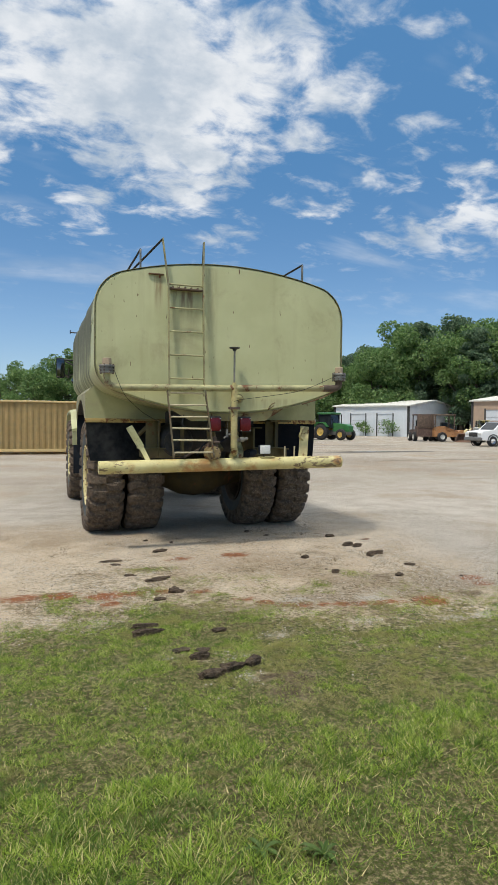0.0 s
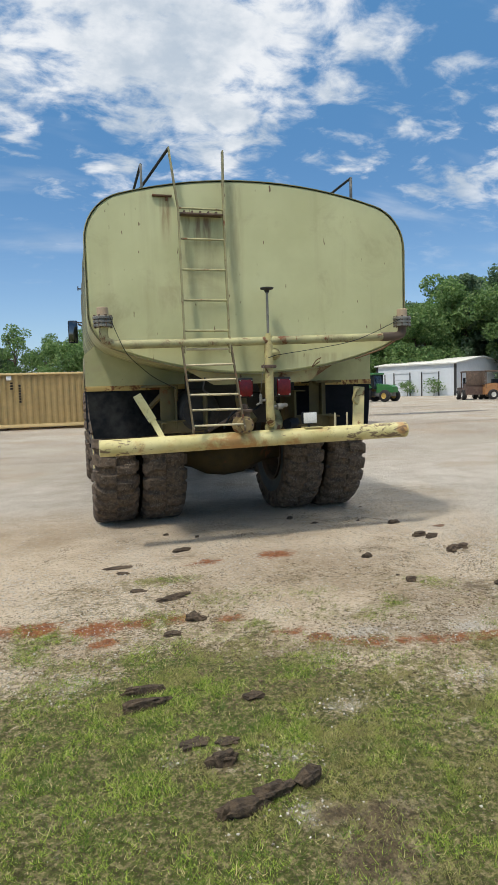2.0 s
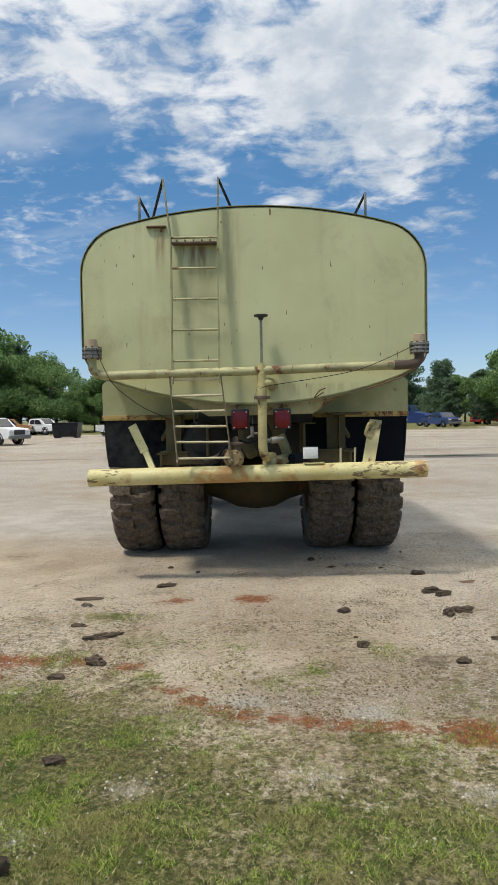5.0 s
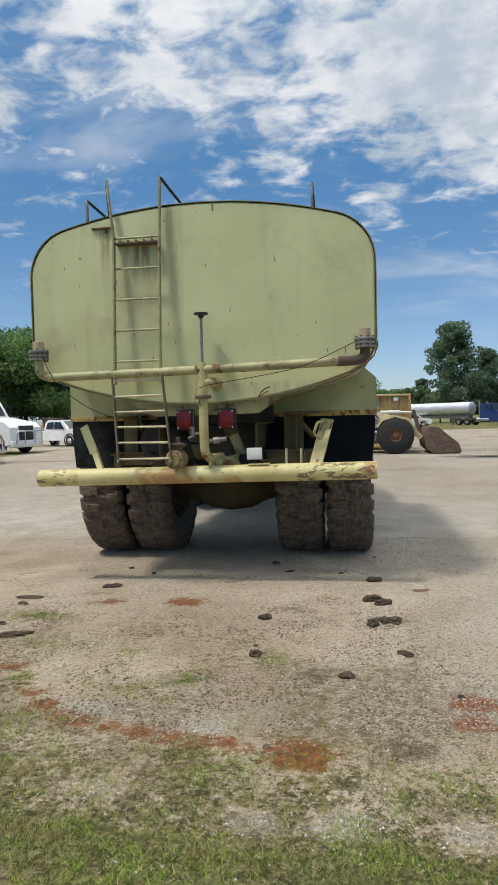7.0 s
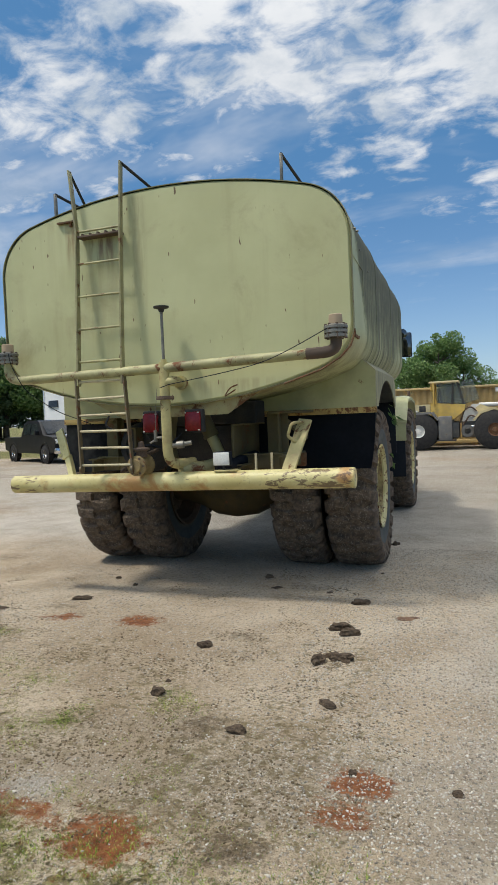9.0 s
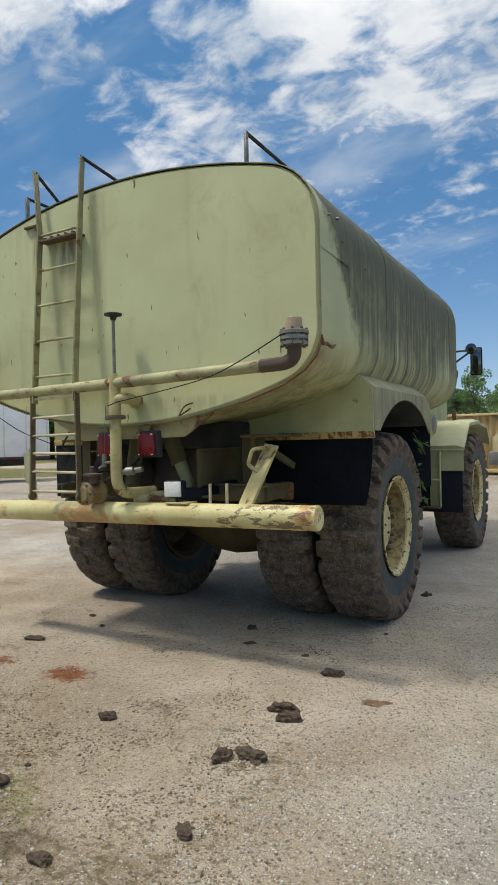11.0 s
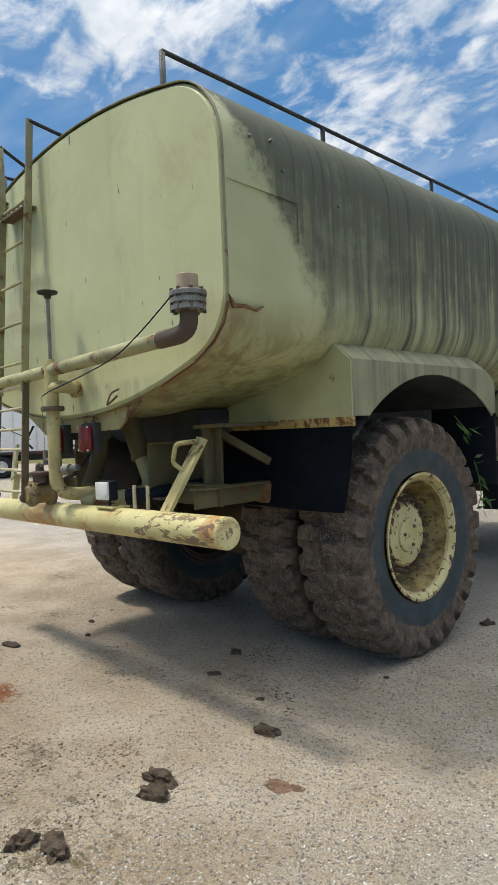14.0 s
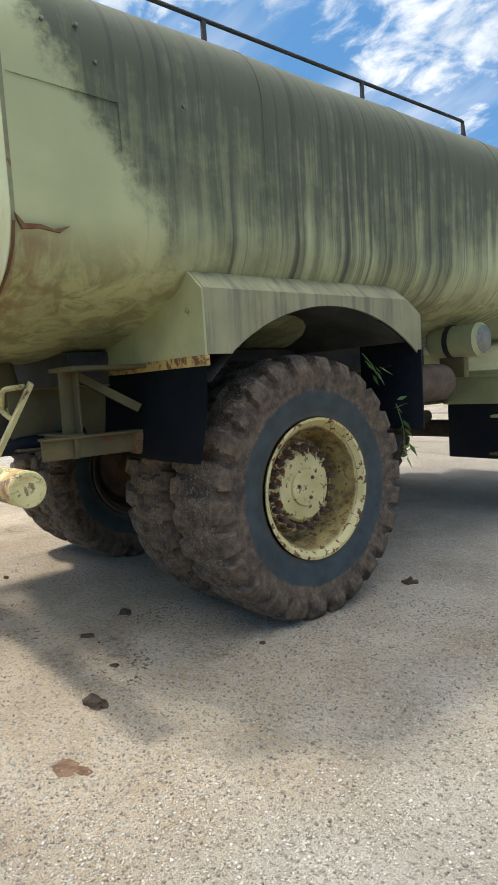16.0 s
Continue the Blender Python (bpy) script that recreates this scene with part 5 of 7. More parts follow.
def build_front():
    """What shows of the cab end past the tank: fenders, steps, mirrors, cab."""
    front = empty("cab_end", pose(0, 0, 0), "olive truck cab end with fenders and mirrors", "")
    front.parent = truck
    if "category" in front:
        del front["category"]
    for s in (-1, 1):
        bm = bmesh.new()
        out = s * 1.66
        rows = []
        for y, z in ((5.0, 1.50), (5.46, 1.84), (6.2, 1.88), (7.0, 1.82), (7.3, 1.55)):
            rows.append([bm.verts.new(q) for q in ((s * 0.55, y, z), (s * 1.60, y, z), (s * 1.69, y, z - 0.03), (s * 1.69, y, z - 0.075), (s * 1.60, y, z - 0.05), (s * 0.55, y, z - 0.05))])
        for p, q in zip(rows, rows[1:]):
            for k in range(6):
                bm.faces.new((p[k], p[(k + 1) % 6], q[(k + 1) % 6], q[k]))
        bm.faces.new(rows[0])
        bm.faces.new(rows[-1][::-1])
        part("front_fender", bm, BODY, front, "olive sheet fender over the front wheel", 20)
        lo, hi = min(s * 0.55, s * 1.68), max(s * 0.55, s * 1.68)
        part("splash_panel", boxes(((lo, 5.0, 1.16), (hi, 5.014, 1.46), 0.004)), BODY, front)
        part("panel_lip", boxes(((lo, 4.975, 1.425), (hi, 5.03, 1.455), 0.004)), BODY, front)
        part("step_post", boxes(((s * 1.32 - 0.075, 4.96, 0.68), (s * 1.32 + 0.075, 4.975, 1.42), 0.004), ((s * 1.32 + 0.06, 4.90, 0.68), (s * 1.32 + 0.075, 4.975, 1.42), 0.004)), BODY, front)
        part("step_rung", boxes(((s * 1.27 - 0.11, 4.88, 1.03), (s * 1.27 + 0.11, 4.975, 1.055), 0.004)), BODY, front)
        part("step_foot", boxes(((s * 1.27 - 0.12, 4.86, 0.66), (s * 1.27 + 0.12, 4.98, 0.685), 0.004)), RUSTY, front)
        part("rubber_guard", boxes(((min(s * 0.60, s * 1.66), 5.016, 0.60), (max(s * 0.60, s * 1.66), 5.028, 1.20), 0.004)), RUBBER, front, "black rubber splash guard")
        if s > 0:
            drum = part("air_drum", lathe(bmesh.new(), [(0.95, 0.0), (0.96, 0.11), (1.00, 0.145), (1.42, 0.145), (1.425, 0.152), (1.445, 0.152), (1.45, 0.14), (1.475, 0.125), (1.49, 0.06), (1.492, 0.0)], 28, "x", (0, 4.25, 1.77)), BODY, front, "olive air drum with a pale end")
            part("drum_end", lathe(bmesh.new(), [(1.455, 0.132), (1.480, 0.118), (1.496, 0.06), (1.498, 0.0)], 28, "x", (0, 4.25, 1.77), False), GALV, drum, "grey steel end cap")
            part("drum_strap", lathe(bmesh.new(), [(1.15, 0.145), (1.15, 0.152), (1.20, 0.152), (1.20, 0.145)], 28, "x", (0, 4.25, 1.77), False), DARKSTEEL, drum)
            part("drum_bracket", boxes(((1.05, 4.21, 1.45), (1.30, 4.29, 1.64), 0.004)), FRAME_SHADED, drum)
        part("marker", boxes(((min(s * 1.40, s * 1.45), 5.75, 1.855), (max(s * 1.40, s * 1.45), 5.80, 2.00), 0.004)), RUSTY, front)
        mx = 1.60 if s > 0 else 1.84
        arm = part("mirror_arm", tubes((bend([(s * 1.05, 6.5, 2.95), (s * (mx - 0.08), 6.7, 2.98)], 0.02), 0.016, 8), ([(s * 1.05, 6.5, 2.60), (s * (mx - 0.10), 6.7, 2.95)], 0.016, 8),
                                       (bend([(s * 1.05, 6.5, 2.45), (s * 1.30, 6.6, 2.45), (s * 1.34, 6.6, 2.66), (s * 1.2, 6.55, 2.7)], 0.04), 0.010, 6)), DARKSTEEL, front, "dark mirror bracket tubes")
        part("side_mirror", boxes(((s * mx - 0.09, 6.68, 2.58), (s * mx + 0.09, 6.74, 3.02), 0.03)), RUBBER, arm, "tall black side mirror")
        part("mirror_glass", boxes(((s * mx - 0.075, 6.672, 2.60), (s * mx + 0.075, 6.681, 3.00), 0.004)), MIRROR, arm)
        part("round_mirror", lathe(bmesh.new(), [(6.66, 0.0), (6.655, 0.05), (6.665, 0.085), (6.70, 0.07), (6.72, 0.0)], 20, "y", (s * 1.53, 0, 3.00 if s > 0 else 2.52)), MIRROR, arm)
        part("vent_hose", tubes((bend([(s * 1.30, 6.2, 2.72), (s * 1.34, 6.0, 2.4), (s * 1.28, 5.6, 2.15), (s * 1.1, 5.3, 2.02)], 0.25), 0.02, 8)), GALV, front)
    cab = part("cab", boxes(((-1.05, 5.3, 1.80), (1.05, 7.2, 3.25), 0.08)), BODY, front)
    part("cab_window", boxes(((-0.85, 5.28, 2.45), (0.85, 5.305, 3.0), 0.02)), GLASS, cab)
    part("hood", boxes(((-0.75, 7.2, 1.5), (0.75, 8.6, 2.35), 0.08)), BODY, front)
    part("antenna", tubes(([(-1.5, 5.0, 3.35), (-1.72, 5.0, 3.36)], 0.012, 6), ([(-1.72, 5.0, 3.33), (-1.72, 5.0, 3.40)], 0.010, 6), ([(-1.5, 4.9, 3.35), (-1.3, 4.6, 3.34)], 0.012, 6)), DARKSTEEL, front)


build_front()

# ---- grass, stones, clods ----
rng = np.random.default_rng(7)


def soft_noise(x, y, cell, octaves=3):
    """Smooth random hills over arrays of places, about -1 to 1."""
    out, amp = 0.0, 1.0
    for k in range(octaves):
        table = rng.random((64, 64)) * 2 - 1
        u, w2 = x / cell + 31.7 * k, y / cell - 17.3 * k
        i, j = np.floor(u).astype(int), np.floor(w2).astype(int)
        u, w2 = u - i, w2 - j
        u, w2 = u * u * (3 - 2 * u), w2 * w2 * (3 - 2 * w2)
        a, b, c, d = (table[(i + p) % 64, (j + q) % 64] for p, q in ((0, 0), (1, 0), (0, 1), (1, 1)))
        out = out + amp * ((a * (1 - u) + b * u) * (1 - w2) + (c * (1 - u) + d * u) * w2)
        cell, amp = cell / 2.1, amp * 0.55
    return out


def ground_grass():
    """Short mown matted blades, thick or thin as the ground is green or bare."""
    n = 1700000
    x, y = -4.6 + 8.0 * rng.random(n), -6.0 + 5.2 * rng.random(n)
    g = field("grass", x, y)
    clump = 0.56 + 0.50 * soft_noise(x, y, 0.16) + 0.55 * soft_noise(x, y, 0.055, 2)
    rim = np.minimum(np.minimum(x + 4.6, 3.4 - x), y + 6.0) + 0.3 * soft_noise(x, y, 0.6)
    keep = rng.random(n) < np.clip(g * 1.15 - 0.08, 0, 1) * np.clip(clump, 0.10, 1.0) * np.clip(rim / 0.8, 0, 1)
    x, y, g, clump = x[keep], y[keep], g[keep], clump[keep]
    n = len(x)
    z = field("height", x, y)
    near = np.clip((-4.5 - y) / 0.7, 0, 1)
    tall = (0.008 + 0.016 * rng.random(n)) * (0.6 + 0.55 * np.clip(clump, 0, 1.2)) * (0.75 + 0.25 * g) * (1 + 0.80 * near)
    tall *= np.where(rng.random(n) < 0.02 + 0.05 * near, 2.0, 1.0)
    wide = (0.0012 + 0.0014 * rng.random(n)) * (1 + 0.30 * near)
    az, lean, face = rng.random(n) * 2 * np.pi, 0.35 + 1.3 * rng.random(n), rng.random(n) * np.pi
    v = np.zeros((n, 3, 3))
    for k, side in enumerate((-1, 1, 0)):
        tip = 1.0 if k == 2 else 0.0
        v[:, k, 0] = x + side * np.cos(face) * wide + tip * np.cos(az) * lean * tall
        v[:, k, 1] = y + side * np.sin(face) * wide + tip * np.sin(az) * lean * tall
        v[:, k, 2] = z - 0.003 + tip * tall
    tri = np.arange(n * 3).reshape(n, 3)
    ob = new("grass", raw("grass", v.reshape(-1, 3), tri, BLADE))
    tagged(ob, "short patchy mown green lawn grass with straw blades", "grass", kind="stuff")


OCTA = np.array([(1, 0, 0), (-1, 0, 0), (0, 1, 0), (0, -1, 0), (0, 0, 1), (0, 0, -1)], float)
OCTA_FACES = np.array([(0, 2, 4), (2, 1, 4), (1, 3, 4), (3, 0, 4), (2, 0, 5), (1, 2, 5), (3, 1, 5), (0, 3, 5)])


def lumps_at(name, x, y, size, squash, sink, mat):
    """Small broken lumps, each turned its own way, half sunk in the ground."""
    n = len(x)
    v = OCTA[None] * (0.55 + 0.75 * rng.random((n, 6, 1))) + (rng.random((n, 6, 3)) - 0.5) * 0.8
    q = rng.standard_normal((n, 4))
    q /= np.linalg.norm(q, axis=1)[:, None]
    a, b, c, d = q.T
    rot = np.stack([np.stack([1 - 2 * (c * c + d * d), 2 * (b * c - a * d), 2 * (b * d + a * c)], 1),
                    np.stack([2 * (b * c + a * d), 1 - 2 * (b * b + d * d), 2 * (c * d - a * b)], 1),
                    np.stack([2 * (b * d - a * c), 2 * (c * d + a * b), 1 - 2 * (b * b + c * c)], 1)], 1)
    v = np.einsum("nij,nkj->nki", rot, v) * size[:, None, None]
    v[:, :, 2] *= squash
    z = field("height", x, y)
    v += np.stack([x, y, z + size * sink], 1)[:, None, :]
    tri = (np.arange(n)[:, None, None] * 6 + OCTA_FACES[None]).reshape(-1, 3)
    return new(name, raw(name, v.reshape(-1, 3), tri, mat))


def ground_stones():
    """Loose crushed stone lying on the yard, thin in the lawn, thick on the chalky patches."""
    n = 260000
    x = -3.2 + 7.6 * rng.random(n)
    y = -4.2 + 6.8 * rng.random(n)
    odds = 0.20 + 0.62 * np.clip((x - 0.9) / 0.9, 0, 1) + 0.25 * soft_noise(x, y, 0.7)
    odds *= 1.0 - 0.93 * np.clip(field("grass", x, y) * 1.2, 0, 1)
    keep = rng.random(n) < np.maximum(odds, np.minimum(1.0, 0.8 * field("chalk", x, y))) * np.clip(1.0 - 1.2 * field("mud", x, y), 0.05, 1.0)
    x, y = x[keep], y[keep]
    size = 0.0024 + 0.0066 * rng.random(len(x)) ** 2.4

    def build(m, w2, p2):
        r = m.node("ShaderNodeNewGeometry").outputs["Random Per Island"]
        c = m.mix((0.20, 0.175, 0.14), (0.54, 0.50, 0.43), m.span(r, 0.0, 0.7))
        return m.mix(c, (0.66, 0.63, 0.57), m.span(r, 0.88, 0.97))
    ob = lumps_at("gravel", x, y, size, 0.8, 0.15, material("loose_stone", build, 0.9))
    tagged(ob, "loose pale crushed stone scattered on the yard", "gravel", kind="stuff")


def mud_crumbs():
    """Crumbs of dried mud trodden over the yard behind the truck."""
    n = 80000
    x = -2.6 + 6.0 * rng.random(n)
    y = -3.1 + 4.6 * rng.random(n)
    patch = 0.55 * soft_noise(x, y, 0.30, 4) + 0.45 * field("mud", x, y) + 0.40 * field("litter", x, y) - 0.5 * np.maximum(0.0, x - 1.5)
    keep = patch + 0.11 * rng.standard_normal(n) > 0.42
    x, y = x[keep], y[keep]
    size = 0.0026 + 0.0085 * rng.random(len(x)) ** 2.6

    def build(m, w2, p2):
        r = m.node("ShaderNodeNewGeometry").outputs["Random Per Island"]
        return m.mix((0.085, 0.062, 0.032), (0.23, 0.165, 0.095), r)
    ob = lumps_at("mud_crumbs", x, y, size, 0.5, 0.05, material("crumbled_mud", build, 0.95))
    tagged(ob, "small brown crumbs of dried mud on gravel", "mud", kind="stuff")


def clod(x, y, length, width, height, turn, mat=None, seed=0, lumps=1, label="dark brown clod of dried mud on gravel"):
    """A lump of mud shed from a tyre: blocky, cracked, a flat underside."""
    bm = bmesh.new()
    r = random.Random(seed)
    for k in range(lumps):
        part_bm = bmesh.ops.create_icosphere(bm, subdivisions=3, radius=1.0)["verts"]
        ox, oy = (0, 0) if k == 0 else (r.uniform(-0.6, 0.6) * length, r.uniform(-0.5, 0.5) * width)
        f = 1.0 if k == 0 else r.uniform(0.35, 0.6)
        for q in part_bm:
            c = q.co.copy()
            sq = Vector([math.copysign(abs(a) ** 0.78, a) for a in c])
            w1 = 1 + 0.46 * noise.noise(c * 1.7 + Vector((seed * 3.1 + k, 0, 0))) + 0.26 * noise.noise(c * 4.0 + Vector((0, seed * 1.7, k))) + 0.12 * noise.noise(c * 9.0 + Vector((k, 0, seed * 2.3)))
            q.co = Vector((ox + sq.x * length / 2 * w1 * f, oy + sq.y * width / 2 * w1 * f, max(-0.3 * height, sq.z * height * 0.62 * w1 * f) + 0.3 * height))
    ob = new("mud_clod", mesh_of(bm, "mud_clod", mat or MUD, 28))
    ob.matrix_world = pose(x, y, ground_height(x, y) - 0.004, 0, 0, turn)
    return tagged(ob, label, "mud clod", "mud clods shed by the truck")


CLODS = [(1.57, 0.35, 0.20, 0.10, 0.06, 10, 1), (1.52, -0.30, 0.24, 0.10, 0.07, 8, 1), (1.60, -0.40, 0.20, 0.10, 0.065, 20, 1), (1.48, -0.94, 0.13, 0.12, 0.07, 30, 2),
         (1.62, -0.87, 0.22, 0.12, 0.06, -15, 2), (0.64, -0.86, 0.13, 0.09, 0.06, 40, 2), (0.66, -1.62, 0.10, 0.09, 0.06, 0, 1), (1.27, -1.93, 0.13, 0.08, 0.045, 5, 1), (1.66, -1.53, 0.17, 0.09, 0.035, 130, 1),
         (0.64, -1.44, 0.05, 0.04, 0.02, 0, 1), (0.55, 1.06, 0.11, 0.08, 0.05, 15, 1), (0.73, 0.70, 0.11, 0.09, 0.02, 40, 1), (1.62, 2.78, 0.10, 0.08, 0.06, 70, 2), (1.63, 1.37, 0.05, 0.05, 0.02, 0, 1),
         (-0.95, 0.03, 0.26, 0.09, 0.05, 12, 1), (-1.01, 0.77, 0.09, 0.05, 0.03, 0, 1), (-0.70, 0.56, 0.06, 0.05, 0.03, 0, 1), (-1.63, -0.38, 0.28, 0.10, 0.03, 5, 2), (-1.57, -0.56, 0.14, 0.09, 0.025, -20, 1),
         (-1.50, -1.10, 0.14, 0.10, 0.03, 0, 2), (-1.27, -1.38, 0.32, 0.09, 0.05, 18, 1), (-1.18, -1.86, 0.14, 0.12, 0.07, 0, 2), (-1.36, -2.10, 0.15, 0.08, 0.04, 0, 1), (2.35, -2.2, 0.06, 0.05, 0.03, 0, 1),
         (1.9, -2.15, 0.05, 0.05, 0.03, 0, 1), (1.25, 0.62, 0.06, 0.05, 0.02, 0, 1)]
for i, (x, y, l, wd, h, turn, lumps) in enumerate(CLODS):
    clod(x, y, 0.72 * l, 0.70 * wd, 0.82 * h, turn, None, i + 3, lumps + 1)
clod(1.96, 0.04, 0.12, 0.09, 0.012, 10, MUDWET, 71, 3, "flat reddish-brown patch of dried mud on gravel")
SODS = [(-1.62, -2.83, 0.24, 0.06, 0.035, 0), (-1.63, -2.98, 0.26, 0.065, 0.04, 4), (-1.07, -3.04, 0.11, 0.07, 0.025, 0), (-1.36, -3.56, 0.14, 0.08, 0.04, 0), (-1.45, -3.38, 0.14, 0.09, 0.018, 10), (-1.30, -3.40, 0.12, 0.07, 0.018, 0),
        (-1.36, -3.89, 0.20, 0.075, 0.045, 10), (-1.22, -3.85, 0.18, 0.07, 0.045, 14), (-1.06, -3.81, 0.13, 0.08, 0.05, 30)]
for i, (x, y, l, wd, h, turn) in enumerate(SODS):
    clod(x, y, 0.95 * l, 0.85 * wd, 1.35 * h, turn, SOD, 40 + i, 1, "long dark mud clod lying in grass")


def dock_weed(x, y, turn, n=9, size=0.16):
    r = random.Random(int(turn))
    weed = empty("broadleaf_weed", pose(x, y, ground_height(x, y), 0, 0, turn), "low green broadleaf weed growing in the lawn", "weed", "weeds in the lawn")
    for k in range(n):
        bm = bmesh.new()
        a = 2 * math.pi * k / n + r.uniform(-0.3, 0.3)
        L = size * r.uniform(0.6, 1.1)
        rows = []
        for t in np.linspace(0, 1, 6):
            d = L * t
            z = L * (0.9 * t - 0.75 * t * t) * r.uniform(0.9, 1.2)
            wd = 0.020 * math.sin(math.pi * min(1, 0.08 + 0.9 * t)) * (L / 0.16)
            c, s = math.cos(a), math.sin(a)
            rows.append([bm.verts.new((c * d - s * wd * q, s * d + c * wd * q, z + 0.006 * abs(q))) for q in (-1, 0, 1)])
        for p, q in zip(rows, rows[1:]):
            for i in range(2):
                bm.faces.new((p[i], p[i + 1], q[i + 1], q[i]))
        part("leaf", bm, WEED, weed, "", 60)
    return weed


for x, y, t in ((-1.40, -5.6, 10), (-1.62, -5.52, 50)):
    dock_weed(x, y, t, 9, 0.09)


def sprig(points, n, seed):
    """Leaves caught on the wheel and step."""
    bm = bmesh.new()
    r = random.Random(seed)
    tube(bm, points, 0.004, 5)
    for k in range(n):
        q = Vector(points[r.randrange(len(points))]) + Vector((r.uniform(-0.02, 0.03), r.uniform(-0.04, 0.04), r.uniform(-0.05, 0.05)))
        d = Vector((r.uniform(0.1, 0.5), r.uniform(-0.6, 0.6), r.uniform(-1, 0.3))).normalized()
        s = d.cross(Vector((r.random(), r.random(), r.random()))).normalized()
        L = r.uniform(0.06, 0.13)
        v = [bm.verts.new(q + d * L * a + s * L * 0.17 * b) for a, b in ((0, 0), (0.4, 1), (1, 0), (0.4, -1))]
        bm.faces.new(v)
    part("caught_leaves", bm, LEAF, truck, "green leaves caught beside the wheel")


sprig([(1.70, 2.36, 1.66), (1.73, 2.42, 1.58), (1.73, 2.46, 1.52)], 11, 3)
sprig([(1.62, 2.80, 1.30), (1.64, 2.84, 1.15), (1.64, 2.86, 1.02), (1.60, 2.88, 0.92)], 16, 4)
ground_stones()
mud_crumbs()
ground_grass()

# shallow rain puddles far out on the yard
WATER = plain("puddle_water", (0.10, 0.09, 0.075), (0.14, 0.125, 0.105), 1.0, 0.04, 0.0, 0.0)
DAMP = plain("damp_earth", (0.075, 0.062, 0.05), (0.13, 0.11, 0.09), 2.0, 0.8, 0.0, 0.4, 20.0)


def pool(x, y, rx, ry, mat, lift, name, label, seed):
    bm = bmesh.new()
    ring = []
    for k in range(40):
        a = 2 * math.pi * k / 40
        f = 1 + 0.35 * noise.noise((2 * math.cos(a), 2 * math.sin(a), seed))
        ring.append(bm.verts.new((x + rx * f * math.cos(a), y + ry * f * math.sin(a), lift)))
    bm.faces.new(ring)
    tagged(new(name, mesh_of(bm, name, mat, 0)), label, name.replace("_", " "), kind="structure")


pool(8.0, 18.2, 2.8, 1.0, DAMP, 0.005, "damp_patch", "damp dark earth around a puddle", 1.0)
pool(7.6, 18.3, 1.3, 0.35, WATER, 0.010, "puddle", "shallow puddle on the yard", 2.0)
pool(16.5, 24.0, 3.6, 0.8, DAMP, 0.005, "damp_patch", "damp dark earth around a puddle", 3.0)
pool(16.0, 24.0, 1.5, 0.25, WATER, 0.010, "puddle", "shallow puddle on the yard", 4.0)

# ---- trees ----
def leaf_cloud(centres, radii, count, size, flat=1.0, seed=0):
    """Many single leaves round the ends of the limbs, thicker at the rim, with gaps."""
    g = np.random.default_rng(seed)
    c, r = np.array(centres), np.array(radii)
    pick = g.choice(len(c), count, p=r ** 2 / (r ** 2).sum())
    d = g.standard_normal((count, 3))
    d /= np.linalg.norm(d, axis=1)[:, None]
    rad = r[pick] * (0.45 + 0.6 * g.random(count) ** 0.6)
    p = c[pick] + d * rad[:, None] * np.array((1, 1, flat))
    u = g.standard_normal((count, 3))
    u /= np.linalg.norm(u, axis=1)[:, None]
    v = np.cross(u, g.standard_normal((count, 3)))
    v /= np.linalg.norm(v, axis=1)[:, None]
    s = size * (0.5 + 0.8 * g.random(count))
    q = np.stack([p - u * s[:, None], p + v * s[:, None] * 0.55, p + u * s[:, None], p - v * s[:, None] * 0.55], 1)
    return q.reshape(-1, 3), np.arange(count * 4).reshape(-1, 4)


def broad_tree(h, spread, seed, name="broadleaf_tree", leaves=12000, size=0.21, label="tall leafy green broadleaf tree at the yard edge", thin=1.0):
    r = random.Random(seed)
    tree = empty(name, pose(0, 0, 0), label, "tree", "trees round the yard")
    bm = bmesh.new()
    tube(bm, [(0, 0, -0.1), (0.05, 0, h * 0.2), (0.0, 0.08, h * 0.5), (0.1, 0, h * 0.85)], [0.026 * h, 0.02 * h, 0.013 * h, 0.004 * h], 9)
    centres, radii = [], []
    for k in range(17):
        z0 = h * r.uniform(0.16, 0.72)
        a = k * 2.4 + r.uniform(-0.4, 0.4)
        reach = spread * (1.05 - 0.75 * abs(z0 / h - 0.42)) * r.uniform(0.6, 1.0)
        end = Vector((math.cos(a) * reach, math.sin(a) * reach, z0 + h * r.uniform(0.08, 0.24)))
        tube(bm, [(0, 0, z0), end * 0.5 + Vector((0, 0, z0 * 0.45)), end], [0.008 * h, 0.005 * h, 0.0015 * h], 5)
        centres.append(tuple(end))
        radii.append(spread * r.uniform(0.26, 0.46) * thin)
        centres.append(tuple(end * 0.6 + Vector((r.uniform(-1, 1), r.uniform(-1, 1), z0 * 0.45))))
        radii.append(spread * r.uniform(0.2, 0.36) * thin)
    for k in range(4):
        centres.append((r.uniform(-0.3, 0.3) * spread, r.uniform(-0.3, 0.3) * spread, h * r.uniform(0.78, 0.95)))
        radii.append(spread * r.uniform(0.2, 0.34) * thin)
    part("trunk", bm, BARK, tree)
    v, f = leaf_cloud(centres, radii, leaves, size, 0.85, seed)
    crown = new("crown", raw("crown", v, f, LEAF))
    crown.parent = tree
    return tree


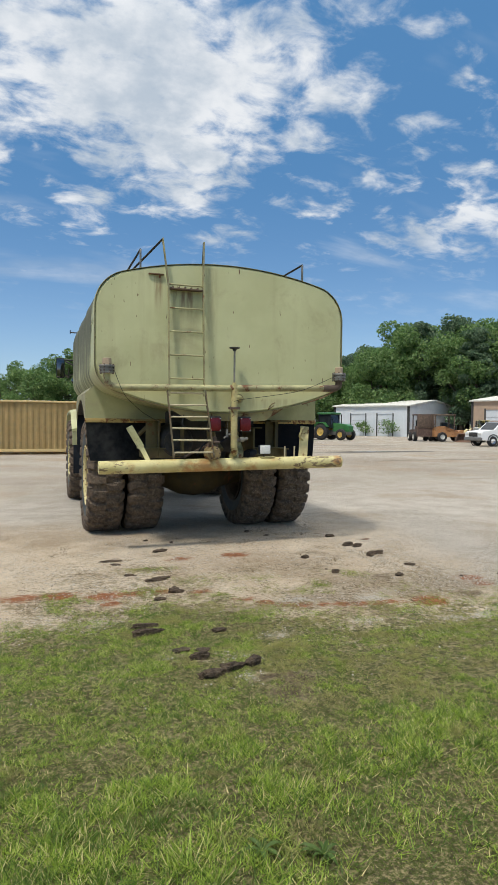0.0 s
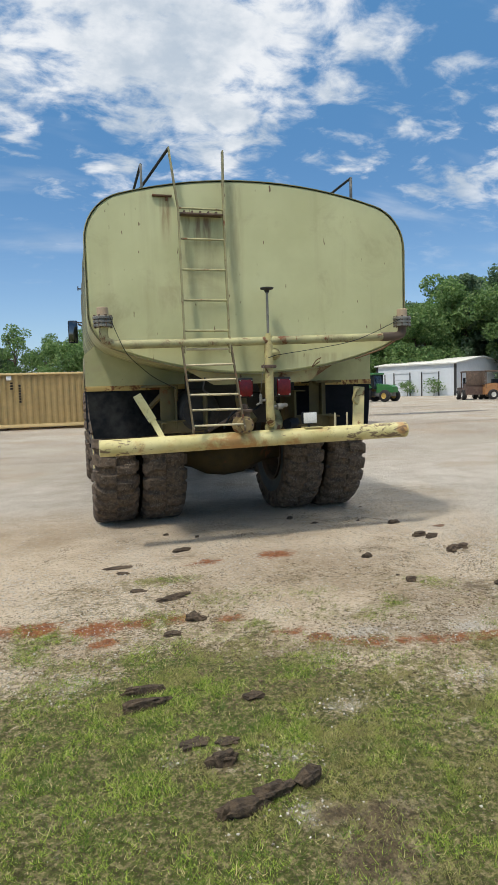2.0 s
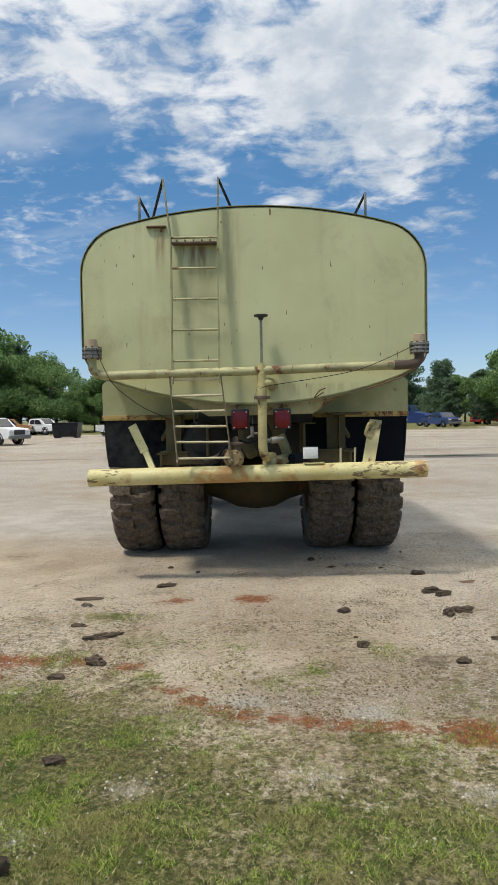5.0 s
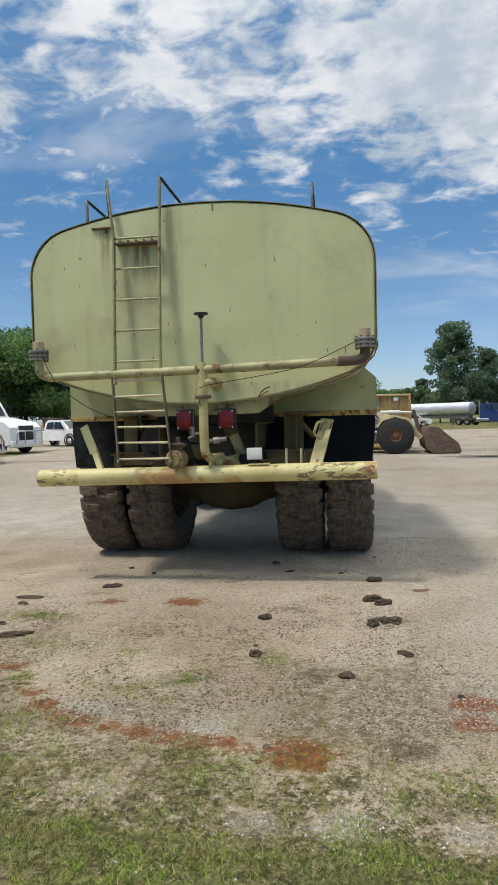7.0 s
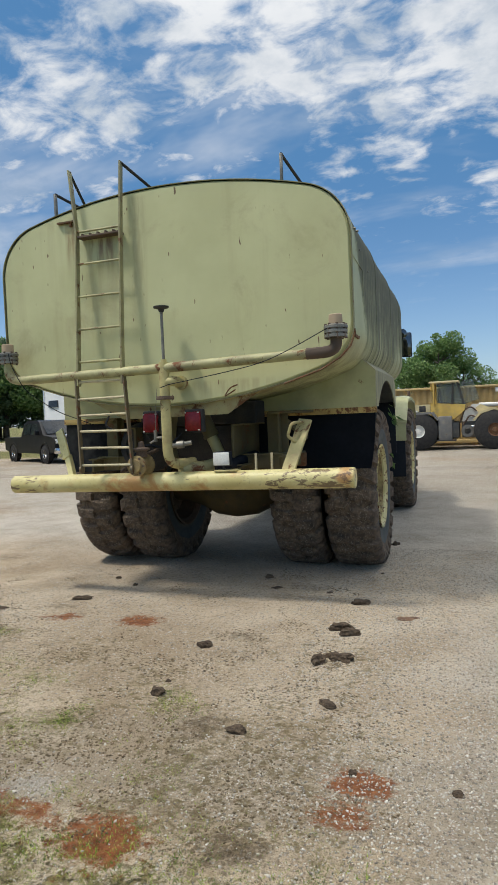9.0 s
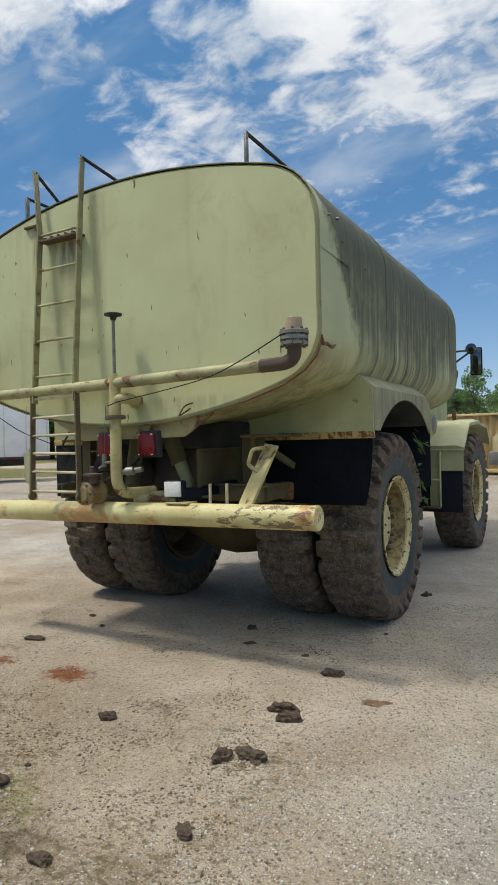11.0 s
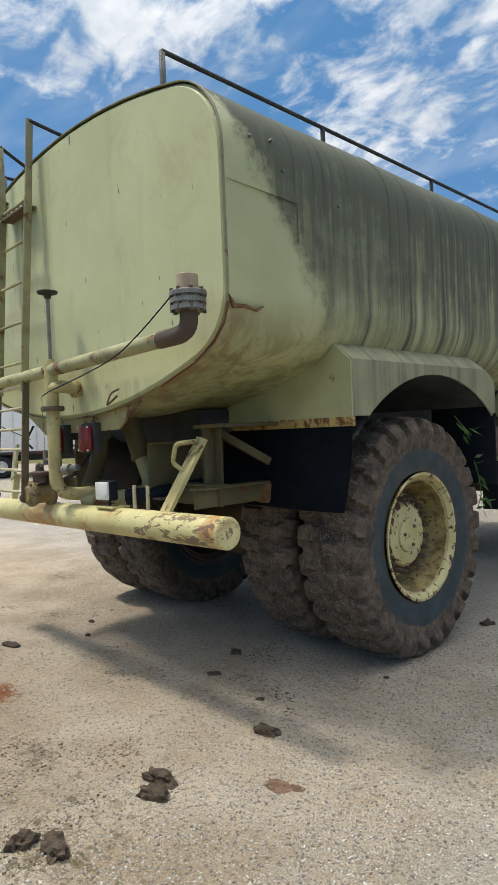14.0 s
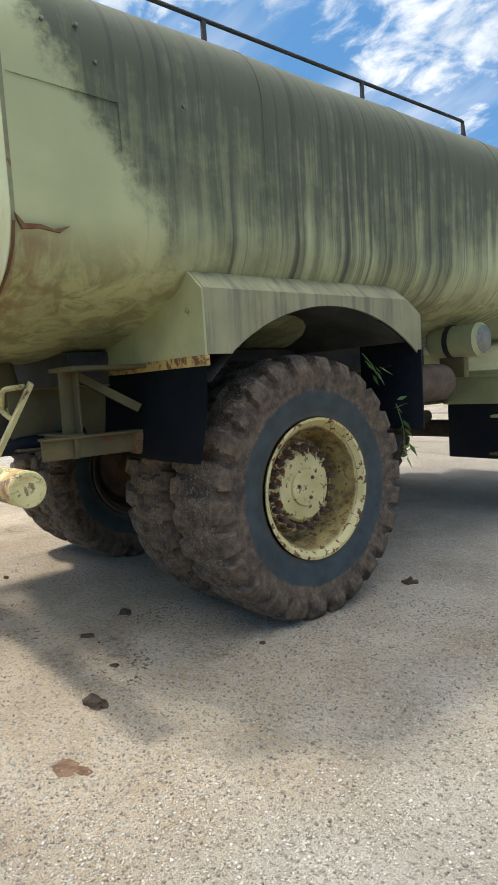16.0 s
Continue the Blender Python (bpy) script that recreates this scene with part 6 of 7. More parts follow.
def pine_tree(h, spread, seed, leaves=15000):
    r = random.Random(seed)
    tree = empty("pine_tree", pose(0, 0, 0), "tall dark green pine tree behind the yard", "tree", "trees round the yard")
    bm = bmesh.new()
    tube(bm, [(0, 0, -0.1), (0.1, 0, h * 0.5), (0.0, 0, h * 0.97)], [0.022 * h, 0.015 * h, 0.004 * h], 9)
    centres, radii = [], []
    for k in range(46):
        z0 = h * (0.10 + 0.85 * k / 46)
        a = k * 2.4 + r.uniform(-0.5, 0.5)
        reach = spread * (0.22 + 0.80 * (1 - (k / 46)) ** 0.75) * r.uniform(0.6, 1.05)
        end = Vector((math.cos(a) * reach, math.sin(a) * reach, z0 + reach * 0.18))
        tube(bm, [(0, 0, z0), end], [0.005 * h, 0.001 * h], 5)
        for f in (0.45, 0.75, 1.0):
            centres.append((end.x * f, end.y * f, z0 + (end.z - z0) * f))
            radii.append(spread * r.uniform(0.13, 0.24))
    part("trunk", bm, BARK, tree)
    v, f = leaf_cloud(centres, radii, leaves, 0.21, 0.65, seed)
    crown = new("crown", raw("crown", v, f, LEAFDARK))
    crown.parent = tree
    return tree


KINDS = {"a": broad_tree(12, 4.6, 1), "b": broad_tree(14, 4.0, 2), "c": broad_tree(10, 4.4, 3), "p": pine_tree(15, 5.6, 4), "s": broad_tree(11, 1.9, 5, "poplar_tree", 3000, 0.16, "slim pale green poplar tree behind the container", 1.1),
         "d": pine_tree(14, 4.2, 8)}
HEIGHTS = {"a": 12, "b": 14, "c": 10, "p": 15, "s": 11, "d": 14}
first = set()


def plant(kind, x, y, h, turn):
    k = h / HEIGHTS[kind]
    m = pose(x, y, 0, 0, 0, turn) @ Matrix.Diagonal((k, k, k, 1))
    if kind in first:
        j = 1 / KINDS[kind].scale.x
        copy_thing(KINDS[kind], m @ Matrix.Diagonal((j, j, j, 1)))
    else:
        KINDS[kind].matrix_basis = m
        first.add(kind)


tr = random.Random(12)
# the wood behind the sheds
for az in np.arange(18.5, 56, 1.55):
    a = radians(az)
    for row, (dist, add) in enumerate(((92, 0), (103, 2.0))):
        h = 6.8 + 9.0 * min(1.0, max(0.0, (az - 20) / 16)) - 3.0 * max(0.0, (az - 42) / 10) + tr.uniform(-1.6, 1.6) + add
        kind = tr.choice("aabcbd") if row == 0 else tr.choice("abdp")
        plant(kind, -2 + dist * math.sin(a + tr.uniform(-0.01, 0.01)), -6 + dist * math.cos(a) + tr.uniform(-3, 3), h, tr.uniform(0, 360))
# behind the container
for x, y, h, k in ((-8.3, 66, 9.6, "s"), (-4.6, 67, 8.6, "s"), (-1.6, 66, 9.0, "s"), (-13.2, 66, 9.2, "s"), (-10.6, 71, 7.4, "d"), (-6.3, 72, 7.0, "a"), (1.8, 68, 7.4, "s"), (4.2, 70, 4.8, "a"),
                   (-17.5, 74, 5.2, "c"), (-21, 76, 5.0, "a"), (0.7, 56, 8.8, "b"), (2.9, 57, 6.7, "a"), (5.0, 58, 4.2, "c"), (-2.2, 58, 6.8, "c"), (7.5, 74, 4.6, "a"), (-24, 78, 5.5, "c")):
    plant(k, x, y, h, tr.uniform(0, 360))
# the far side beyond the parked vehicles
for az in np.arange(-76, -16.5, 1.7):
    a = radians(az)
    h = 12.5 if az < -26 else 12.5 - 0.62 * (az + 26)
    for dist, add in ((84, 0.0), (95, 2.2)):
        plant(tr.choice("aabcbd"), 1 + dist * math.sin(a), -6 + dist * math.cos(a) + tr.uniform(-3, 3), max(5.5, h + add + tr.uniform(-1.4, 1.2)), tr.uniform(0, 360))
for x, y, h, k in ((-23.5, 78, 7.0, "a"), (-20.4, 80, 7.6, "c"), (-17.8, 79, 7.2, "b"), (-15.2, 81, 7.8, "a"), (-12.6, 80, 7.4, "c"), (-22.0, 84, 8.0, "d"), (-18.9, 85, 8.4, "a"), (-16.4, 85, 8.2, "c"), (-13.9, 86, 8.0, "b")):
    plant(k, x, y, h, tr.uniform(0, 360))
plant("p", 22.4, 113, 18.8, 40)
plant("p", 29.2, 114, 13.8, 150)
plant("d", 17.2, 115, 8.6, 10)
for az in np.arange(4.0, 24.0, 1.3):
    a = radians(az)
    plant(tr.choice("acd"), 1 + 128 * math.sin(a), -6 + 128 * math.cos(a), 7.6 + 0.16 * max(0, az - 12) + tr.uniform(-1.2, 1.0), tr.uniform(0, 360))

# ---- container, machines, vehicles, sheds ----
TAN = painted("container_paint", (0.66, 0.49, 0.22), 0.85, 0.12, 3.0, 0.2)
PALE = painted("pale_paint", (0.72, 0.71, 0.66), 0.85, 0.1, 3.0, 0.2)
LOADER = painted("loader_yellow", (0.62, 0.42, 0.10), 0.75, 0.25, 4.0, 0.3)
ORANGE = painted("faded_orange", (0.48, 0.22, 0.08), 0.7, 0.5, 4.0, 0.4)
GREY = painted("machine_grey", (0.16, 0.16, 0.155), 0.7, 0.3, 5.0, 0.4)
WHITE = painted("white_paint", (0.80, 0.80, 0.79), 0.93, 0.0, 3.0, 0.08, 0.3)
NAVY = painted("navy_paint", (0.020, 0.045, 0.16), 0.8, 0.0, 3.0, 0.1, 0.3)
BLACK = plain("black_paint", (0.006, 0.006, 0.007), (0.014, 0.014, 0.015), 3.0, 0.35, 0.0, 0.05, 60.0, 0.004, 0.25)
REDP = painted("red_paint", (0.45, 0.03, 0.03), 0.8, 0.0, 3.0, 0.1, 0.3)
GREEN = painted("tractor_green", (0.035, 0.17, 0.045), 0.75, 0.0, 4.0, 0.15, 0.35)
SHEDW = painted("white_cladding", (0.66, 0.69, 0.72), 0.93, 0.0, 1.0, 0.1, 0.5)
SHEDT = painted("tan_cladding", (0.43, 0.31, 0.22), 0.9, 0.0, 1.0, 0.1, 0.5)
BROWNP = painted("brown_paint", (0.10, 0.055, 0.04), 0.7, 0.2, 4.0, 0.3)
CHROME = plain("chrome", (0.60, 0.60, 0.62), (0.75, 0.75, 0.76), 6.0, 0.18, 1.0, 0.05)
TYRE2 = plain("plain_tyre", (0.012, 0.012, 0.013), (0.030, 0.028, 0.026), 9.0, 0.85, 0.0, 0.6, 30.0)
SILVER = plain("silver_tank", (0.62, 0.63, 0.65), (0.78, 0.79, 0.80), 1.0, 0.28, 0.5, 0.05)
# near-black floor colour paints the shade inside the sheds
DARKHOLE = plain("dark_interior", (0.012, 0.012, 0.012), (0.03, 0.028, 0.025), 1.0, 0.95)


CREAM = painted("faded_machine_cream", (0.66, 0.55, 0.30), 0.75, 0.25, 4.0, 0.35)


def window_pane():
    m = bpy.data.materials.new("window_pane")
    m.use_nodes = True
    p = m.node_tree.nodes["Principled BSDF"]
    p.inputs["Base Color"].default_value = (0.55, 0.62, 0.62, 1)
    p.inputs["Roughness"].default_value = 0.05
    p.inputs["Transmission Weight"].default_value = 0.9
    p.inputs["IOR"].default_value = 1.1
    return m


PANE = window_pane()


def put(root, x, y, turn):
    root.matrix_basis = pose(x, y, 0, 0, 0, turn)
    return root


def road_wheel(parent, x, y, r, width, rim_mat, name="wheel", hub=1.0):
    """A wheel with its axle along y, its tyre and rim."""
    q = hub * r
    t = part(name, lathe(bmesh.new(), [(-width / 2, 0.5 * q), (-width / 2, 0.86 * r), (-0.36 * width, 0.98 * r), (0, r), (0.36 * width, 0.98 * r), (width / 2, 0.86 * r), (width / 2, 0.5 * q)], 28, "y", (x, y, r), False), TYRE2, parent, "black tyre")
    w3 = width / 2
    part("rim", lathe(bmesh.new(), [(-w3 + 0.02, 0.0), (-w3 + 0.02, 0.16 * q), (-w3 + 0.07, 0.2 * q), (-w3 + 0.08, 0.42 * q), (-w3 + 0.01, 0.47 * q), (-w3, 0.55 * q), (w3, 0.55 * q), (w3 - 0.01, 0.47 * q), (w3 - 0.08, 0.42 * q), (w3 - 0.02, 0.0)], 24, "y", (x, y, r), False), rim_mat, t)
    return t


def container():
    L, W, H = 10.1, 2.44, 2.62
    c = empty("shipping_container", pose(-0.40, 25.2, 0, 0, 0, -1.2), "tan corrugated steel shipping container standing on the yard", "container")
    for side in (-1, 1):
        bm = bmesh.new()
        n = int(L / 0.28)
        rows = []
        for k in range(n * 4 + 1):
            x = -L / 2 + 0.1 + (L - 0.2) * k / (n * 4)
            d = (0.0, 0.0, 0.036, 0.036)[k % 4]
            rows.append([bm.verts.new((x, side * (W / 2 - 0.02 - d), z)) for z in (0.26, H - 0.10)])
        for p, q in zip(rows, rows[1:]):
            bm.faces.new((p[0], p[1], q[1], q[0]))
        bmesh.ops.solidify(bm, geom=bm.faces[:], thickness=0.01)
        part("side_wall", bm, TAN, c, smooth=0)
        part("top_rail", boxes(((-L / 2, side * W / 2 - 0.05, H - 0.11), (L / 2, side * W / 2 + 0.0, H - 0.02), 0.01)), TAN, c)
        part("bottom_rail", boxes(((-L / 2, side * W / 2 - 0.06, 0.12), (L / 2, side * W / 2 + 0.0, 0.27), 0.01)), TAN, c)
        for x in (-L / 2, L / 2):
            part("corner_post", boxes(((x - 0.06, side * W / 2 - 0.07, 0.08), (x + 0.06, side * W / 2 + 0.004, H), 0.01)), painted("post_paint", (0.42, 0.25, 0.09), 0.7, 0.5, 3.0, 0.3), c)
        part("end_wall", boxes(((side * (L / 2 - 0.04) - 0.02, -W / 2 + 0.05, 0.2), (side * (L / 2 - 0.04) + 0.02, W / 2 - 0.05, H - 0.05))), TAN, c)
    bm = bmesh.new()
    n = int(L / 0.28)
    rows = []
    for k in range(n * 4 + 1):
        x = -L / 2 + L * k / (n * 4)
        d = (0.0, 0.0, 0.03, 0.03)[k % 4]
        rows.append([bm.verts.new((x, y, H - d)) for y in (-W / 2 - 0.01, W / 2 + 0.01)])
    for p, q in zip(rows, rows[1:]):
        bm.faces.new((p[0], p[1], q[1], q[0]))
    bmesh.ops.solidify(bm, geom=bm.faces[:], thickness=0.02)
    part("roof", bm, PALE, c, "pale corrugated roof", smooth=0)
    for x in (-L / 2 + 0.62, L / 2 - 0.62):
        part("white_plate", boxes(((x - 0.11, -W / 2 - 0.012, 2.28), (x + 0.11, -W / 2 + 0.03, 2.46), 0.004)), WHITE, c)
    for k in range(7):
        part("marking_bar", boxes(((-L / 2 + 1.02, -W / 2 - 0.012, 1.98 - 0.12 * k), (-L / 2 + 1.11, -W / 2 - 0.003, 2.06 - 0.12 * k))), BLACK, c)
    for k in range(3):
        part("marking_bar", boxes(((-L / 2 + 0.66, -W / 2 - 0.012, 2.10 - 0.12 * k), (-L / 2 + 0.78, -W / 2 - 0.003, 2.18 - 0.12 * k))), BLACK, c)
    part("timber_block", boxes(((-L / 2, -1.1, 0.0), (-L / 2 + 0.4, 1.1, 0.12))), BROWNSTEEL, c)
    part("timber_block", boxes(((L / 2 - 0.4, -1.1, 0.0), (L / 2, 1.1, 0.12))), BROWNSTEEL, c)
    part("timber_block", boxes(((-0.2, -1.1, 0.0), (0.2, 1.1, 0.12))), BROWNSTEEL, c)


container()


def wheel_loader(x, y, turn, paint, label, group=""):
    """Front towards +x: engine end, cab, arms and bucket."""
    m = empty("wheel_loader", pose(x, y, 0, 0, 0, turn), label, "loader", group)
    r = 0.77
    for wx in (-1.42, 1.42):
        for wy in (-0.95, 0.95):
            road_wheel(m, wx, wy, r, 0.55, RUSTY if wx > 0 else PALE, "wheel", 0.66)
    part("rear_frame", boxes(((-2.3, -0.45, 0.45), (0.1, 0.45, 1.1), 0.05)), GREY, m)
    part("front_frame", boxes(((0.2, -0.4, 0.45), (2.0, 0.4, 1.15), 0.05)), GREY, m)
    part("engine_hood", plates(([(-2.55, 1.05), (-2.55, 1.60), (-2.35, 1.80), (-0.98, 1.84), (-0.98, 1.05)], "y", -0.60, 0.60)), CREAM, m, "faded cream engine hood")
    part("hood_band", boxes(((-2.30, -0.612, 1.44), (-1.48, -0.598, 1.60), 0.004)), PALE, m)
    part("counterweight", boxes(((-2.7, -0.8, 0.55), (-2.2, 0.8, 1.05), 0.06)), GREY, m)
    part("hood_grille", boxes(((-1.42, -0.612, 1.54), (-1.16, -0.596, 1.78), 0.01)), DARKSTEEL, m)
    for s in (-1, 1):
        part("rear_fender", plates(([(-2.2, 1.36), (-2.05, 1.52), (-0.85, 1.52), (-0.62, 1.22), (-0.68, 1.16), (-0.9, 1.44), (-2.0, 1.44), (-2.14, 1.32)], "y", min(s * 0.68, s * 1.22), max(s * 0.68, s * 1.22))), GREY, m)
        part("step_box", boxes(((-0.66, s * 0.90 - 0.24, 0.40), (-0.14, s * 0.90 + 0.24, 1.34), 0.04)), GREY, m)
        part("step", boxes(((-0.90, s * 0.95 - 0.20, 0.36), (0.0, s * 0.95 + 0.20, 0.41), 0.01)), DARKSTEEL, m)
        part("lift_arm", plates(([(0.72, 1.62), (0.92, 1.76), (1.45, 1.55), (2.05, 1.20), (2.55, 0.72), (2.42, 0.58), (1.90, 1.02), (1.35, 1.30), (0.85, 1.40)], "y", min(s * 0.62, s * 0.80), max(s * 0.62, s * 0.80))), CREAM, m, "faded cream lift arm")
        part("lift_cylinder", tubes(([(0.35, s * 0.45, 0.85), (1.9, s * 0.48, 1.05)], 0.07, 12)), CHROME, m)
        part("hitch_plate", lathe(bmesh.new(), [(min(s * 0.50, s * 0.58), 0.12), (max(s * 0.50, s * 0.58), 0.12), (max(s * 0.50, s * 0.58), 0.24), (min(s * 0.50, s * 0.58), 0.24), (min(s * 0.50, s * 0.58), 0.12)], 24, "y", (0.42, 0, 0.72), False), GREY, m)
        part("front_guard", plates(([(0.62, 1.15), (0.85, 1.46), (1.4, 1.62), (2.0, 1.46), (2.2, 1.15), (2.13, 1.12), (1.93, 1.39), (1.4, 1.54), (0.9, 1.39), (0.7, 1.12)], "y", min(s * 0.82, s * 1.18), max(s * 0.82, s * 1.18))), CREAM, m)
    part("tilt_cylinder", tubes(([(0.85, 0, 1.74), (1.65, 0, 1.74)], 0.085, 12), ([(1.65, 0, 1.74), (2.25, 0, 1.72)], 0.045, 10)), PALE, m)
    part("tilt_lever", strip(bmesh.new(), (2.22, 0, 1.82), (2.50, 0, 0.85), 0.14, 0.16, (1, 0, 0)), BROWNSTEEL, m)
    part("arm_tower", plates(([(0.22, 1.1), (0.30, 1.50), (0.62, 1.78), (0.95, 1.78), (0.98, 1.55), (0.72, 1.1)], "y", -0.50, 0.50)), PALE, m)
    part("tower_hose", tubes((bend([(0.15, -0.52, 1.05), (0.30, -0.55, 1.55), (0.55, -0.55, 1.70), (0.78, -0.54, 1.50)], 0.12), 0.03, 8), (bend([(0.25, -0.53, 0.95), (0.50, -0.55, 1.35), (0.80, -0.54, 1.25)], 0.1), 0.03, 8)), BROWNSTEEL, m)
    cab = part("cab", plates(([(-0.97, 1.15), (-0.97, 1.88), (-0.68, 1.86), (0.36, 1.78), (0.32, 1.55), (0.02, 1.28), (-0.20, 1.15)], "y", -0.64, 0.64)), paint, m)
    part("cab_roof", boxes(((-1.02, -0.70, 2.66), (0.14, 0.70, 2.74), 0.03)), CREAM, cab)
    for px, top, wide in ((-0.84, -0.84, 0.25), (-0.14, -0.10, 0.10), (0.30, 0.06, 0.05)):
        for s in (-1, 1):
            part("cab_post", strip(bmesh.new(), (px, s * 0.61, 1.80), (top, s * 0.61, 2.68), wide, 0.06, (1, 0, 0)), paint if px < -0.5 else DARKSTEEL, cab)
    part("seat", boxes(((-0.62, -0.25, 1.80), (-0.20, 0.25, 1.92), 0.04), ((-0.70, -0.25, 1.88), (-0.58, 0.25, 2.35), 0.04)), DARKSTEEL, cab)
    for s in (-1, 1):
        part("cab_glass", plates(([(-0.72, 1.86), (-0.72, 2.66), (0.04, 2.66), (0.30, 1.80)], "y", s * 0.60 - 0.006, s * 0.60 + 0.006)), PANE, cab)
    part("windscreen", strip(bmesh.new(), (0.32, 0, 1.80), (0.06, 0, 2.66), 1.18, 0.01, (0, 1, 0)), PANE, cab)
    part("cab_back", boxes(((-0.97, -0.58, 2.35), (-0.90, 0.58, 2.68), 0.01)), paint, cab)
    part("exhaust", tubes(([(-1.9, 0.2, 1.75), (-1.9, 0.2, 2.45)], 0.06, 10)), BROWNSTEEL, m)
    bk = plates(([(2.62, 0.25), (2.55, 0.75), (2.75, 1.12), (3.1, 1.08), (3.25, 0.98), (2.85, 0.85), (2.78, 0.55), (2.95, 0.22), (3.95, 0.10), (4.0, 0.04), (2.85, 0.04)], "y", -1.35, 1.35))
    bucket = part("bucket", bk, painted("bucket_steel", (0.14, 0.075, 0.05), 0.6, 0.7, 4.0, 0.4, 0.8), m, "rust-brown loader bucket on the ground")
    for s in (-1, 1):
        part("bucket_side", plates(([(2.62, 0.25), (2.56, 0.75), (2.75, 1.12), (3.1, 1.08), (3.9, 0.42), (4.0, 0.06), (2.85, 0.04)], "y", min(s * 1.30, s * 1.38), max(s * 1.30, s * 1.38))), BROWNSTEEL, bucket)
    return m


wheel_loader(2.30, 21.9, -2, LOADER, "old yellow wheel loader with rusty bucket parked before the container", "yard machines")
wheel_loader(41.2, 36.8, 8, LOADER, "yellow wheel loader parked before the tan shed", "yard machines")


def car_body(m, outline, half, mat, name="body"):
    """A side outline made wide, its corners rounded and the upper part drawn in."""
    bm = plate(bmesh.new(), outline, "y", -half, half)
    top = max(q.co.z for q in bm.verts)
    for q in bm.verts:
        f = max(0.0, (q.co.z - 0.58 * top) / (0.42 * top))
        q.co.y *= 1 - 0.16 * f
    return part(name, bm, mat, m)


def side_glass(outline, half, top, s):
    """A pane that lies on the body side and leans in with it."""
    bm = plate(bmesh.new(), outline, "y", min(s * (half - 0.2), s * (half + 0.006)), max(s * (half - 0.2), s * (half + 0.006)))
    for q in bm.verts:
        q.co.y *= 1 - 0.16 * max(0.0, (q.co.z - 0.58 * top) / (0.42 * top))
    return bm


def pickup(x, y, turn, paint, label, guard=False, group="parked vehicles"):
    """Nose towards +x."""
    m = empty("pickup_truck", pose(x, y, 0, 0, 0, turn), label, "pickup", group)
    body = car_body(m, [(-2.75, 0.55), (-2.75, 1.10), (-0.75, 1.12), (-0.62, 1.72), (-0.3, 1.86), (0.75, 1.86), (1.05, 1.78), (1.62, 1.22), (2.65, 1.12), (2.80, 0.95), (2.80, 0.50), (2.0, 0.42), (-2.1, 0.42)], 0.98, paint)
    for s in (-1, 1):
        part("side_window", side_glass([(-0.55, 1.24), (-0.42, 1.70), (0.18, 1.74), (0.18, 1.24)], 0.98, 1.86, s), GLASS, body)
        part("side_window", side_glass([(0.26, 1.24), (0.26, 1.74), (0.85, 1.70), (1.25, 1.24)], 0.98, 1.86, s), GLASS, body)
        part("door_mirror", boxes(((1.12, s * 1.04 - 0.09, 1.22), (1.22, s * 1.04 + 0.09, 1.42), 0.02)), BLACK, body)
        part("headlight", boxes(((2.58, s * 0.72 - 0.2, 0.86), (2.83, s * 0.72 + 0.2, 1.04), 0.02)), CLEARLENS, body)
        for wx in (-1.75, 1.78):
            road_wheel(m, wx, s * 0.86, 0.40, 0.26, CHROME)
            part("wheel_arch", lathe(bmesh.new(), [(min(s * 0.95, s * 1.0), 0.43), (max(s * 0.95, s * 1.0), 0.43), (max(s * 0.95, s * 1.0), 0.50), (min(s * 0.95, s * 1.0), 0.50), (min(s * 0.95, s * 1.0), 0.43)], 24, "y", (wx, 0, 0.42), False), BLACK, body)
    part("windscreen", strip(bmesh.new(), (1.02, 0, 1.80), (1.60, 0, 1.26), 1.5, 0.03, (1, 0, 1)), GLASS, body)
    part("grille", boxes(((2.76, -0.5, 0.72), (2.83, 0.5, 1.04), 0.02)), DARKSTEEL, body)
    part("bumper", boxes(((2.70, -0.98, 0.42), (2.92, 0.98, 0.68), 0.05)), CHROME if guard else GREY, body)
    part("bed_floor", boxes(((-2.66, -0.85, 0.9), (-0.8, 0.85, 1.135), 0.02)), DARKSTEEL, body)
    if guard:
        part("grille_guard", tubes((bend([(2.95, -0.8, 0.55), (3.0, -0.75, 1.2), (3.0, 0.75, 1.2), (2.95, 0.8, 0.55)], 0.15), 0.04, 8), ([(3.0, -0.75, 0.85), (3.0, 0.75, 0.85)], 0.03, 8), ([(2.98, -0.3, 0.5), (3.0, -0.3, 1.2)], 0.03, 8), ([(2.98, 0.3, 0.5), (3.0, 0.3, 1.2)], 0.03, 8)), CHROME, body)
    return m


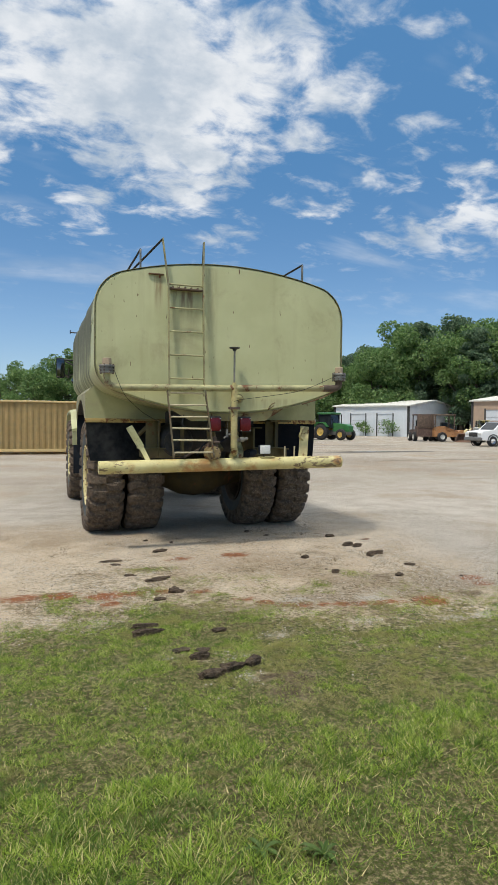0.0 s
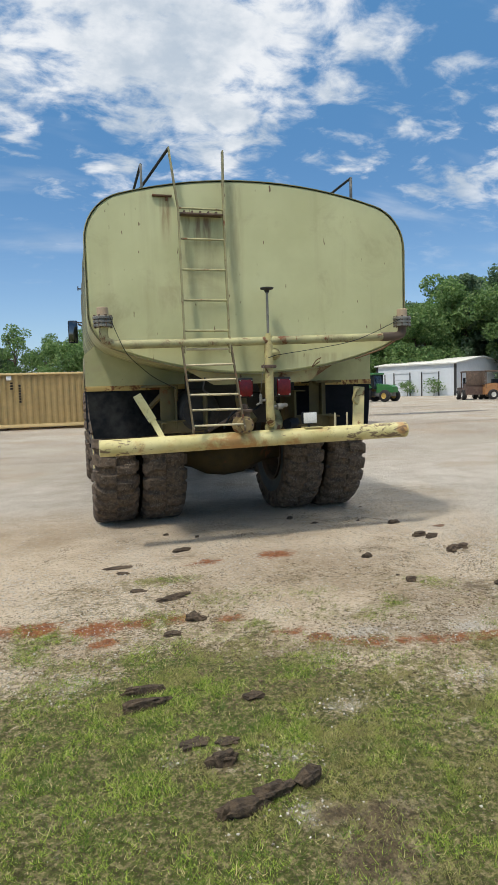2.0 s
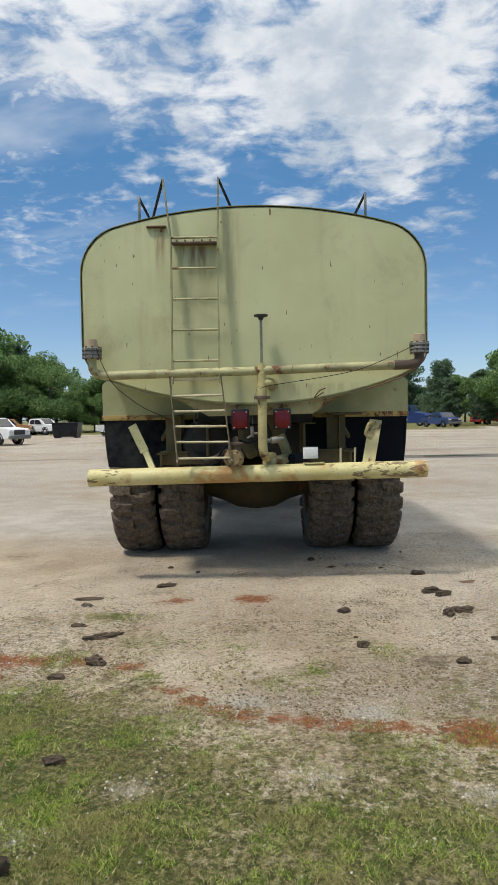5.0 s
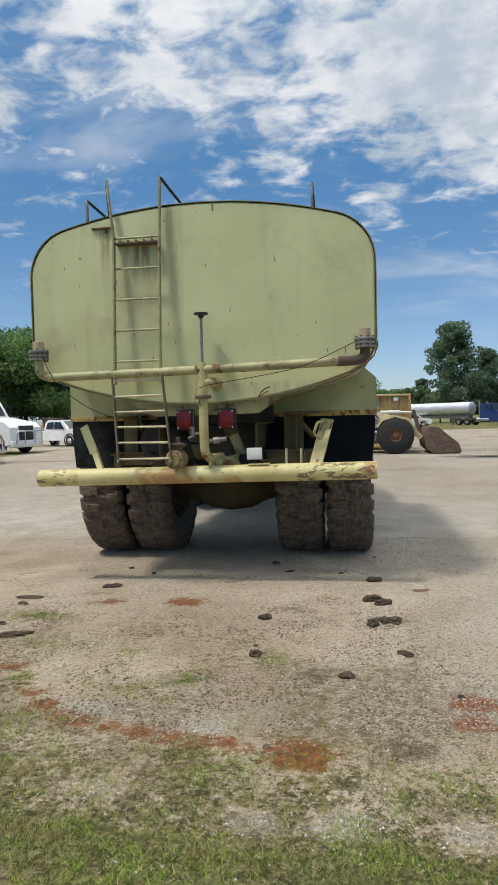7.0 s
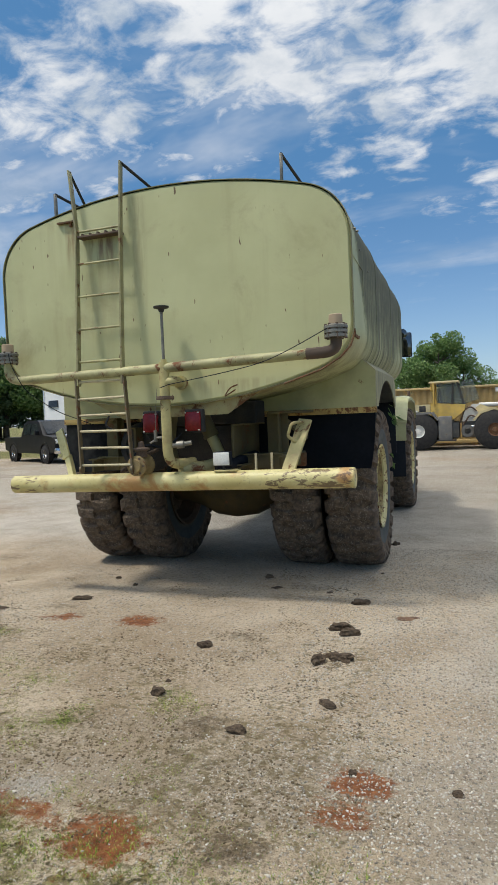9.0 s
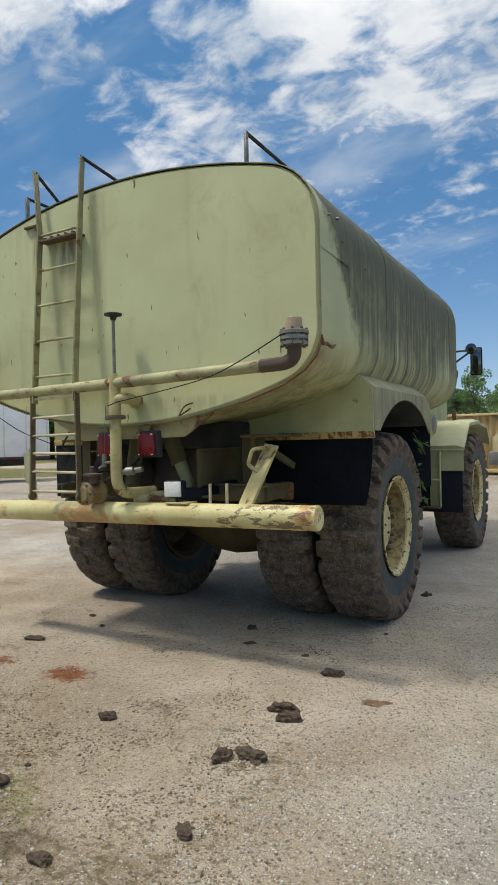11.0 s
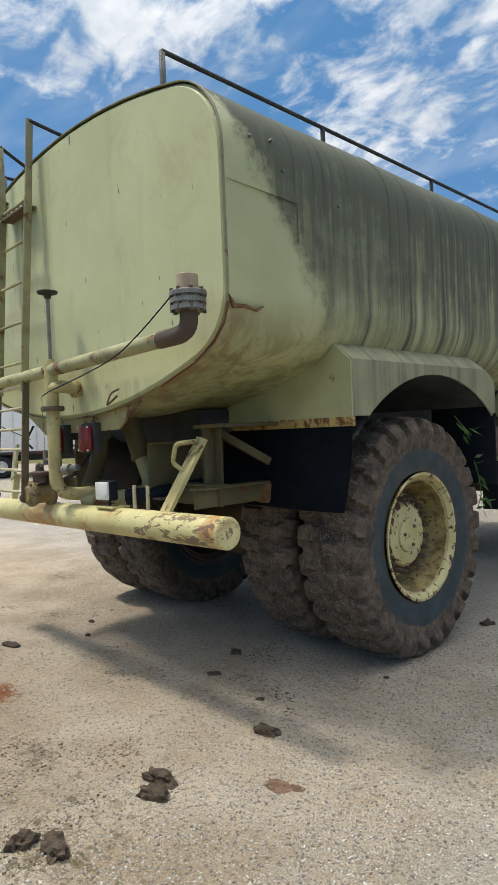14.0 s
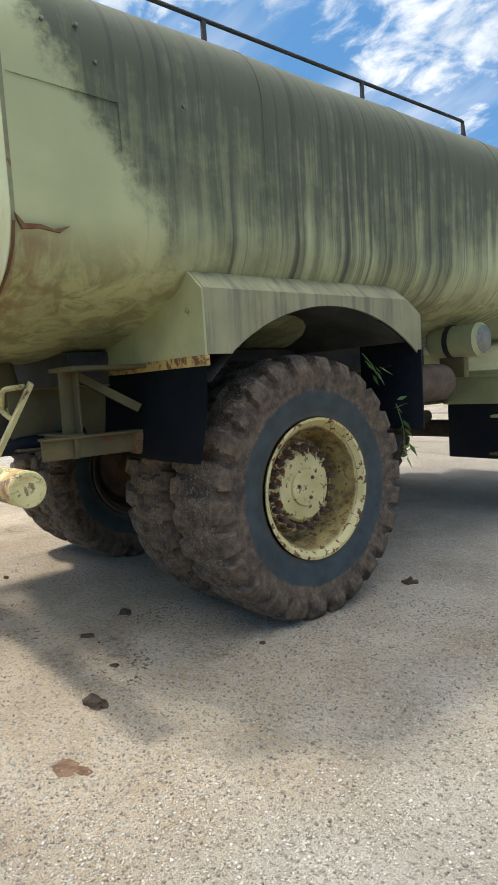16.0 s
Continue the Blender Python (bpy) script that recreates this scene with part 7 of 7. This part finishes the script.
def semi(x, y, turn, paint, label, sleeper=True):
    """A road tractor, nose towards +x."""
    m = empty("road_tractor", pose(x, y, 0, 0, 0, turn), label, "truck", "parked vehicles")
    for s in (-1, 1):
        road_wheel(m, 2.9, s * 1.0, 0.52, 0.30, CHROME)
        for wx in (-2.4, -3.75):
            road_wheel(m, wx, s * 0.92, 0.52, 0.55, CHROME)
    part("frame", boxes(((-4.6, -0.45, 0.62), (3.6, 0.45, 0.92), 0.02)), DARKSTEEL, m)
    roof = [(-1.55, 0.75), (-1.55, 3.75), (-1.3, 3.95), (0.1, 3.75), (1.0, 3.1)] if sleeper else [(-0.35, 0.75), (-0.35, 2.85), (-0.2, 2.95), (0.6, 2.95), (1.05, 2.85)]
    cab = car_body(m, roof + [(1.62, 2.05), (3.55, 1.72), (3.9, 1.45), (3.95, 0.55), (3.5, 0.45), (3.4, 0.9), (2.9, 1.12), (2.4, 0.9), (2.25, 0.5), (-0.3, 0.5)], 1.22, paint)
    for s in (-1, 1):
        part("door_window", side_glass([(0.35, 2.15), (0.35, 2.76), (0.98, 2.74), (1.38, 2.15)], 1.22, 3.95 if sleeper else 2.95, s), GLASS, cab)
        if sleeper:
            part("sleeper_window", side_glass([(-1.15, 2.7), (-1.15, 3.1), (-0.35, 3.1), (-0.35, 2.7)], 1.22, 3.95, s), GLASS, cab)
        part("cab_mirror", boxes(((1.45, s * 1.42 - 0.08, 2.1), (1.55, s * 1.42 + 0.08, 2.75), 0.03)), BLACK, cab)
        part("headlight", boxes(((3.35, s * 0.92 - 0.16, 1.0), (3.88, s * 0.92 + 0.22, 1.28), 0.05)), CLEARLENS, cab)
        part("tank", tubes(([(-0.9, s * 0.95, 0.75), (1.0, s * 0.95, 0.75)], 0.30, 16)), CHROME, m)
    part("windscreen", strip(bmesh.new(), (1.05, 0, 3.02), (1.60, 0, 2.15), 1.9, 0.04, (1, 0, 0.6)), GLASS, cab)
    part("grille", boxes(((3.85, -0.55, 0.75), (3.97, 0.55, 1.55), 0.03)), DARKSTEEL, cab)
    part("bumper", boxes(((3.7, -1.2, 0.35), (4.08, 1.2, 0.72), 0.08)), paint, cab)
    part("grille_guard", tubes((bend([(4.15, -1.0, 0.55), (4.2, -0.95, 1.25), (4.2, 0.95, 1.25), (4.15, 1.0, 0.55)], 0.18), 0.04, 8), ([(4.2, -0.4, 0.6), (4.2, -0.4, 1.25)], 0.035, 8), ([(4.2, 0.4, 0.6), (4.2, 0.4, 1.25)], 0.035, 8)), CHROME, cab)
    for s in (-1, 1):
        part("stack", tubes(([(-1.75 if sleeper else -0.55, s * 0.95, 1.0), (-1.75 if sleeper else -0.55, s * 0.95, 3.9 if sleeper else 3.3)], 0.08, 10)), CHROME, m)
    return m


def tank_trailer(x, y, turn):
    m = empty("tank_trailer", pose(x, y, 0, 0, 0, turn), "long silver tanker trailer hitched to a blue truck", "trailer", "parked vehicles")
    part("tank", lathe(bmesh.new(), [(-5.6, 0.0), (-5.55, 0.6), (-5.35, 0.92), (5.2, 0.92), (5.4, 0.6), (5.45, 0.0)], 32, "x", (0, 0, 2.35)), SILVER, m)
    part("frame", boxes(((-5.2, -0.5, 1.0), (5.0, 0.5, 1.45), 0.02)), GREY, m)
    part("fender", boxes(((-5.3, -1.2, 1.08), (-2.4, 1.2, 1.16), 0.03)), CHROME, m)
    for wx in (-4.6, -3.3):
        for s in (-1, 1):
            road_wheel(m, wx, s * 0.95, 0.52, 0.5, CHROME)
    part("leg", boxes(((2.4, -0.8, 0.0), (2.6, -0.6, 1.1), 0.01)), GREY, m)
    part("leg", boxes(((2.4, 0.6, 0.0), (2.6, 0.8, 1.1), 0.01)), GREY, m)


def box_trailer(x, y, turn):
    m = empty("box_trailer", pose(x, y, 0, 0, 0, turn), "white box semi-trailer with ribbed side panels", "trailer", "parked vehicles")
    part("body", boxes(((-6.0, -1.25, 1.15), (6.0, 1.25, 3.9), 0.05)), WHITE, m)
    for k in range(13):
        part("side_rib", boxes(((-5.9 + 0.98 * k, -1.28, 1.2), (-5.84 + 0.98 * k, -1.25, 3.85), 0.005)), PALE, m)
    part("side_skirt_rail", boxes(((-6.0, -1.275, 1.05), (6.0, -1.20, 1.18), 0.01)), DARKSTEEL, m)
    for k in range(10):
        part("reflector", boxes(((-5.6 + 1.2 * k, -1.283, 1.08), (-5.2 + 1.2 * k, -1.272, 1.14))), REDLENS, m)
    part("frame", boxes(((-5.6, -0.6, 0.75), (5.0, 0.6, 1.15), 0.02)), DARKSTEEL, m)
    for wx in (-4.8, -3.5):
        for s in (-1, 1):
            road_wheel(m, wx, s * 0.95, 0.52, 0.5, PALE)


semi(-19.6, 27.7, -14, WHITE, "white sleeper-cab road tractor parked on the yard")
pickup(-15.44, 19.2, -30, BLACK, "black pickup truck with chrome grille guard", True)
pickup(-18.4, 36.9, -22, WHITE, "white pickup truck parked at the grass edge")
box_trailer(-23.6, 13.0, 62)
semi(21.8, 83.6, -45, NAVY, "dark blue road tractor in front of a pine tree", sleeper=False)
tank_trailer(16.5, 88.9, -45)
pickup(23.8, 73.5, -70, NAVY, "dark blue pickup truck far across the yard")
pickup(10.1, 74.4, 5, WHITE, "white pickup truck behind the container")
pickup(31.5, 31.0, 178, WHITE, "white pickup truck parked before the tan shed")
semi(37.0, 89.0, -160, REDP, "red road tractor far across the yard", sleeper=False)
pickup(-27.5, 63.0, 10, ORANGE, "old faded orange pickup among scrap")
pickup(-12.6, 55.0, 20, WHITE, "white pickup truck parked beyond the container")
pickup(-24.5, 65.0, -25, WHITE, "white car body among scrap in the grass")


def dumpster(x, y, turn, paint, label):
    m = empty("dumpster", pose(x, y, 0, 0, 0, turn), label, "dumpster", "dumpsters")
    part("body", plates(([(-1.05, 0.12), (-1.2, 1.35), (1.2, 1.35), (1.05, 0.12)], "y", -0.75, 0.75)), paint, m)
    part("lid", boxes(((-1.22, -0.8, 1.35), (1.22, 0.8, 1.43), 0.03)), BLACK, m)
    for k in (-0.5, 0.5):
        part("rib", boxes(((k - 0.04, -0.79, 0.2), (k + 0.04, -0.75, 1.33), 0.01)), paint, m)
    if paint is BROWNP:
        part("white_disc", lathe(bmesh.new(), [(-0.80, 0.0), (-0.80, 0.24), (-0.77, 0.24), (-0.77, 0.0)], 24, "y", (0, 0, 0.8)), WHITE, m)
    for k in (-0.9, 0.9):
        part("foot", boxes(((k - 0.1, -0.7, 0.0), (k + 0.1, 0.7, 0.13))), DARKSTEEL, m)


dumpster(-8.7, 40.3, 4, BROWNP, "dark brown steel dumpster with round white mark")
dumpster(-17.2, 51.3, 0, BLACK, "black steel dumpster near the trees")


def pallet_hut(x, y):
    m = empty("timber_crate", pose(x, y, 0, 0, 0, 15), "open timber crate frame beside parked trucks", "crate")
    for a in (-0.8, 0.8):
        for b in (-0.6, 0.6):
            part("post", boxes(((a - 0.06, b - 0.06, 0), (a + 0.06, b + 0.06, 2.1), 0.01)), plain("raw_timber", (0.30, 0.20, 0.11), (0.42, 0.30, 0.18), 4.0), m)
    part("top", boxes(((-0.95, -0.75, 2.0), (0.95, 0.75, 2.15), 0.01)), BROWNSTEEL, m)


pallet_hut(-25.5, 50.5)


def tractor(x, y, turn):
    m = empty("farm_tractor", pose(x, y, 0, 0, 0, turn), "green farm tractor with yellow wheels and dark cab", "tractor", "yard machines")
    for s in (-1, 1):
        road_wheel(m, -0.9, s * 0.85, 0.80, 0.45, LOADER)
        road_wheel(m, 1.35, s * 0.80, 0.55, 0.35, LOADER)
        part("fender", plates(([(-1.75, 1.3), (-1.35, 1.72), (-0.5, 1.74), (-0.1, 1.3), (-0.2, 1.28), (-0.55, 1.64), (-1.3, 1.62), (-1.65, 1.26)], "y", min(s * 0.6, s * 1.1), max(s * 0.6, s * 1.1))), GREEN, m)
    part("hood", plates(([(0.1, 0.85), (0.1, 1.68), (1.6, 1.52), (1.95, 1.35), (1.98, 0.85)], "y", -0.38, 0.38)), GREEN, m)
    part("chassis", boxes(((-1.1, -0.35, 0.5), (1.8, 0.35, 0.95), 0.03)), GREY, m)
    cab = part("cab", plates(([(-1.25, 1.2), (-1.3, 2.5), (0.0, 2.5), (0.2, 1.2)], "y", -0.72, 0.72)), GLASS, m)
    part("cab_roof", boxes(((-1.45, -0.85, 2.48), (0.2, 0.85, 2.68), 0.06)), GREEN, cab)
    for px in (-1.28, 0.06):
        for s in (-1, 1):
            part("cab_post", boxes(((px - 0.05, s * 0.72 - 0.05, 1.2), (px + 0.05, s * 0.72 + 0.05, 2.5), 0.01)), BLACK, cab)
    part("exhaust", tubes(([(0.6, 0.35, 1.5), (0.6, 0.35, 2.5)], 0.05, 8)), BLACK, m)
    part("mower", boxes(((-3.6, -1.2, 0.15), (-1.6, 1.2, 0.75), 0.1)), BROWNP, m)


tractor(25.2, 47.2, -62)


def roller(x, y, turn, paint, label):
    """An old machine: rusty screen roof, body, wheels."""
    m = empty("old_forklift", pose(x, y, 0, 0, 0, turn), label, "forklift", "yard machines")
    for s in (-1, 1):
        road_wheel(m, -0.9, s * 0.75, 0.45, 0.35, PALE)
        road_wheel(m, 0.95, s * 0.75, 0.42, 0.35, PALE)
    part("body", plates(([(-1.6, 0.45), (-1.6, 1.35), (-0.6, 1.45), (-0.5, 0.95), (0.7, 0.95), (0.9, 1.1), (1.7, 1.05), (1.75, 0.45)], "y", -0.7, 0.7)), paint, m)
    for px in (-1.5, 0.3):
        for s in (-1, 1):
            part("roof_post", boxes(((px - 0.05, s * 0.65 - 0.05, 1.0), (px + 0.05, s * 0.65 + 0.05, 2.5), 0.01)), BROWNSTEEL, m)
    part("roof_guard", boxes(((-1.6, -0.75, 2.45), (0.4, 0.75, 2.56), 0.02)), BROWNSTEEL, m)
    part("seat", boxes(((-0.7, -0.3, 1.1), (-0.2, 0.3, 1.8), 0.05)), BLACK, m)
    part("screen", boxes(((-1.66, -0.7, 1.3), (-1.60, 0.7, 2.45), 0.01)), BROWNSTEEL, m)
    return m


def backhoe(x, y, turn):
    m = empty("backhoe", pose(x, y, 0, 0, 0, turn), "dirty white backhoe with raised arm", "backhoe", "yard machines")
    for s in (-1, 1):
        road_wheel(m, -0.9, s * 0.85, 0.70, 0.42, PALE)
        road_wheel(m, 1.2, s * 0.8, 0.52, 0.34, PALE)
    part("body", plates(([(-1.2, 0.6), (-1.2, 1.2), (0.1, 1.3), (0.2, 1.55), (1.7, 1.4), (1.75, 0.6)], "y", -0.5, 0.5)), PALE, m)
    part("cab", plates(([(-0.9, 1.2), (-0.9, 2.5), (0.1, 2.5), (0.2, 1.3)], "y", -0.65, 0.65)), GLASS, m)
    part("cab_roof", boxes(((-1.0, -0.75, 2.48), (0.25, 0.75, 2.62), 0.04)), PALE, m)
    part("boom", tubes((bend([(-1.2, 0, 1.0), (-2.2, 0, 2.9), (-2.9, 0, 1.4)], 0.2), 0.14, 8)), PALE, m)
    part("bucket", boxes(((1.9, -1.0, 1.3), (2.5, 1.0, 2.0), 0.1)), RUSTY, m)


roller(34.3, 41.6, -15, ORANGE, "rusty orange forklift with roof guard before the sheds")
roller(32.6, 43.6, 70, BROWNP, "rust-brown machine with screen roof before the sheds")
tractor2 = wheel_loader(37.0, 40.6, 205, painted("pale_yellow", (0.50, 0.42, 0.14), 0.7, 0.4, 4.0, 0.3), "small faded yellow tractor loader before the sheds", "yard machines")
tractor2.matrix_basis = pose(37.0, 40.4, 0, 0, 0, 205) @ Matrix.Diagonal((0.75, 0.75, 0.75, 1))
backhoe(39.6, 38.6, 190)


def shed(name, corner, along, length, across, depth, eave, peak, mat, openings, label):
    """A metal shed: a long front with doors from the corner along one way, gable across."""
    m = empty(name, Matrix.Translation((*corner, 0)) @ Matrix.Rotation(math.atan2(along[1], along[0]), 4, "Z"), label, "shed", "sheds")
    flip = 1 if along[0] * across[1] - along[1] * across[0] > 0 else -1
    D = flip * depth
    lo, hi = min(0, D), max(0, D)

    def wall(a, b, y0, y1, z0, z1, nm="wall", mt=mat):
        return part(nm, boxes(((a, y0, z0), (b, y1, z1))), mt, m)
    edge, at = 0.0, sorted(openings)
    for (a, b, top, kind) in at:
        wall(edge, a, min(0, flip * 0.2), max(0, flip * 0.2), 0, eave)
        wall(a, b, min(0, flip * 0.2), max(0, flip * 0.2), top, eave)
        if kind == "roller":
            d = part("roller_door", boxes(((a, min(flip * 0.08, flip * 0.14), 0), (b, max(flip * 0.08, flip * 0.14), top))), SHEDW, m, "white roller door")
            for k in range(1, int(top / 0.5)):
                part("door_slat", boxes(((a + 0.02, min(flip * 0.06, flip * 0.09), 0.5 * k), (b - 0.02, max(flip * 0.06, flip * 0.09), 0.5 * k + 0.03))), GREY, d)
        elif kind == "half":
            part("roller_door", boxes(((a, min(flip * 0.08, flip * 0.14), top * 0.55), (b, max(flip * 0.08, flip * 0.14), top))), SHEDW, m, "half-raised white roller door")
        part("door_trim", boxes(((a - 0.15, min(-flip * 0.03, flip * 0.03), 0), (a, max(-flip * 0.03, flip * 0.03), top + 0.12))), DARKSTEEL, m)
        part("door_trim", boxes(((b, min(-flip * 0.03, flip * 0.03), 0), (b + 0.15, max(-flip * 0.03, flip * 0.03), top + 0.12))), DARKSTEEL, m)
        edge = b
    wall(edge, length, min(0, flip * 0.2), max(0, flip * 0.2), 0, eave)
    wall(0, length, min(D, D - flip * 0.2), max(D, D - flip * 0.2), 0, eave)
    for x in (0.0, length):
        bm = plate(bmesh.new(), [(lo, 0), (lo, eave), ((lo + hi) / 2, peak), (hi, eave), (hi, 0)], "x", x - 0.1, x + 0.1)
        g = part("gable_wall", bm, mat, m)
        if x == 0.0:
            part("gable_window", boxes(((-0.16, flip * 2.2 - 0.3, 0.9), (-0.09, flip * 2.2 + 0.3, 2.1), 0.01)), GLASS, g)
            part("gable_window", boxes(((-0.16, flip * 3.0 - 0.3, 0.9), (-0.09, flip * 3.0 + 0.3, 2.1), 0.01)), GLASS, g)
        part("corner_trim", boxes(((x - 0.14, min(-flip * 0.04, flip * 0.12), 0), (x + 0.14, max(-flip * 0.04, flip * 0.12), eave + 0.05))), DARKSTEEL, m)
    bm = bmesh.new()
    plate(bm, [(lo - 0.25, eave - 0.02), ((lo + hi) / 2, peak + 0.05), (hi + 0.25, eave - 0.02), (hi + 0.25, eave + 0.14), ((lo + hi) / 2, peak + 0.22), (lo - 0.25, eave + 0.14)], "x", -0.3, length + 0.3)
    part("roof", bm, PALE, m, "pale metal roof", 0)
    part("interior_floor", boxes(((0.2, lo + 0.3, 0.0), (length - 0.2, hi - 0.3, 0.05))), DARKHOLE, m)
    for k in range(int(length / 0.9)):
        part("wall_rib", boxes(((0.45 + 0.9 * k, min(-flip * 0.025, 0), eave - 0.5), (0.52 + 0.9 * k, max(-flip * 0.025, 0), eave))), mat, m)
    return m


shed("white_shed", (42.3, 60.5), (-0.5, 0.87), 11.0, (0.87, 0.5), 15.0, 3.9, 4.7, SHEDW, [(2.2, 4.4, 2.9, "roller"), (6.2, 8.4, 2.9, "roller")], "white metal-clad shed with roller doors under trees")
shed("tan_shed", (47.2, 54.4), (0.5, -0.87), 34.0, (0.87, 0.5), 18.0, 4.4, 5.2, SHEDT, [(1.6, 5.2, 3.4, "roller"), (12.5, 16.5, 3.4, "half"), (22.0, 26.0, 3.4, "open")], "long tan metal-clad workshop shed with open bays")


def bush(x, y, h, seed):
    b = broad_tree(h, h * 0.45, seed, "bush", 500, 0.12, "green bush against the white shed", 1.4)
    b["category"], b["group"] = "bush", "bushes by the shed"
    b.matrix_basis = pose(x, y, 0)


bush(40.5, 62.3, 2.2, 31)
bush(38.6, 65.4, 1.9, 32)
